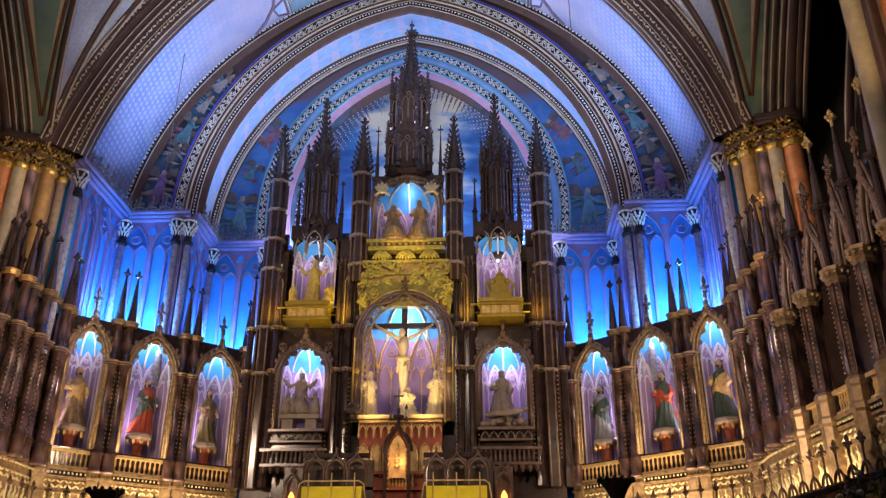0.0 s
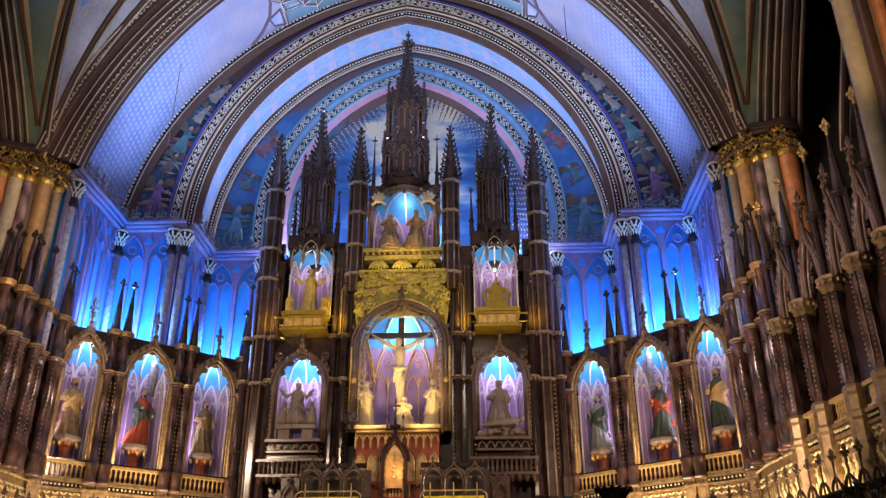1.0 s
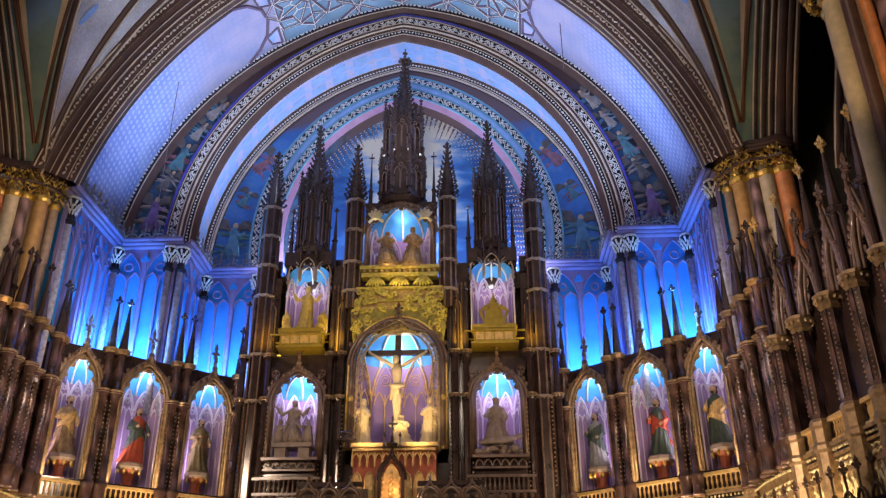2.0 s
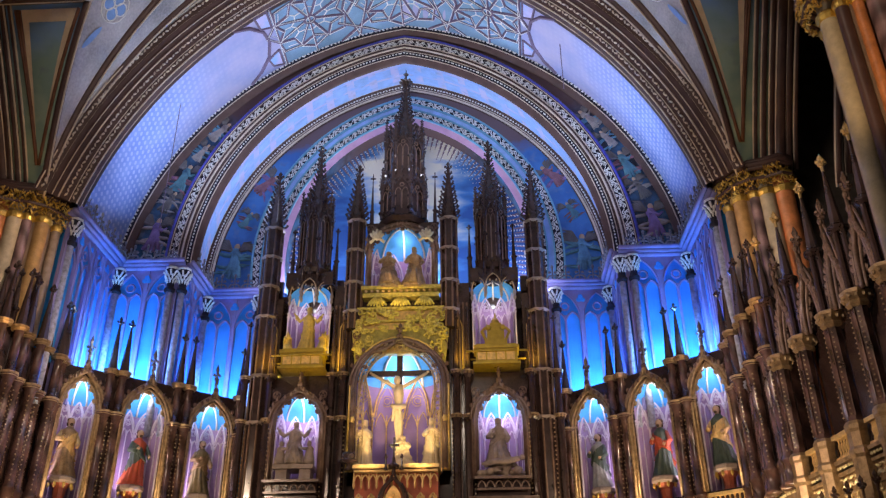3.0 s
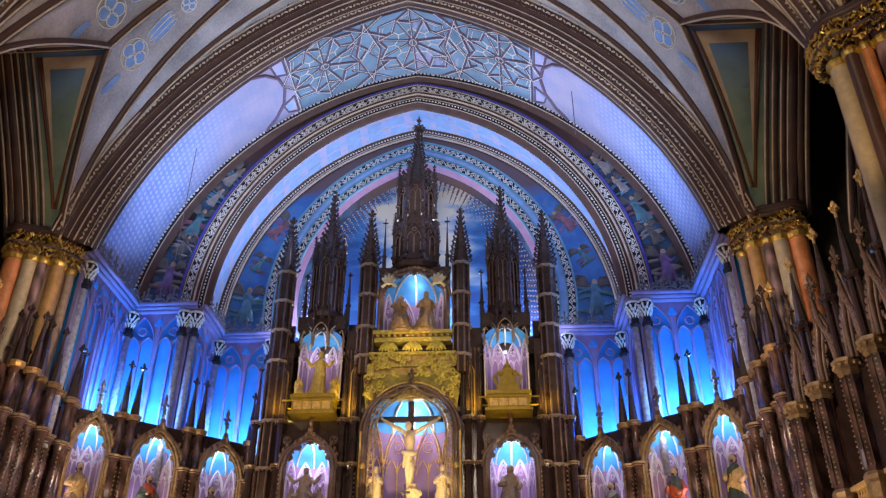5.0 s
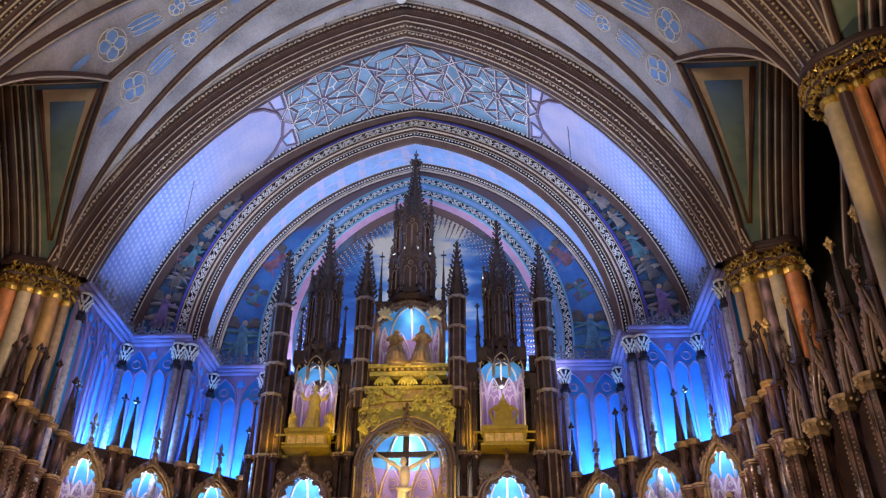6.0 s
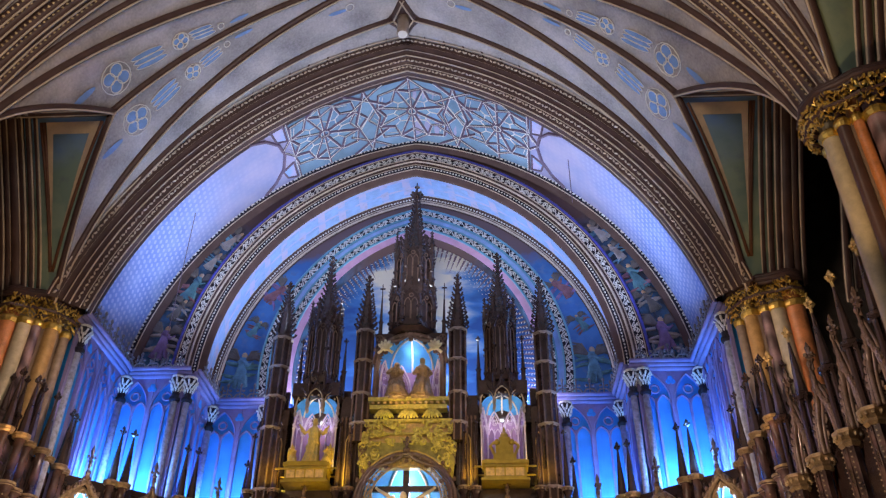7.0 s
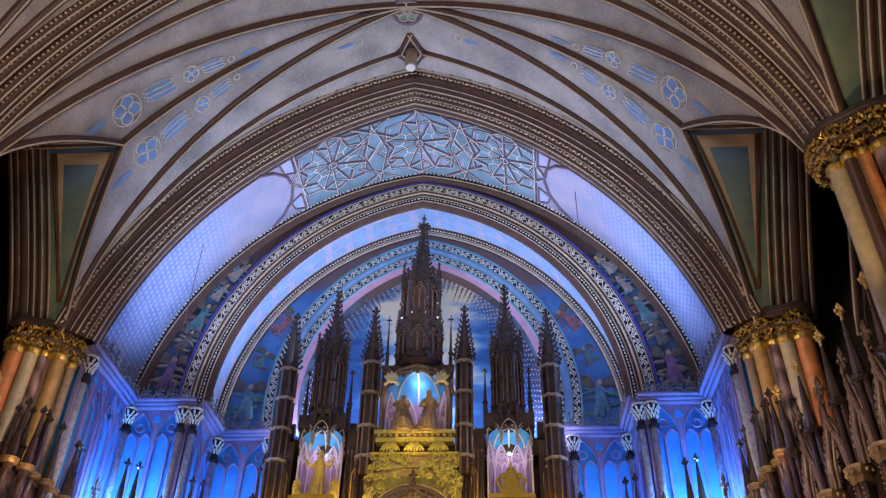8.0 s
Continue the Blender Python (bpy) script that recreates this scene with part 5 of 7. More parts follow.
# lower arcades with yellow frontals
for k in (-1, 1):
    ob = empty("altar_arcade", "dark three-arched arcade over a yellow frontal", "altar", "side arcades", pose(k * 1.62, RY - 1.3, 0))
    part("hood", Shape().box(-0.9, 0.9, 0.02, 0.12, 5.78, 5.9), WOOD, ob)
    for i in (-1, 0, 1):
        q = Shape().tube([(x + i * 0.56, 0, 5.42 + z) for x, z in [(-0.24, -0.4)] + pointed(0.24, 0.3, 6) + [(0.24, -0.4)]], 0.045, 6)
        q.tube([(x + i * 0.56, -0.04, 5.45 + z) for x, z in ogee(0.3, 0.36, 0.52)], 0.035, 5)
        for dx in (-0.13, 0.13):
            q.ball((i * 0.56 + dx, 0, 5.5), 0.06, 0.03, 0.05)
        finial(q, i * 0.56, -0.04, 5.92, 0.14, 0.05)
        part("arch", q, WOODW, ob)
    part("backing", Shape().box(-0.95, 0.95, 0.5, 0.6, 4, 5.8), DARKW, ob)
    part("frontal", Shape().box(-0.78, 0.78, -0.5, -0.3, 4.0, 4.95), YCLOTH, ob, "bright yellow altar frontal")
    q = Shape().tube([(-0.9, -0.55, 4.6), (-0.84, -0.55, 5.0), (-0.72, -0.55, 5.08), (0.72, -0.55, 5.08), (0.84, -0.55, 5.0), (0.9, -0.55, 4.6)], 0.02, 5)
    for x in (-0.6, 0.0, 0.6):
        q.tube([(x, -0.55, 4.5), (x, -0.55, 5.28)], 0.018, 5)
    part("brass_rail", q, GILT, ob, "thin brass rail")
    lamp_ob = empty("altar_lamp", "small lit amber lamp under a pointed hood", "lamp", "altar lamps", pose(k * 2.85, RY - 1.0, 4.6))
    q = Shape().tube([(x, 0, 0.5 + z) for x, z in [(-0.18, -0.5)] + pointed(0.18, 0.3, 5) + [(0.18, -0.5)]], 0.04, 5)
    q.box(-0.25, 0.25, 0.15, 0.2, 0, 1.0)
    finial(q, 0, 0, 0.82, 0.2, 0.07)
    part("hood", q, WOODW, lamp_ob)
    part("globe", Shape().lathe(0, 0.03, [(0.05, 0.0), (0.09, 0.1), (0.08, 0.22), (0.02, 0.34)], 8), GLOW, lamp_ob, "glowing amber globe", True)

# ---- screens with statue bays ----
def carve_row(s, L):
    """Foliage and little arches carved along a base panel."""
    h, n = L / 2, max(3, int(L / 0.2))
    for i in range(n):
        x = -h + (i + 0.5) * L / n
        s.tube([(x + p, -0.04, 4.35 + z) for p, z in [(-0.07, -0.35)] + pointed(0.07, 0.22, 4) + [(0.07, -0.35)]], 0.022, 4)
        s.ball((x, -0.03, 4.5), 0.035, 0.03, 0.08, 5, 3).ball((x, -0.03, 4.2), 0.05, 0.03, 0.06, 5, 3)
        s.ball((x + L / n / 2, -0.03, 4.62), 0.045, 0.03, 0.04, 5, 3)
        for q in (-1, 1):
            s.join(Shape().ball((0, 0, 0), 0.07, 0.03, 0.028, 6, 3), Matrix.Translation((x + q * 0.045, -0.04, 4.9)) @ Matrix.Rotation(q * 0.7, 4, "Y"))
            s.join(Shape().ball((0, 0, 0), 0.06, 0.03, 0.022, 6, 3), Matrix.Translation((x + q * 0.045, -0.04, 5.02)) @ Matrix.Rotation(-q * 0.6, 4, "Y"))
            s.ball((x + q * 0.05, -0.09, 5.23), 0.03, 0.03, 0.035, 5, 3)
        s.box(x + L / n / 2 - 0.012, x + L / n / 2 + 0.012, -0.03, 0.0, 4.0, 4.74)


def stall_post(ob, x):
    """A post of the stalls: gilded foot, eight-sided shaft with beaded edges, capital, slim upper shafts and a cone."""
    m = pose(x, -0.1, 0)
    part("pedestal", shared("sfoot", GILTD, lambda s: s.lathe(0, 0, [(0.2, 3.8), (0.2, 5.2), (0.23, 5.26), (0.23, 5.34), (0.2, 5.4), (0.2, 5.66), (0.22, 5.72), (0.22, 5.8), (0.17, 5.88)], 8, math.pi / 8)), None, ob, "gilded panelled foot", m=m)

    def body(s):
        s.lathe(0, 0, [(0.18, 5.86), (0.165, 5.95), (0.16, 7.72), (0.18, 7.76)], 8, math.pi / 8)
        for i in range(4):
            a = math.pi * (1.1 + 0.27 * i)
            s.tube([(0.165 * math.cos(a), 0.165 * math.sin(a), z) for z in (5.95, 7.7)], 0.02, 5)

    def capital(s):
        s.lathe(0, 0, [(0.19, 7.7), (0.23, 7.76), (0.2, 7.82), (0.26, 7.92), (0.29, 7.96), (0.29, 8.02), (0.2, 8.06)], 8, math.pi / 8)
        for i in range(12):
            a = math.tau * i / 12
            s.ball((0.26 * math.cos(a), 0.26 * math.sin(a), 7.9), 0.04, None, 0.05, 5, 3)

    def upper(s):
        for dx, dy in ((-0.1, 0.0), (0.1, 0.0), (0.0, -0.1)):
            s.lathe(dx, dy, [(0.075, 8.04), (0.06, 8.12), (0.06, 9.22), (0.08, 9.3)], 8)
        s.lathe(0, -0.02, [(0.16, 9.26), (0.21, 9.33), (0.21, 9.4), (0.13, 9.46), (0.02, 10.75)], 8)

    part("shaft", shared("spost", WOODR, body), None, ob, "dark eight-sided shaft", m=m)
    part("capital", shared("spcap", GILTD, capital), None, ob, "carved capital", m=m)
    part("pinnacle", shared("spup", WOOD, upper), None, ob, "slim shafts and a cone", m=m)
    part("finial", shared("spfin", GILT, lambda s: finial(s, 0, -0.02, 10.7, 0.4, 0.11)), None, ob, "gilded leafy finial", m=m)
    for a in (1.22, 1.78):
        tagged(part("beading", shared("spbead", GILTD, lambda s: [s.ball((0, 0, 5.98 + j * 0.1), 0.02, n=5, rings=3) for j in range(18)]), None, ob, "gilded beads", m=m @ pose(0.2 * math.cos(math.pi * a), 0.2 * math.sin(math.pi * a), 0)), kind="stuff")


def bay(name, label, a, b, stalls=False, flip=1):
    """One bay of the carved screen from plan point a to b; its x runs along the wall, y into it."""
    a, b = Vector((*a, 0)), Vector((*b, 0))
    L = (b - a).length
    ang = math.degrees(math.atan2(b.y - a.y, b.x - a.x))
    mid = (a + b) / 2
    ob = empty(name, label, "screen", "screen bays", pose(mid.x, mid.y, 0, 0, 0, ang))
    h = L / 2
    w = min(0.62, h - 0.36)
    k = f"{L:.2f}{stalls}"
    # base: gilded carved panel with ledges
    part("base_panel", shared("bp" + k, GILT, lambda s: s.box(-h, h, 0.0, 0.5, 0, 5.1).box(-h, h, -0.08, 0.5, 5.1, 5.16).box(-h, h, -0.12, 0.5, 5.3, 5.37).box(-h, h, -0.05, 0.5, 4.74, 4.78)), None, ob, "gilded carved panel")
    ob.children[-1].data.materials[0] = GILTD

    def carve(s):
        carve_row(s, L)

    part("carved_foliage", shared("cf" + k, GOLDW, carve), None, ob, "gilt foliage carving")
    # balustrade
    part("handrail", shared("hr" + k, GILT, lambda s: s.box(-h + 0.3, h - 0.3, -0.12, 0.08, 5.76, 5.84).box(-h + 0.3, h - 0.3, -0.1, 0.06, 5.37, 5.42)), None, ob)
    nb = max(6, int((L - 0.7) / 0.12))
    for i in range(nb):
        part("baluster", shared("bal", GILT, lambda s: s.lathe(0, 0, [(0.03, 5.42), (0.03, 5.47), (0.018, 5.5), (0.035, 5.6), (0.018, 5.7), (0.035, 5.76)], 6)), None, ob, m=pose(-h + 0.38 + i * (L - 0.76) / (nb - 1), -0.02, 0))
    # paired shafts at both ends (half of each pair belongs to this bay)
    for e in (-1, 1):
        x = e * (h - 0.17)
        if stalls:
            stall_post(ob, -h)
            break

        def shaft(s):
            s.lathe(0, 0, [(0.19, 5.3), (0.19, 5.36), (0.16, 5.4), (0.16, 5.74), (0.19, 5.78), (0.19, 5.84), (0.13, 5.92), (0.125, 8.08), (0.15, 8.12), (0.13, 8.16), (0.2, 8.24), (0.21, 8.32), (0.12, 8.36), (0.11, 9.36), (0.16, 9.42), (0.175, 9.5), (0.12, 9.53)], 10)
            for j in range(16):
                s.ball((0.12 * math.cos(2.2), -0.11, 6.0 + 0.13 * j), 0.024, n=4, rings=2)

        part("pedestal", shared("bped", GILTD, lambda s: s.box(-0.15, 0.15, -0.05, 0.1, 3.8, 5.3).box(-0.18, 0.18, -0.09, 0.1, 5.12, 5.18).box(-0.18, 0.18, -0.09, 0.1, 4.72, 4.78).box(-0.08, 0.08, -0.065, -0.04, 4.82, 5.08).tube([(x, -0.06, 4.3 + z) for x, z in [(-0.08, -0.4)] + pointed(0.08, 0.2, 4) + [(0.08, -0.4)]], 0.02, 4)), None, ob, m=pose(x, -0.06, 0))
        part("shaft", shared("bshaft", WOODR, shaft, True), None, ob, "reddish turned shaft with carved capital", m=pose(x, -0.1, 0))

        for zr in (8.28, 9.46):
            part("ring", shared("bring", GILTD, lambda s: s.lathe(0, 0, [(0.17, -0.07), (0.21, -0.03), (0.19, -0.01), (0.225, 0.03), (0.225, 0.06), (0.15, 0.08)], 10)), None, ob, "gilded capital ring", m=pose(x, -0.1, zr))
        for e2 in (-1, 1):
            tagged(part("beading", shared("sbeads", GILTD, lambda s: [s.ball((0, 0, 5.98 + j * 0.12), 0.022, n=5, rings=3) for j in range(18)]), None, ob, "gilded beads", m=pose(x + e2 * 0.115, -0.17, 0)), kind="stuff")

        def pin(s):
            s.lathe(0, 0, [(0.135, 9.53), (0.025, 10.85)], 8)
            finial(s, 0, 0, 10.8, 0.34, 0.1)

        part("pinnacle", shared("bpin", WOOD, pin), None, ob, "slim dark pinnacle", m=pose(x, -0.1, 0))

        def lanc(s):
            s.box(-0.1, 0.1, 0.02, 0.12, 5.4, 9.4)
            s.tube([(p, 0.0, 6.75 + z) for p, z in [(-0.07, -0.7)] + pointed(0.07, 0.16, 4) + [(0.07, -0.7)]], 0.02, 4)
            s.tube([(p, 0.0, 8.0 + z) for p, z in [(-0.07, -0.7)] + pointed(0.07, 0.16, 4) + [(0.07, -0.7)]], 0.016, 4)
            finial(s, 0, 0.0, 6.93, 0.14, 0.05)

        part("lancet_panel", shared("blan", WOODR, lanc), None, ob, m=pose(e * (h - 0.02), 0.0, 0))
        part("pier_board", shared("bpb" + k, WOODR, lambda s: s.box(-(h - w) / 2, (h - w) / 2, 0.06, 0.3, 5.2, 8.5)), None, ob, m=pose(e * (h + w) / 2, 0, 0))
    if not stalls:
        niche_parts(ob, w, 5.9, 8.55, 0.65, 0.55, 3, pose(0, 0.1, 0))
        niche_frame(ob, w, 5.9, 8.25, 0.95, 9.75, 10.4, 9.42, None, wide=h, gold=GILTD)
        part("niche_floor", shared("nf" + k, WOOD, lambda s: s.box(-w, w, 0.0, 0.6, 5.2, 5.9)), None, ob)
        part("cornice", shared("bc" + k, WOOD, lambda s: s.box(-h, h, 0.0, 0.6, 9.36, 9.46)), None, ob)
    else:
        part("stall_back", shared("sb" + k, WOOD, lambda s: s.box(-h, h, 0.75, 0.85, 5.2, 9.2)), None, ob)
        niche_frame(ob, w, 7.98, 8.05, 0.95, 9.75, 10.35, 8.98, wide=h - 0.02, gold=WOODW)
        # a cross gable from the post back to the wall
        def cross(s):
            s.tube([(0, 0.4 + x, 8.05 + z) for x, z in ogee(0.42, 0.8, 1.5)], 0.05, 6)
            for x, z in ogee(0.42, 0.8, 1.5)[1:-1]:
                s.ball((0, 0.4 + x * 1.12, 8.12 + z), 0.05, 0.06, 0.07, 5, 3)
        part("cross_gable", shared("xgab", WOODW, cross), None, ob, m=pose(-h, 0, 0))
    return ob, mid, ang



PLAN = [(9.07, 20.85), (7.84, 21.98), (6.38, 23.33), (4.93, 24.67)]
ROBES = {
    (-1, 0): ("gilded brown robed statue with crossed arms", [GILTD, GILT, SKIN]),
    (-1, 1): ("statue in a red robe and dark green cloak", [RED, DGREEN, SKIN]),
    (-1, 2): ("statue in an olive brown robe", [OLIVE, GILTD, SKIN]),
    (1, 2): ("statue in a pale grey robe and dark cloak", [GREYR, DGREEN, SKIN]),
    (1, 1): ("statue in a dark green robe with a red and gold cloak", [DGREEN, RED, SKIN]),
    (1, 0): ("statue in a dark robe with a gilded cloak", [DGREEN, GILT, SKIN]),
}
for k in (-1, 1):
    for i, (a, b) in enumerate(zip(PLAN, PLAN[1:])):
        a, b = (k * a[0], a[1]), (k * b[0], b[1])
        if k > 0:
            a, b = b, a
        ob, mid, ang = bay("screen_bay", "carved walnut screen bay with a lit statue niche", a, b)
        into = Vector((-math.sin(radians(ang)), math.cos(radians(ang)), 0))
        c = mid + into * 0.22
        cor = empty("statue_bracket", "pale carved bracket with a red panel", "bracket", "statue brackets", pose(c.x, c.y, 5.9, 0, 0, ang))
        part("top", shared("brt", GREYST, lambda s: s.lathe(0, 0, [(0.3, 0.44), (0.36, 0.5), (0.36, 0.58), (0.32, 0.62)], 8, math.pi / 8)), None, cor)
        part("stem", shared("brs", REDM, lambda s: s.lathe(0, 0, [(0.17, 0), (0.14, 0.1), (0.16, 0.3), (0.26, 0.44)], 8, math.pi / 8)), None, cor, "red panelled stem")
        for j in range(5):
            an = math.pi * (1.0 + j / 4)
            part("drop", shared("brd", GOLD, lambda s: s.lathe(0, 0, [(0.01, 0.3), (0.045, 0.36), (0.03, 0.44)], 5)), None, cor, m=pose(0.3 * math.cos(an), 0.3 * math.sin(an), 0))
        lab, mats = ROBES[(k, i)]
        statue("statue", lab, 1.55, 0.29, 50 + 3 * i + k, mats, pose(c.x, c.y, 6.54, 0, 0, ang), 1)
    side = [(9.72, 12.3), (9.62, 13.35), (9.51, 14.43), (9.4, 15.44), (9.27, 16.7), (9.16, 17.84), (9.06, 18.8), (9.0, 19.75), (9.07, 20.85)]
    for a, b in zip(side, side[1:]):
        a, b = (k * a[0], a[1]), (k * b[0], b[1])
        if k > 0:
            a, b = b, a
        if min(a[1], b[1]) < 17:
            bay("stall_bay", "dark walnut choir stall bay with a crocketed canopy", a, b, True)
        else:
            # clustered shafts at the corner
            va, vb = Vector((*a, 0)), Vector((*b, 0))
            ob = empty("corner_shafts", "clustered walnut shafts at the screen corner", "screen", m=pose(0, 0, 0))
            ob.matrix_basis = pose(*((va + vb) / 2), 0, 0, math.degrees(math.atan2((vb - va).y, (vb - va).x)))
            L = (vb - va).length
            part("base_panel", Shape().box(-L / 2, L / 2, 0.0, 0.5, 0, 5.3).box(-L / 2, L / 2, -0.1, 0.5, 5.3, 5.37), GILTD, ob)
            part("board", Shape().box(-L / 2, L / 2, 0.05, 0.4, 5.3, 9.4), WOODR, ob)
            part("carved_foliage", shared(f"cfc{L:.2f}", GOLDW, lambda s: carve_row(s, L)), None, ob, "gilt foliage carving")
            for j in range(2):
                part("shaft", MESHES["bshaft"], None, ob, m=pose(-L / 2 + L * (j + 0.5) / 2, -0.1 - 0.12 * j, 0))
                part("pinnacle", MESHES["bpin"], None, ob, m=pose(-L / 2 + L * (j + 0.5) / 2, -0.1 - 0.12 * j, 0))
                for zr in (8.28, 9.46):
                    part("ring", MESHES["bring"], None, ob, "gilded capital ring", m=pose(-L / 2 + L * (j + 0.5) / 2, -0.1 - 0.12 * j, zr))
                part("lancet_panel", MESHES["blan"], None, ob, m=pose(-L / 2 + L * j / 2, 0.0, 0))
                for e2 in (-1, 1):
                    tagged(part("beading", MESHES["sbeads"], None, ob, m=pose(-L / 2 + L * (j + 0.5) / 2 + e2 * 0.115, -0.17 - 0.12 * j, 0)), kind="stuff")
    # tall double shafts before the pier
    ob = empty("pinnacle_cluster", "tall dark walnut shafts with slender cones before the pier", "pinnacle", "pinnacle clusters", pose(k * 9.3, 19.1, 0))
    for dx, dy in ((-0.2, 0.05), (0.12, -0.15), (0.42, -0.3)):
        q = Shape().lathe(dx * k, dy, [(0.16, 5.3), (0.16, 7.8), (0.2, 7.9), (0.2, 8.02), (0.13, 8.06), (0.13, 9.5), (0.18, 9.58), (0.18, 9.66), (0.12, 9.7)], 8, math.pi / 8)
        part("shaft", q, WOOD, ob)
        q = Shape().lathe(dx * k, dy, [(0.12, 9.7), (0.11, 10.1), (0.15, 10.17), (0.15, 10.23), (0.1, 10.28), (0.02, 11.1)], 8, math.pi / 8)
        finial(q, dx * k, dy, 11.05, 0.3, 0.08)
        part("cone", q, WOOD, ob, "slender cone with a finial")
    # gilded crest of the front row of stalls
    path = [Vector((k * 8.9, 14.0, 0)), Vector((k * 8.4, 17.5, 0)), Vector((k * 8.1, 19.6, 0)), Vector((k * 7.0, 21.0, 0)), Vector((k * 4.3, 23.3, 0))]
    ob = empty("stall_crest", "dark crest of the choir stalls with leafy finials", "choir stalls", "stall crests")
    for a, b in zip(path, path[1:]):
        n = max(2, int((b - a).length / 0.42))
        d = (b - a).normalized()
        q = Shape().tube([a + Vector((0, 0, 3.92)), b + Vector((0, 0, 3.92))], 0.07, 6)
        q.add([a, b, b + Vector((0, 0, 3.9)), a + Vector((0, 0, 3.9))], [(0, 1, 2, 3)])
        part("cornice", q, WOOD, ob)
        for i in range(n):
            p = a + (b - a) * (i + 0.5) / n

            def crest(s):
                s.tube([(x, 0, 3.95 + z) for x, z in pointed(0.17, 0.25, 4)], 0.03, 5)
                s.tube([(0, 0, 3.95), (0, 0, 4.55)], 0.02, 5)
                finial(s, 0, 0, 4.42, 0.32, 0.08)

            part("crest_finial", shared("crest", WOODW, crest), None, ob, m=pose(p.x, p.y, 0, 0, 0, math.degrees(math.atan2(d.y, d.x))))
# ---- blue walls: tracery, colonnettes, cornice and cresting ----
def tracery(s, W, z0=8.5, zs=12.3):
    """Blind windows: two pointed lights, each of two lancets and an eye, under a forked head; bars raised from the wall."""
    h = W / 2
    for c in (-h / 2, h / 2):
        w = h / 2 - 0.05
        q = Shape()
        spandrel(q, w, zs, pointed(w, 0.95), 13.4, -0.07, 0.0, h / 2)
        s.join(q, Matrix.Translation((c, 0, 0)))
        s.tube([(c - w, -0.08, z0)] + [(c + x, -0.08, zs + z) for x, z in pointed(w, 0.95)] + [(c + w, -0.08, z0)], 0.035, 5)
        s.box(c - 0.035, c + 0.035, -0.06, 0.0, z0, zs + 0.15)
        for e in (-1, 1):
            cx = c + e * w / 2
            s.tube([(cx + x, -0.04, zs - 0.1 + z) for x, z in pointed(w / 2, 0.36, 6)], 0.04, 5)
            s.box(c + e * w - 0.03, c + e * w + 0.03, -0.08, 0.0, z0, zs)
        s.tube([(c + 0.13 * math.cos(t), -0.04, zs + 0.46 + 0.13 * math.sin(t)) for t in [math.tau * j / 12 for j in range(13)]], 0.035, 5)
    for x in (-h + 0.05, 0, h - 0.05):
        s.box(x - 0.06, x + 0.06, -0.1, 0.0, z0, 13.4)


def eyes(s, W):
    """Small trefoils painted bright blue on the tracery's head."""
    h = W / 2
    for x, z, r in ((0.0, 13.02, 0.09), (-h + 0.2, 13.1, 0.055), (h - 0.2, 13.1, 0.055)):
        for j in range(3):
            a = math.pi / 2 + j * math.tau / 3
            s.ball((x + r * 0.8 * math.cos(a), -0.1, z + r * 0.8 * math.sin(a)), r, 0.012, r, 8, 4)


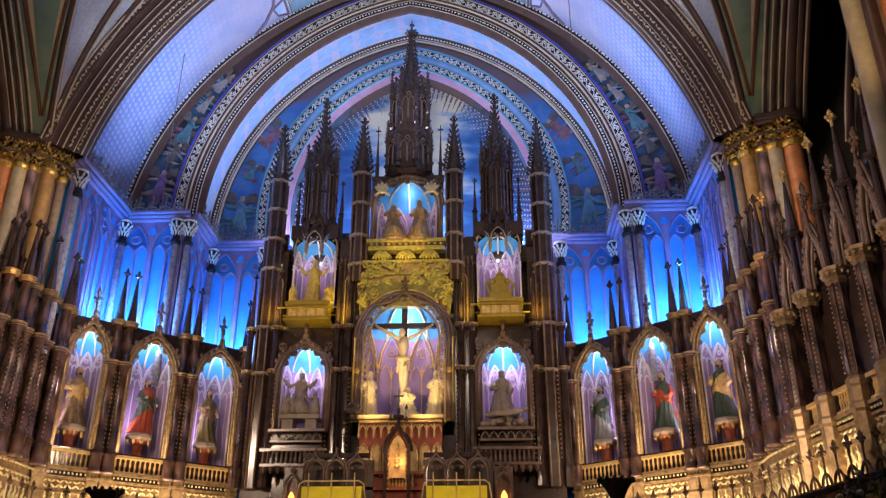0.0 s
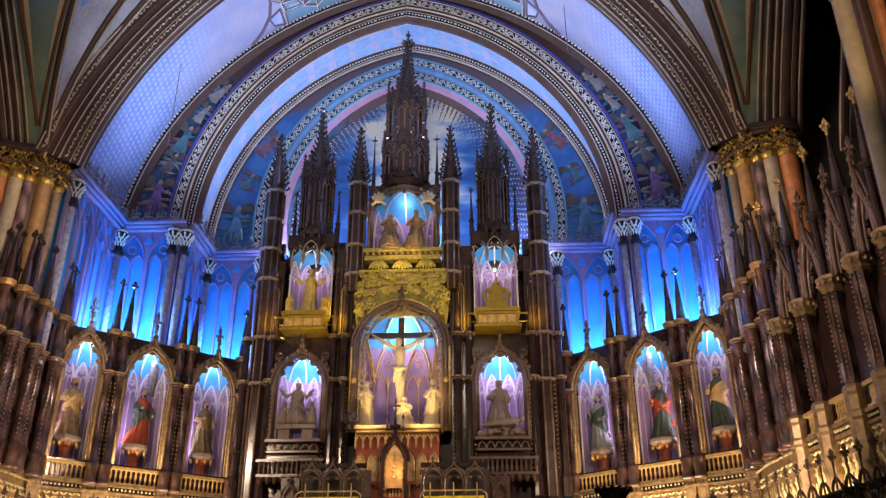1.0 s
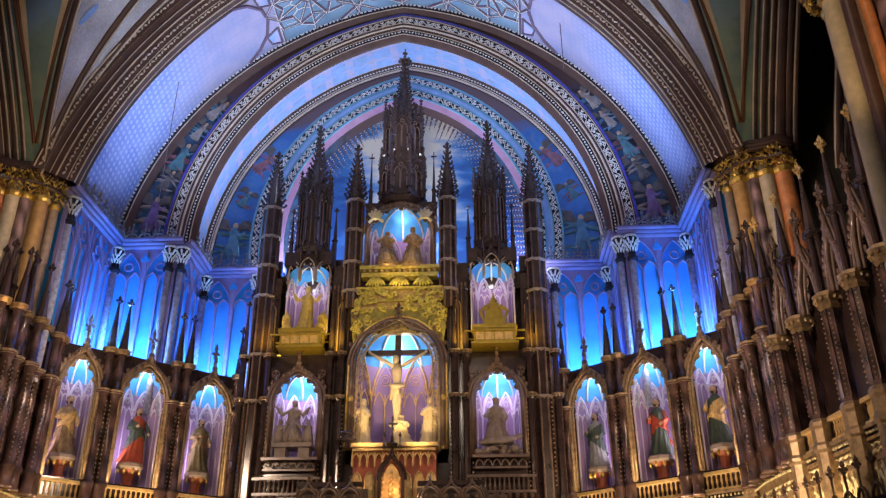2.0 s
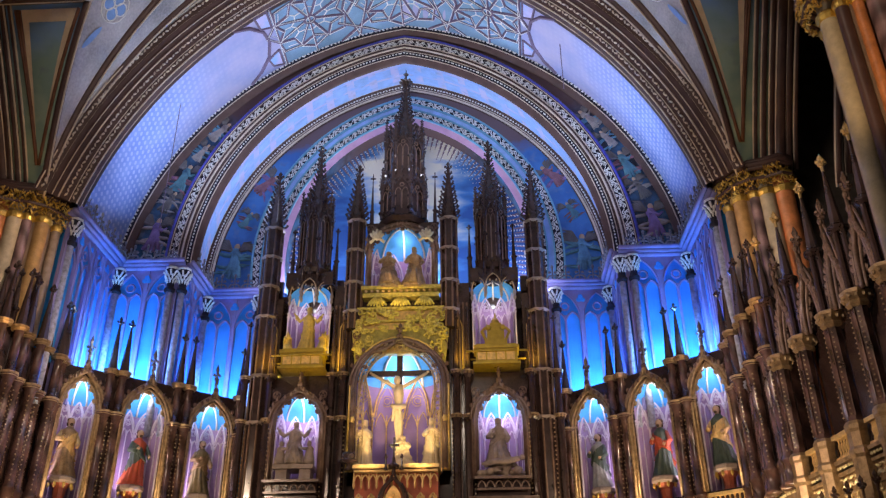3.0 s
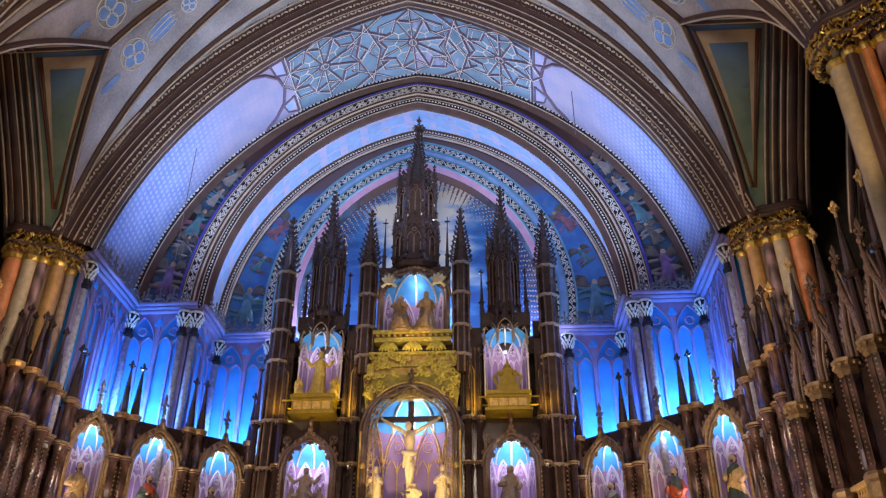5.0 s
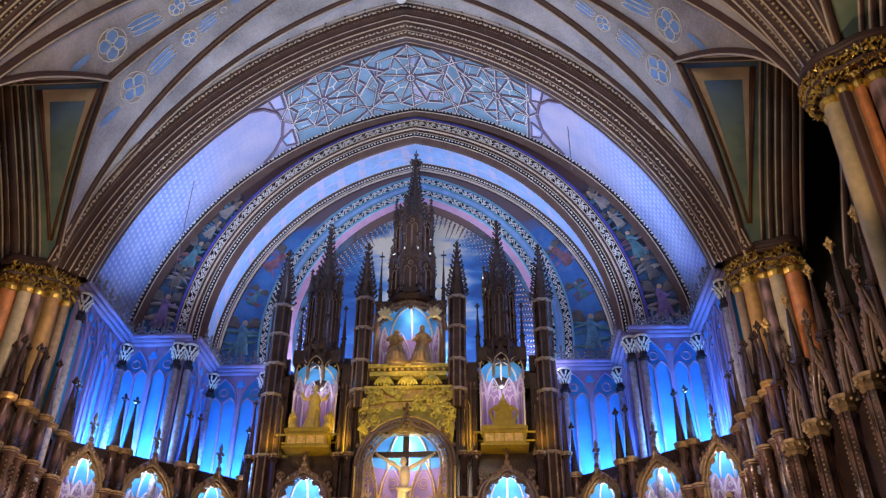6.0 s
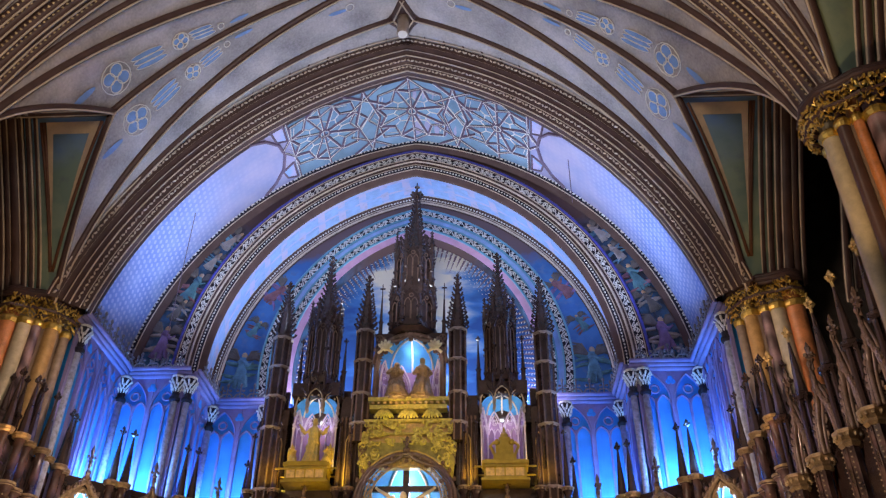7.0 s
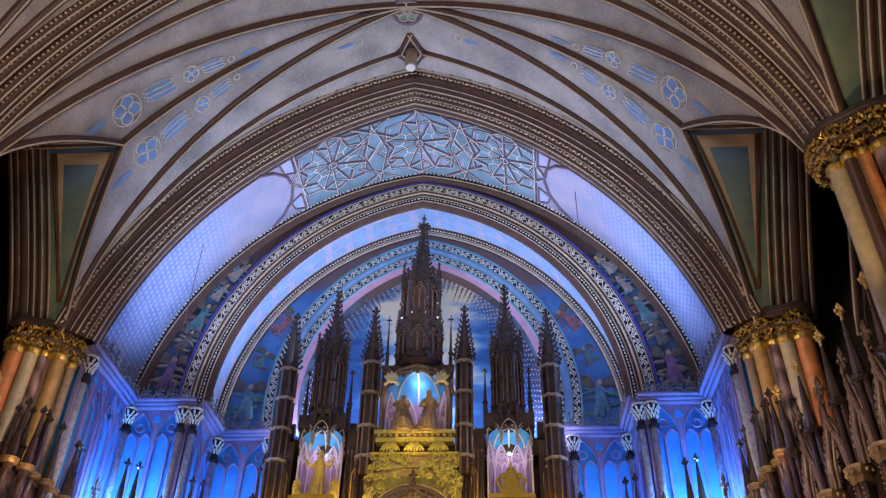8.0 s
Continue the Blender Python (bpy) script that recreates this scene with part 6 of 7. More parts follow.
CUT = [(9.03, 19.75), (9.05, 23.35), (6.95, 23.35), (6.95, 25.65), (4.7, 25.65)]
for k in (-1, 1):
    for (xa, ya), (xb, yb) in zip(CUT, CUT[1:]):
        a, b = Vector((k * xa, ya, 0)), Vector((k * xb, yb, 0))
        if k > 0:
            a, b = b, a
        L, mid = (b - a).length, (a + b) / 2
        m = pose(mid.x, mid.y, 0, 0, 0, math.degrees(math.atan2((b - a).y, (b - a).x)))
        n = 2 if L > 3 else 1
        for i in range(n):
            part("blind_tracery", shared(f"tr{L / n:.2f}", BRIB, lambda s: tracery(s, L / n - 0.1)), None, wall_chancel, "lilac blind tracery on the wall", m=m @ pose((i - (n - 1) / 2) * L / n, -0.004, 0))
            part("blue_eye", shared(f"ey{L / n:.2f}", BWALL, lambda s: eyes(s, L / n - 0.1)), None, wall_chancel, "bright blue trefoils", m=m @ pose((i - (n - 1) / 2) * L / n, -0.004, 0))
        # cornice and cresting
        q = Shape()
        for z, y, r in ((13.42, -0.12, 0.08), (13.5, -0.24, 0.07), (13.58, -0.36, 0.07)):
            q.tube([(-L / 2 - 0.15, y, z), (L / 2 + 0.15, y, z)], r, 8)
        part("cornice", q, BRIB, wall_chancel, "lilac moulded cornice", True, m)
        nf = int(L / 0.42)
        for i in range(nf):
            def fleur(s):
                s.tube([(0, 0, 13.6), (0, 0, 14.0)], 0.025, 5)
                s.ball((0, 0, 14.05), 0.05, 0.04, 0.08).ball((-0.1, 0, 13.85), 0.06, 0.04, 0.05).ball((0.1, 0, 13.85), 0.06, 0.04, 0.05)
                s.tube([(-0.2, 0, 13.6), (-0.12, 0, 13.72), (0, 0, 13.74), (0.12, 0, 13.72), (0.2, 0, 13.6)], 0.03, 5)
            part("crest_fleuron", shared("fleur", SILVERD, fleur), None, wall_chancel, "dark silvered crest fleuron", m=m @ pose(-L / 2 + L * (i + 0.5) / nf, -0.42, 0))
    for x, y in ((8.92, 23.2), (7.2, 23.2), (6.85, 23.3), (6.8, 25.5), (5.0, 25.5), (8.9, 20.0)):
        col = tagged(new("colonnette"), "blue-lit colonnette with a silvered leaf capital", kind="structure")
        col.matrix_basis = pose(k * x, y, 0)
        part("shaft", shared("colsh", SPIRAL, lambda s: s.lathe(0, 0, [(0.1, 8), (0.1, 12.6)], 12), True), None, col)
        part("band", shared("colbd", NAVY, lambda s: s.lathe(0, 0, [(0.14, 12.52), (0.17, 12.58), (0.17, 12.64), (0.12, 12.7)], 12)), None, col, "dark band")

        def cap(s):
            rnd = random.Random(3)
            for row in range(3):
                for i in range(9):
                    a, z, r = math.tau * (i + 0.5 * row) / 9, 12.9 + 0.13 * row, 0.115 + 0.03 * row
                    c, d = math.cos(a), math.sin(a)
                    s.tube([(r * 0.8 * c, r * 0.8 * d, z - 0.09), (r * 1.1 * c, r * 1.1 * d, z), (r * 1.5 * c, r * 1.5 * d, z + 0.05), (r * 1.55 * c, r * 1.55 * d, z + rnd.uniform(-0.02, 0.02))], [0.02, 0.032, 0.036, 0.01], 5)
            s.lathe(0, 0, [(0.18, 13.28), (0.22, 13.32), (0.22, 13.37)], 8)

        part("bell", shared("colbell", NAVY, lambda s: s.lathe(0, 0, [(0.11, 12.66), (0.12, 12.85), (0.18, 13.2), (0.2, 13.3)], 10)), None, col, "dark bell of the capital")
        part("leaf_capital", shared("colcap", SILVER, cap), None, col, "silvered leaf capital")

# ---- clustered piers with gilded capitals ----
def pier(name, label, shafts, core, path, z_cap, lo=0.0):
    """shafts: (x, y, radius, material); path: plan of the capital's front."""
    ob = tagged(new(name), label, kind="structure")
    part("core", Shape().box(*core, lo, z_cap + 0.75), STONE, ob)
    for x, y, r, mt in shafts:
        q = Shape().lathe(x, y, [(r * 1.2, lo), (r * 1.2, 0.5), (r, 0.6), (r, z_cap - 0.12), (r * 1.25, z_cap - 0.06), (r * 1.25, z_cap), (r * 0.9, z_cap + 0.05), (r * 1.1, z_cap + 0.4)], 14)
        part("shaft", q, mt, ob, smooth=True)
        part("necking", Shape().lathe(x, y, [(r * 1.15, z_cap - 0.14), (r * 1.35, z_cap - 0.06), (r * 1.35, z_cap + 0.0), (r * 1.1, z_cap + 0.06)], 14), GOLD, ob, "gilded neck ring")
    rnd = random.Random(12)
    run = [Vector((*p, 0)) for p in path]
    leaves = Shape()
    for a, b in zip(run, run[1:]):
        n = max(2, int((b - a).length / 0.03))
        out = Vector(((b - a).y, -(b - a).x, 0)).normalized()
        if (out.x * (run[0] + run[-1]).x) > 0 and abs(out.x) > 0.3:
            out = -out
        for i in range(n):
            for z, rr in ((0.1, 0.03), (0.25, 0.08), (0.4, 0.13), (0.52, 0.18)):
                p = a.lerp(b, (i + rnd.random()) / n) + out * (rr * 0.8 - 0.06)
                c = Matrix.Translation((p.x, p.y, z_cap + z + rnd.uniform(-0.07, 0.07))) @ Euler((rnd.uniform(-0.9, 0.9), rnd.uniform(-0.9, 0.9), rnd.uniform(0, 6.28))).to_matrix().to_4x4()
                leaves.join(Shape().ball((0, 0, 0), rnd.uniform(0.02, 0.04), 0.012, rnd.uniform(0.04, 0.08), 5, 3), c)
    part("leaf_capital", leaves, GOLD, ob, "gilded leaf capital")
    for a, b in zip(run, run[1:]):
        part("capital_bell", Shape().tube([a + Vector((0, 0, z_cap + 0.3)), b + Vector((0, 0, z_cap + 0.3))], 0.05, 6), BROWN, ob)
    for h, r in ((0.62, 0.07), (0.72, 0.1), (0.82, 0.07)):
        part("abacus", Shape().tube([p + Vector((0, 0, z_cap + h)) for p in run], r, 8), BROWN, ob, "brown moulded abacus", True)
    return ob


def pts(k, rows):
    return [(k * r[0], *r[1:]) for r in rows]


for k in (-1, 1):
    pier("pier_chancel", "clustered pier of coloured marble shafts with gilded capital",
         pts(k, [(10.4, 18.82, 0.24, ORANGE), (10.0, 18.92, 0.2, CREAMS), (9.7, 19.02, 0.13, PURPLE), (9.4, 19.25, 0.19, OCHRE), (9.22, 19.7, 0.12, GREYST)]),
         (*sorted((k * 9.35, k * 10.7)), 19.1, 20.2), pts(k, [(10.72, 18.9), (10.6, 18.55), (10.3, 18.45), (9.95, 18.65), (9.6, 18.75), (9.25, 19.0), (9.05, 19.4), (8.95, 19.95)]), 12.95)
    pier("pier_nave", "clustered nave pier with cream and gilded shafts",
         pts(k, [(9.2, 12.3, 0.17, CREAMS), (9.3, 11.95, 0.12, BROWN), (9.53, 11.8, 0.1, ORANGE), (9.85, 11.7, 0.2, PURPLE), (10.2, 11.6, 0.17, BROWN), (9.35, 12.7, 0.13, GREYST), (10.65, 11.7, 0.17, CREAMS)]),
         (*sorted((k * 9.4, k * 10.95)), 11.85, 13.0), pts(k, [(9.45, 13.05), (8.95, 12.8), (8.85, 12.3), (9.0, 11.85), (9.3, 11.65), (9.55, 11.4), (9.95, 11.25), (10.45, 11.2), (10.95, 11.3)]), 12.8)
    lamp_wall = Shape().box(*sorted((k * 10.9, k * 11.1)), -8, 20.3, 0, 10.2)
    setting("wall_gallery", lamp_wall, DARKW, "dark gallery front")

# ---- skylight with star tracery in the chancel vault ----
def dome_point(sx, y, off=0.0):
    """A point on the chancel vault; sx: distance from the ridge along the curve."""
    P = ((19.6, -3.72, 10.62, 12.72), (21.3, -2.7, 11.48, 11.76), (23.1, -1.65, 12.34, 10.8))
    a, b = (P[0], P[1]) if y < 21.3 else (P[1], P[2])
    f = (y - a[0]) / (b[0] - a[0])
    cx, cz, r = (a[i] + (b[i] - a[i]) * f for i in (1, 2, 3))
    t = math.acos(-cx / r) - abs(sx) / r
    side = 1 if sx >= 0 else -1
    return Vector((side * (cx + (r - off) * math.cos(t)), y, cz + (r - off) * math.sin(t)))


edges = Shape()


def strip(s, pa, pb, w, off, n=6):
    """A bar on the vault between two points of its plane, with a pale edge."""
    if w > 0.035:
        d = Vector((pb[0] - pa[0], pb[1] - pa[1]))
        e = Vector((-d.y, d.x)).normalized() * w * 0.9
        edges.tube([dome_point(pa[0] + e.x + d.x * i / n, max(19.65, min(23.05, pa[1] + e.y + d.y * i / n)), off + w * 0.7) for i in range(n + 1)], 0.014, 4)
    q = [dome_point(pa[0] + (pb[0] - pa[0]) * i / n, max(19.65, min(23.05, pa[1] + (pb[1] - pa[1]) * i / n)), off) for i in range(n + 1)]
    return s.tube(q, w, 5)


sky = tagged(new("skylight"), "leaded skylight with star tracery in the vault", kind="structure")
EDGE = 4.55
part("panes", Shape().grid([[dome_point(-EDGE + 2 * EDGE * i / 40, 19.62 + 3.46 * j / 8, 0.01) for i in range(41)] for j in range(9)]), GLASSB, sky, "blue-grey glass panes", True)
bars, fine = Shape(), Shape()
YM = 21.25
stars = ((-3.28, YM - 0.12), (0.0, YM + 0.1), (3.28, YM - 0.12))
for hx, hy in stars:
    at = lambda r, a: (hx + r * math.cos(a), hy + r * 1.0 * math.sin(a))
    ring = [at(0.2, math.tau * j / 12) for j in range(13)]
    for a, b in zip(ring, ring[1:]):
        strip(bars, a, b, 0.05, 0.06, 1)
    for i in range(8):
        a = math.tau * i / 8 + math.pi / 8
        strip(bars, at(0.2, a), at(1.35, a), 0.045, 0.04)
        for e in (-1, 1):
            strip(bars, at(1.35, a), at(0.98, a + e * math.pi / 8), 0.045, 0.04)
            strip(bars, at(1.35, a), at(1.62, a + e * math.pi / 8), 0.04, 0.04)
        c = a + math.pi / 8
        strip(fine, at(0.98, c), at(0.68, c), 0.022, 0.02, 2)
        for e in (-1, 1):
            strip(fine, at(0.68, c), at(0.55, c + e * math.pi / 8), 0.022, 0.02, 2)
            strip(fine, at(1.2, a + e * 0.0), at(1.4, c), 0.015, 0.02, 2)
for x in (-1.64, 1.64):
    for pa, pb in (((x, 19.7), (x + 0.45, 21.3)), ((x + 0.45, 21.3), (x, 23.0)), ((x, 23.0), (x - 0.45, 21.3)), ((x - 0.45, 21.3), (x, 19.7)), ((x - 0.7, 19.65), (x + 0.7, 20.7)), ((x + 0.7, 19.65), (x - 0.7, 20.7)), ((x - 0.7, 23.05), (x + 0.7, 22.0)), ((x + 0.7, 23.05), (x - 0.7, 22.0))):
        strip(bars, pa, pb, 0.045, 0.05)
    for e in (-1, 1):
        strip(fine, (x, YM), (x + e * 0.3, YM + 0.5), 0.02, 0.02, 2)
        strip(fine, (x, YM), (x + e * 0.3, YM - 0.5), 0.02, 0.02, 2)
strip(bars, (0, 19.65), (0, 23.05), 0.045, 0.05)
for e in (-1, 1):
    for x in (3.28, 4.5):
        strip(bars, (e * x, 19.65), (e * x, 23.05), 0.04, 0.04)
part("star_bars", bars, MAUVE, sky, "mauve star-shaped glazing bars")
part("bar_edges", edges, WHITE, sky, "pale edges of the bars")
part("glazing_bars", fine, WHITE, sky, "fine white glazing bars")
# curved frame of the diaper fields and the small painted corner panels
for e in (-1, 1):
    edge = [(5.9, 19.65), (5.35, 20.0), (4.95, 20.6), (4.85, 21.3), (5.05, 22.1), (5.5, 22.7), (6.0, 23.05)]
    q = Shape()
    for a, b in zip(edge, edge[1:]):
        strip(q, (e * a[0], a[1]), (e * b[0], b[1]), 0.06, 0.03, 3)
    part("curved_frame", q, MAUVE, chancel_vault, "mauve curved frame")
    for c in (20.1, 22.45):
        q = Shape()
        cs = [(4.62, c - 0.45), (5.1, c - 0.2 if c > 21 else c - 0.45), (5.0, c + 0.3), (4.62, c + 0.5)]
        for a, b in zip(cs, cs[1:] + cs[:1]):
            strip(q, (e * a[0], a[1]), (e * b[0], b[1]), 0.04, 0.03, 2)
        part("corner_panel_frame", q, MAUVE, chancel_vault)
        q = Shape().add([dome_point(e * a, min(23.0, max(19.7, b)), 0.025) for a, b in cs], [(0, 1, 2, 3)])
        part("corner_panel", q, LBAND, chancel_vault, "painted blue corner panel")

# ---- painted ornaments of the nave vault ----
def patch(s, side, z, y, a, b, turn=0.0, off=0.03):
    """A flat painted lobe on the vault; a runs up the curve, b along the nave."""
    ang = math.asin((z - A1[1]) / VR)
    T = Vector((-side * math.sin(ang), 0, math.cos(ang)))
    N = Vector((-side * math.cos(ang), 0, -math.sin(ang)))
    Y = Vector((0, 1, 0))
    c = on_vault(side, z, y) + N * off
    u, v = T * math.cos(turn) + Y * math.sin(turn), Y * math.cos(turn) - T * math.sin(turn)
    return s.add([c + u * a * math.cos(t) + v * b * math.sin(t) for t in [math.tau * i / 14 for i in range(14)]], [tuple(range(14))])


def loop(s, side, z, y, a, b, turn=0.0, w=0.018):
    q = Shape()
    patch(q, side, z, y, a, b, turn, 0.035)
    return s.tube(q.v + q.v[:1], w, 4)


orn, lin = Shape(), Shape()
for k in (-1, 1):
    for sg in (-1, 1):
        for base in (15.95,):
            def Y(d):
                return base + sg * d
            tn = 0.35 * sg
            for z, d, r in ((18.25, 0.8, 0.24), (19.93, 0.58, 0.13)):
                for i in range(4):
                    an = math.pi / 4 + i * math.pi / 2 + tn
                    patch(orn, k, z + r * 0.8 * math.cos(an), Y(d) + r * math.sin(an), r * 0.72, r * 0.72)
                    loop(lin, k, z + r * 0.8 * math.cos(an), Y(d) + r * math.sin(an), r * 0.8, r * 0.8)
                loop(lin, k, z, Y(d), r * 2.0, r * 2.0)
            for z, d, a, b in ((19.15, 0.7, 0.5, 0.075), (20.42, 0.46, 0.36, 0.055)):
                for e in (-1, 0, 1):
                    patch(orn, k, z + 0.02 * e, Y(d) + e * b * 2.2, a, b, -tn * 0.5)
                    loop(lin, k, z + 0.02 * e, Y(d) + e * b * 2.2, a * 1.05, b * 1.25, -tn * 0.5, 0.012)
            loop(lin, k, 20.82, Y(0.34), 0.1, 0.1)
            patch(orn, k, 21.2, Y(0.28), 0.32, 0.06)
            patch(orn, k, 17.35, Y(1.0), 0.42, 0.1)
            # small ones near the ridge
            loop(lin, k, 22.97, Y(0.87), 0.13, 0.13)
            patch(orn, k, 22.8, Y(0.92), 0.3, 0.07)
part("painted_lobes", orn, ORNB, ceiling_nave, "painted blue lobes")
part("painted_outlines", lin, WHITE, ceiling_nave, "pale painted outlines")
# tan frames of the painted side cells, with a dark and a gilded line outside them
q, q2 = Shape(), Shape()
for k in (-1, 1):
    for sg in (-1, 1):
        def rim(f, d, side=k, s=sg):
            """A point just below the cell's surface; d: from its inner edge (0) to its outer one (1)."""
            x0 = abs(on_vault(side, cell(-s * f), 0).x) + 0.22
            return Vector((side * (x0 + (9.5 - x0) * d), 15.95 + s * 2.9 * f, cell(-s * f) - 0.02))
        fs = [0.05 + 0.075 * i for i in range(12)]
        q.grid([[rim(f, 0.0), rim(f, 0.13)] for f in fs]).grid([[rim(f, 0.87), rim(f, 1.0)] for f in fs])
        q.grid([[rim(f, 0.13 + 0.74 * i / 4) for i in range(5)] for f in (0.05, 0.085, 0.12)])
        for d in (-0.04, 1.04, 1.1):
            q2.tube([rim(f, d) for f in fs], 0.045, 5)
part("painted_frame", q, TAN, ceiling_nave, "tan painted panel frames")
part("frame_roll", q2, REDB, ceiling_nave, "red-brown rolls beside the panel frames", True)

# pierced boss and the pendant spotlight at the ridge
boss = empty("ceiling_boss", "round pierced vault boss with six lobes", "ceiling boss", m=pose(0, 16.12, CROWN - 0.08))
part("rim", Shape().tube([(0.46 * math.cos(t), 0.46 * math.sin(t), -0.04) for t in [math.tau * i / 24 for i in range(25)]], 0.07, 6), MAUVE, boss)
part("plate", Shape().lathe(0, 0, [(0.44, 0.0), (0.44, 0.05)], 20), GREEN, boss)
for i in range(6):
    a = math.tau * i / 6
    part("lobe", Shape().tube([(0.26 * math.cos(a) + 0.14 * math.cos(t), 0.26 * math.sin(a) + 0.14 * math.sin(t), -0.05) for t in [math.tau * j / 10 for j in range(11)]], 0.025, 5), CREAM, boss)
part("eye", Shape().tube([(0.08 * math.cos(t), 0.08 * math.sin(t), -0.05) for t in [math.tau * j / 8 for j in range(9)]], 0.025, 5), CREAM, boss)
sp = empty("spotlight", "white cylinder spotlight hanging from the vault", "spotlight", m=pose(0, 17.75, CROWN - 0.1))
part("housing", Shape().lathe(0, 0, [(0.17, -0.75), (0.2, -0.73), (0.2, 0.0), (0.1, 0.12)], 14), GREYST, sp, smooth=True)
part("lens", Shape().lathe(0, 0, [(0.155, -0.77), (0.155, -0.74)], 14), WHITE, sp)
part("back_plate", Shape().add([(0, -0.62, 0.02), (0.62, 0, -0.08), (0, 0.62, 0.02), (-0.62, 0, -0.08)], [(0, 1, 2, 3)]), BROWN, sp)

# ---- painted angels of the arches, as plain raised shapes ----
AC = [material(n, c, 0.7, vary=0.35, scale=5) for n, c in (("mauve_paint", (0.22, 0.15, 0.34)), ("teal_paint", (0.08, 0.22, 0.27)), ("ivory_grey_paint", (0.3, 0.27, 0.26)), ("rose_paint", (0.26, 0.12, 0.15)), ("sky_paint", (0.09, 0.24, 0.36)), ("feather_paint", (0.13, 0.12, 0.12)), ("dark_paint", (0.045, 0.04, 0.045)))]


def angel(parent, x, y, z, size, tilt, robe, wing):
    """A painted figure reduced to plain draped shapes."""
    m = pose(x, y, z, 0, tilt, 0)
    rnd = random.Random(int(z * 100 + x * 10))
    s = Shape()
    for i in range(8):
        f = -1 + i / 3.5
        s.tube([(0.03 * f * size, 0, 0.12 * size), (0.1 * f * size + 0.03, -0.004, -0.2 * size), ((0.2 * f + rnd.uniform(-0.05, 0.05)) * size, 0.0, (-0.52 + 0.05 * abs(f)) * size)], [0.05 * size, 0.055 * size, 0.035 * size], 6)
    s.ball((0, 0, 0.14 * size), 0.13 * size, 0.05, 0.16 * size, 8, 5)
    s.tube([(-0.05 * size, -0.01, 0.18 * size), (0.16 * size, -0.02, 0.06 * size), (0.27 * size, -0.02, 0.14 * size)], [0.06 * size, 0.045 * size, 0.02 * size], 6)
    part("robe", s, AC[robe], parent, "painted robe shape", True, m)
    s = Shape()
    for e, g in ((-1, 1.0), (1, 0.8)):
        for i in range(5):
            a = (0.5 + 0.22 * i) * e
            s.tube([(0.08 * e * size, 0.01, 0.2 * size), (0.08 * e * size + 0.28 * g * size * math.sin(a), 0.01, 0.22 * size + 0.28 * g * size * math.cos(a)), (0.1 * e * size + 0.5 * g * size * math.sin(a * 1.3), 0.01, 0.2 * size + 0.42 * g * size * math.cos(a * 1.3))], [0.03 * size, 0.05 * size, 0.01], 5)
    part("wings", s, AC[wing], parent, "painted feathered shapes", True, m)
    part("round", Shape().ball((0.02 * size, -0.006, 0.32 * size), 0.07 * size, 0.02, 0.085 * size, 8, 5), SKIN, parent, "painted round shape", True, m)
    # loose ends of drapery flying out to the sides
    s = Shape()
    for i in range(7):
        e = 1 if i % 2 else -1
        x0, z0, dz = e * rnd.uniform(0.05, 0.15), rnd.uniform(-0.45, 0.15), rnd.uniform(-0.2, 0.12)
        s.tube([(x0 * size, 0.005, z0 * size), ((x0 + e * 0.18) * size, 0.0, (z0 + dz * 0.3) * size), ((x0 + e * rnd.uniform(0.3, 0.45)) * size, 0.005, (z0 + dz) * size)], [0.05 * size, 0.045 * size, 0.008], 5)
    part("drapery", s, AC[(robe + 2) % 5], parent, "painted flying drapery", True, m)


def mid_band(oa, ra, ob, rb, z):
    """Half-way between two arches at a height."""
    return (oa[0] + math.sqrt(ra ** 2 - (z - oa[1]) ** 2) + ob[0] + math.sqrt(rb ** 2 - (z - ob[1]) ** 2)) / 2


for k in (-1, 1):
    for z, sz, tl, rb in ((14.75, 1.35, 6, 0), (15.95, 0.95, 30, 5), (16.9, 1.2, 24, 1), (17.9, 0.85, 40, 2), (18.75, 1.0, 50, 2)):
        angel(apse_arch, k * mid_band(O2, 10.5, I2, 9.3, z), 23.31, z, sz, k * -tl * 0.9, rb, 5)
    for z, sz, tl, rb in ((14.9, 1.5, 2, 4), (16.5, 0.8, 30, 1), (18.0, 1.15, 48, 3)):
        angel(inner_arch, k * mid_band(O3, 8.36, I3, 7.1, z), 25.61, z, sz, k * -tl, rb, 5)
    for i in range(5):
        part("crest_shape", shared("pcr", SILVERD, lambda s: s.ball((0, 0, 13.95), 0.09, 0.05, 0.14).ball((-0.12, 0, 13.75), 0.09, 0.05, 0.09).ball((0.12, 0, 13.75), 0.09, 0.05, 0.09)), None, apse_arch, m=pose(k * (7.5 + 0.35 * i), 23.25, 0))

# lilac rays and rows of stars along the top of the mural
s, rays = Shape(), Shape()
for j in range(8):
    arch_beads(s, *I3, 5.86 - 0.1 * j, 26.18, 0.045 - 0.003 * j, 0.21, shape=(1.3, 0.3, 0.4))
tagged(part("mural_stars", s, SILVER, None, "rows of silvered stars over the sky mural"), kind="stuff", category="stars")
outer, rnd = arc(*I3, 5.94, 90), random.Random(9)
for (xa, za), (xb, zb) in zip(outer[4:-4:2], outer[5:-4:2]):
    d = Vector((-xa, 0, 15.5 - za)).normalized()
    rays.add([(xa, 26.194, za), (xb, 26.194, zb), Vector(((xa + xb) / 2, 26.194, (za + zb) / 2)) + d * rnd.uniform(0.5, 1.0)], [(0, 1, 2)])
tagged(part("mural_rays", rays, MAUVE, None, "painted lilac-grey rays round the sky mural"), kind="stuff", category="rays")
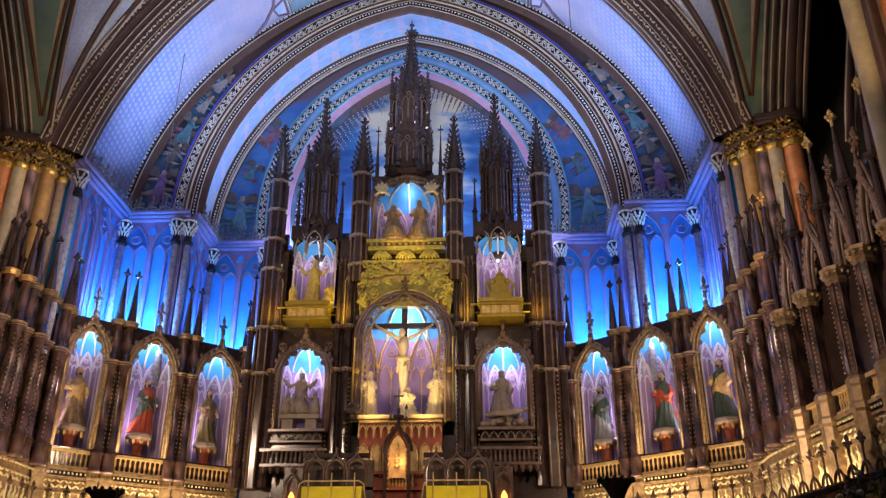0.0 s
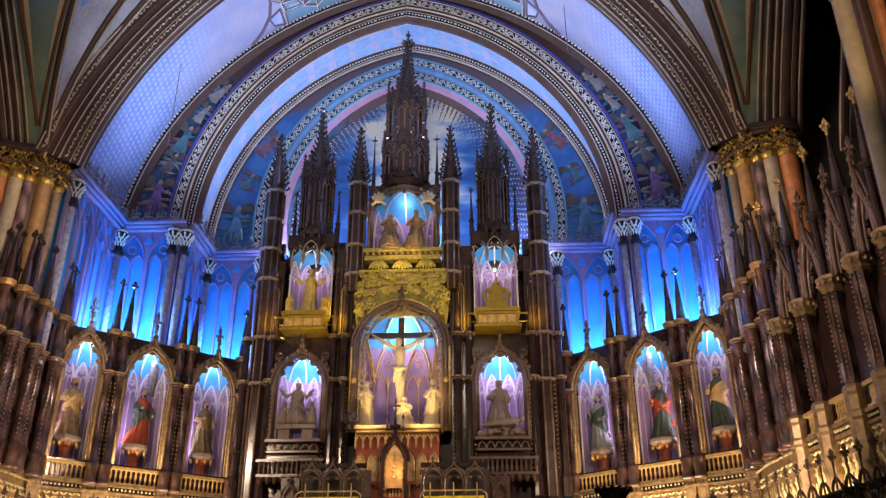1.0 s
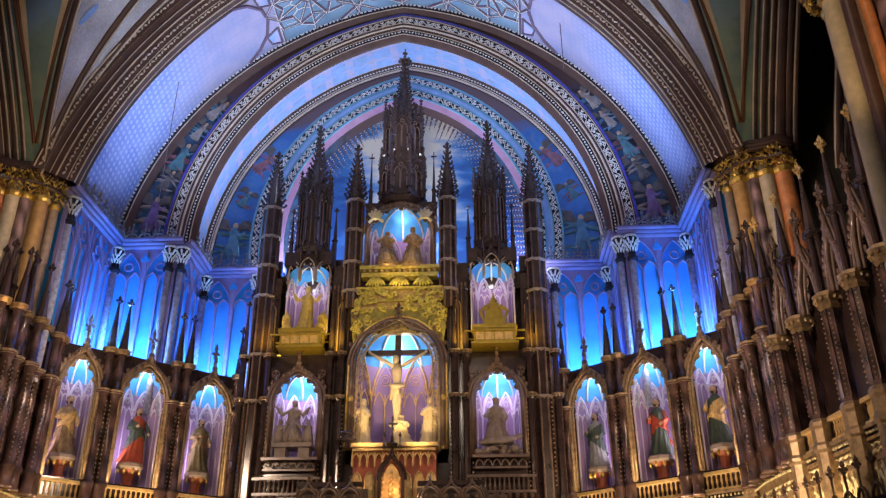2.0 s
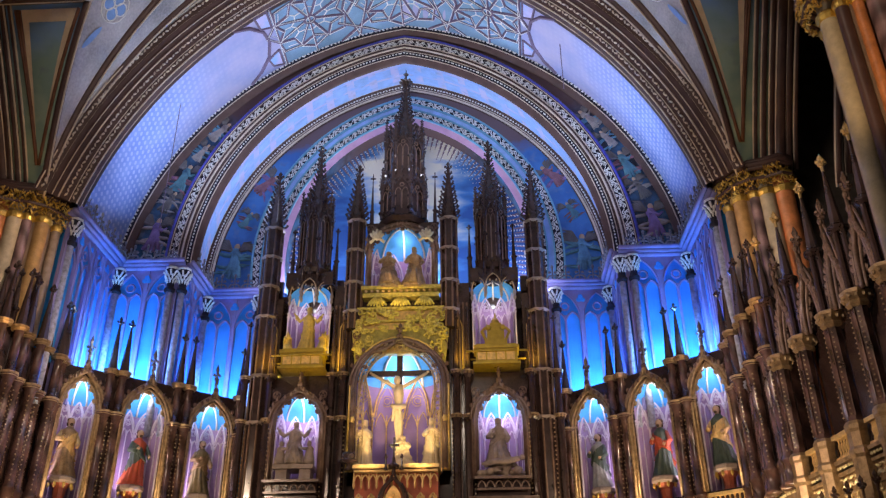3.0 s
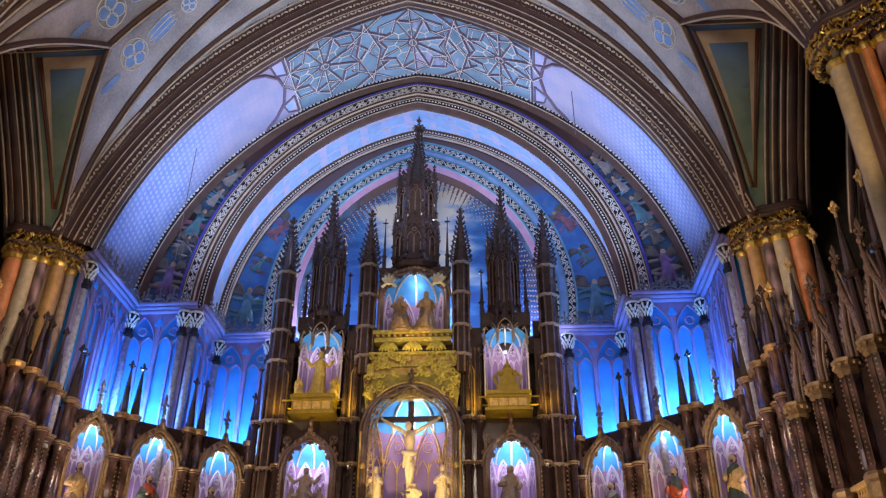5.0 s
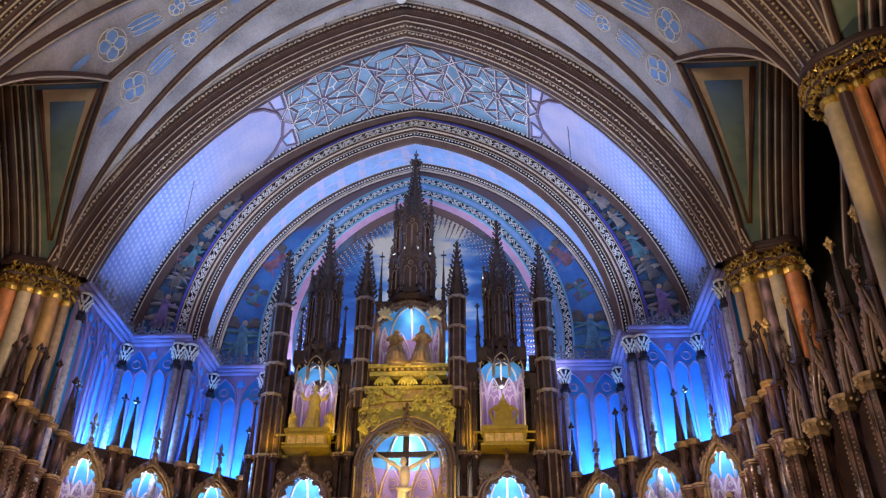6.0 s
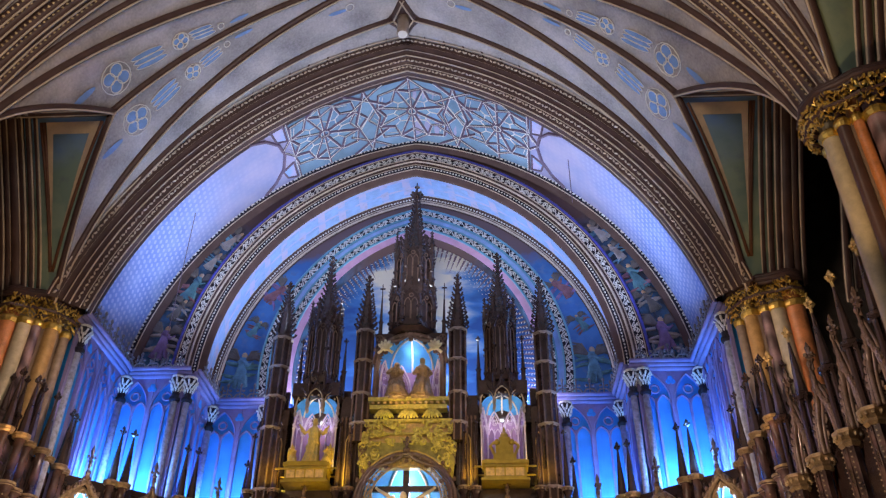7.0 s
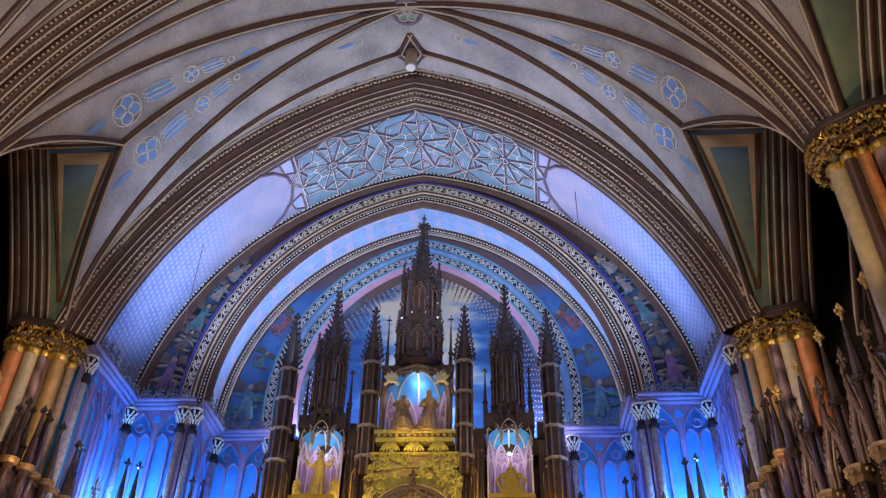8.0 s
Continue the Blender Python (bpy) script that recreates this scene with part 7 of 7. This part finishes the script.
# blue panels of the pale soffit
inner, outer = arc(*I2, 8.29, 40), arc(*O3, 8.72, 40)
for i in range(27):
    for f0, f1 in ((0.1, 0.46), (0.54, 0.9)):
        q, rows = Shape(), []
        for f in (f0, f1):
            row = []
            for n in (3 * i, 3 * i + 1, 3 * i + 2):
                p = Vector((inner[n][0], 23.54, inner[n][1])).lerp(Vector((outer[n][0], 25.6, outer[n][1])), f)
                row.append(p - Vector((p.x, 0, p.z - 14.0)).normalized() * 0.02)
            rows.append(row)
        q.grid(rows)
        part("soffit_panel", q, SOFB, apse_arch, "blue painted soffit panel", True)

# thin cables hanging from the chancel vault
for x, y, z0, z1 in ((-6.9, 21.0, 13.6, 19.2), (5.3, 21.0, 18.2, 20.9)):
    tagged(part("cable", Shape().tube([(x, y, z0), (x, y, z1)], 0.012, 5), MAUVE, None, "thin dark cable hanging from the vault"), category="cable")

# ---- dark things low in the foreground ----
FORE = ((4.5, 14.0, 3.8), (-3.95, 14.0, 3.68))
BOUQUET = (8.15, 13.4, 3.62)
for x, y, z in FORE:
    ob = empty("standing_urn", "dark bronze urn on a tall stand", "urn", "standing urns", pose(x, y, 0))
    part("bowl", Shape().lathe(0, 0, [(0.05, z - 0.35), (0.1, z - 0.3), (0.2, z - 0.12), (0.27, z - 0.03), (0.29, z), (0.25, z + 0.0), (0.18, z - 0.1)], 14), WOOD, ob, smooth=True)
    for i in range(14):
        a = math.tau * i / 14
        part("rim_leaf", shared(f"rimleaf{z:.2f}", WOOD, lambda s: s.ball((0, 0, z), 0.04, 0.03, 0.05, 5, 3)), None, ob, m=pose(0.28 * math.cos(a), 0.28 * math.sin(a), 0))
    part("stand", Shape().lathe(0, 0, [(0.25, 0), (0.22, 0.06), (0.05, 0.15), (0.04, z - 0.5), (0.08, z - 0.42), (0.05, z - 0.34)], 10), WOOD, ob, smooth=True)

PLANT = material("dark_leaves", (0.05, 0.07, 0.03), 0.5, vary=0.5, scale=6)
BLOOM = material("pale_blooms", (0.5, 0.5, 0.36), 0.6, vary=0.2)
px, py, pz = BOUQUET
ob = empty("flower_stand", "dark leafy bouquet with pale blooms on a stand", "plant", m=pose(px, py, 0))
part("stand", Shape().lathe(0, 0, [(0.3, 0), (0.28, 0.08), (0.07, 0.2), (0.06, pz - 0.5), (0.22, pz - 0.35), (0.2, pz - 0.3)], 10), WOOD, ob)
rnd = random.Random(4)
leaves = Shape()
for i in range(150):
    d = Vector((rnd.gauss(0, 1), rnd.gauss(0, 1), rnd.gauss(0.2, 0.8))).normalized() * rnd.uniform(0.15, 0.5)
    m = Matrix.Translation(Vector((0, 0, pz - 0.25)) + d) @ Euler((rnd.uniform(0, 6), rnd.uniform(0, 6), rnd.uniform(0, 6))).to_matrix().to_4x4()
    leaves.add([m @ Vector(p) for p in ((-0.09, 0, 0), (0, -0.03, 0.01), (0.1, 0, -0.01), (0, 0.03, 0.01))], [(0, 1, 2, 3)])
tagged(part("leaves", leaves, PLANT, ob, "dark green leaves"), kind="stuff")
for i in range(7):
    d = Vector((rnd.gauss(0, 1), rnd.gauss(-0.5, 0.6), rnd.gauss(0.3, 0.6))).normalized() * 0.42
    part("bloom", shared("bloom", BLOOM, lambda s: s.ball((0, 0, 0), 0.06, None, 0.045, 7, 4)), None, ob, m=Matrix.Translation(Vector((0, 0, pz - 0.25)) + d))
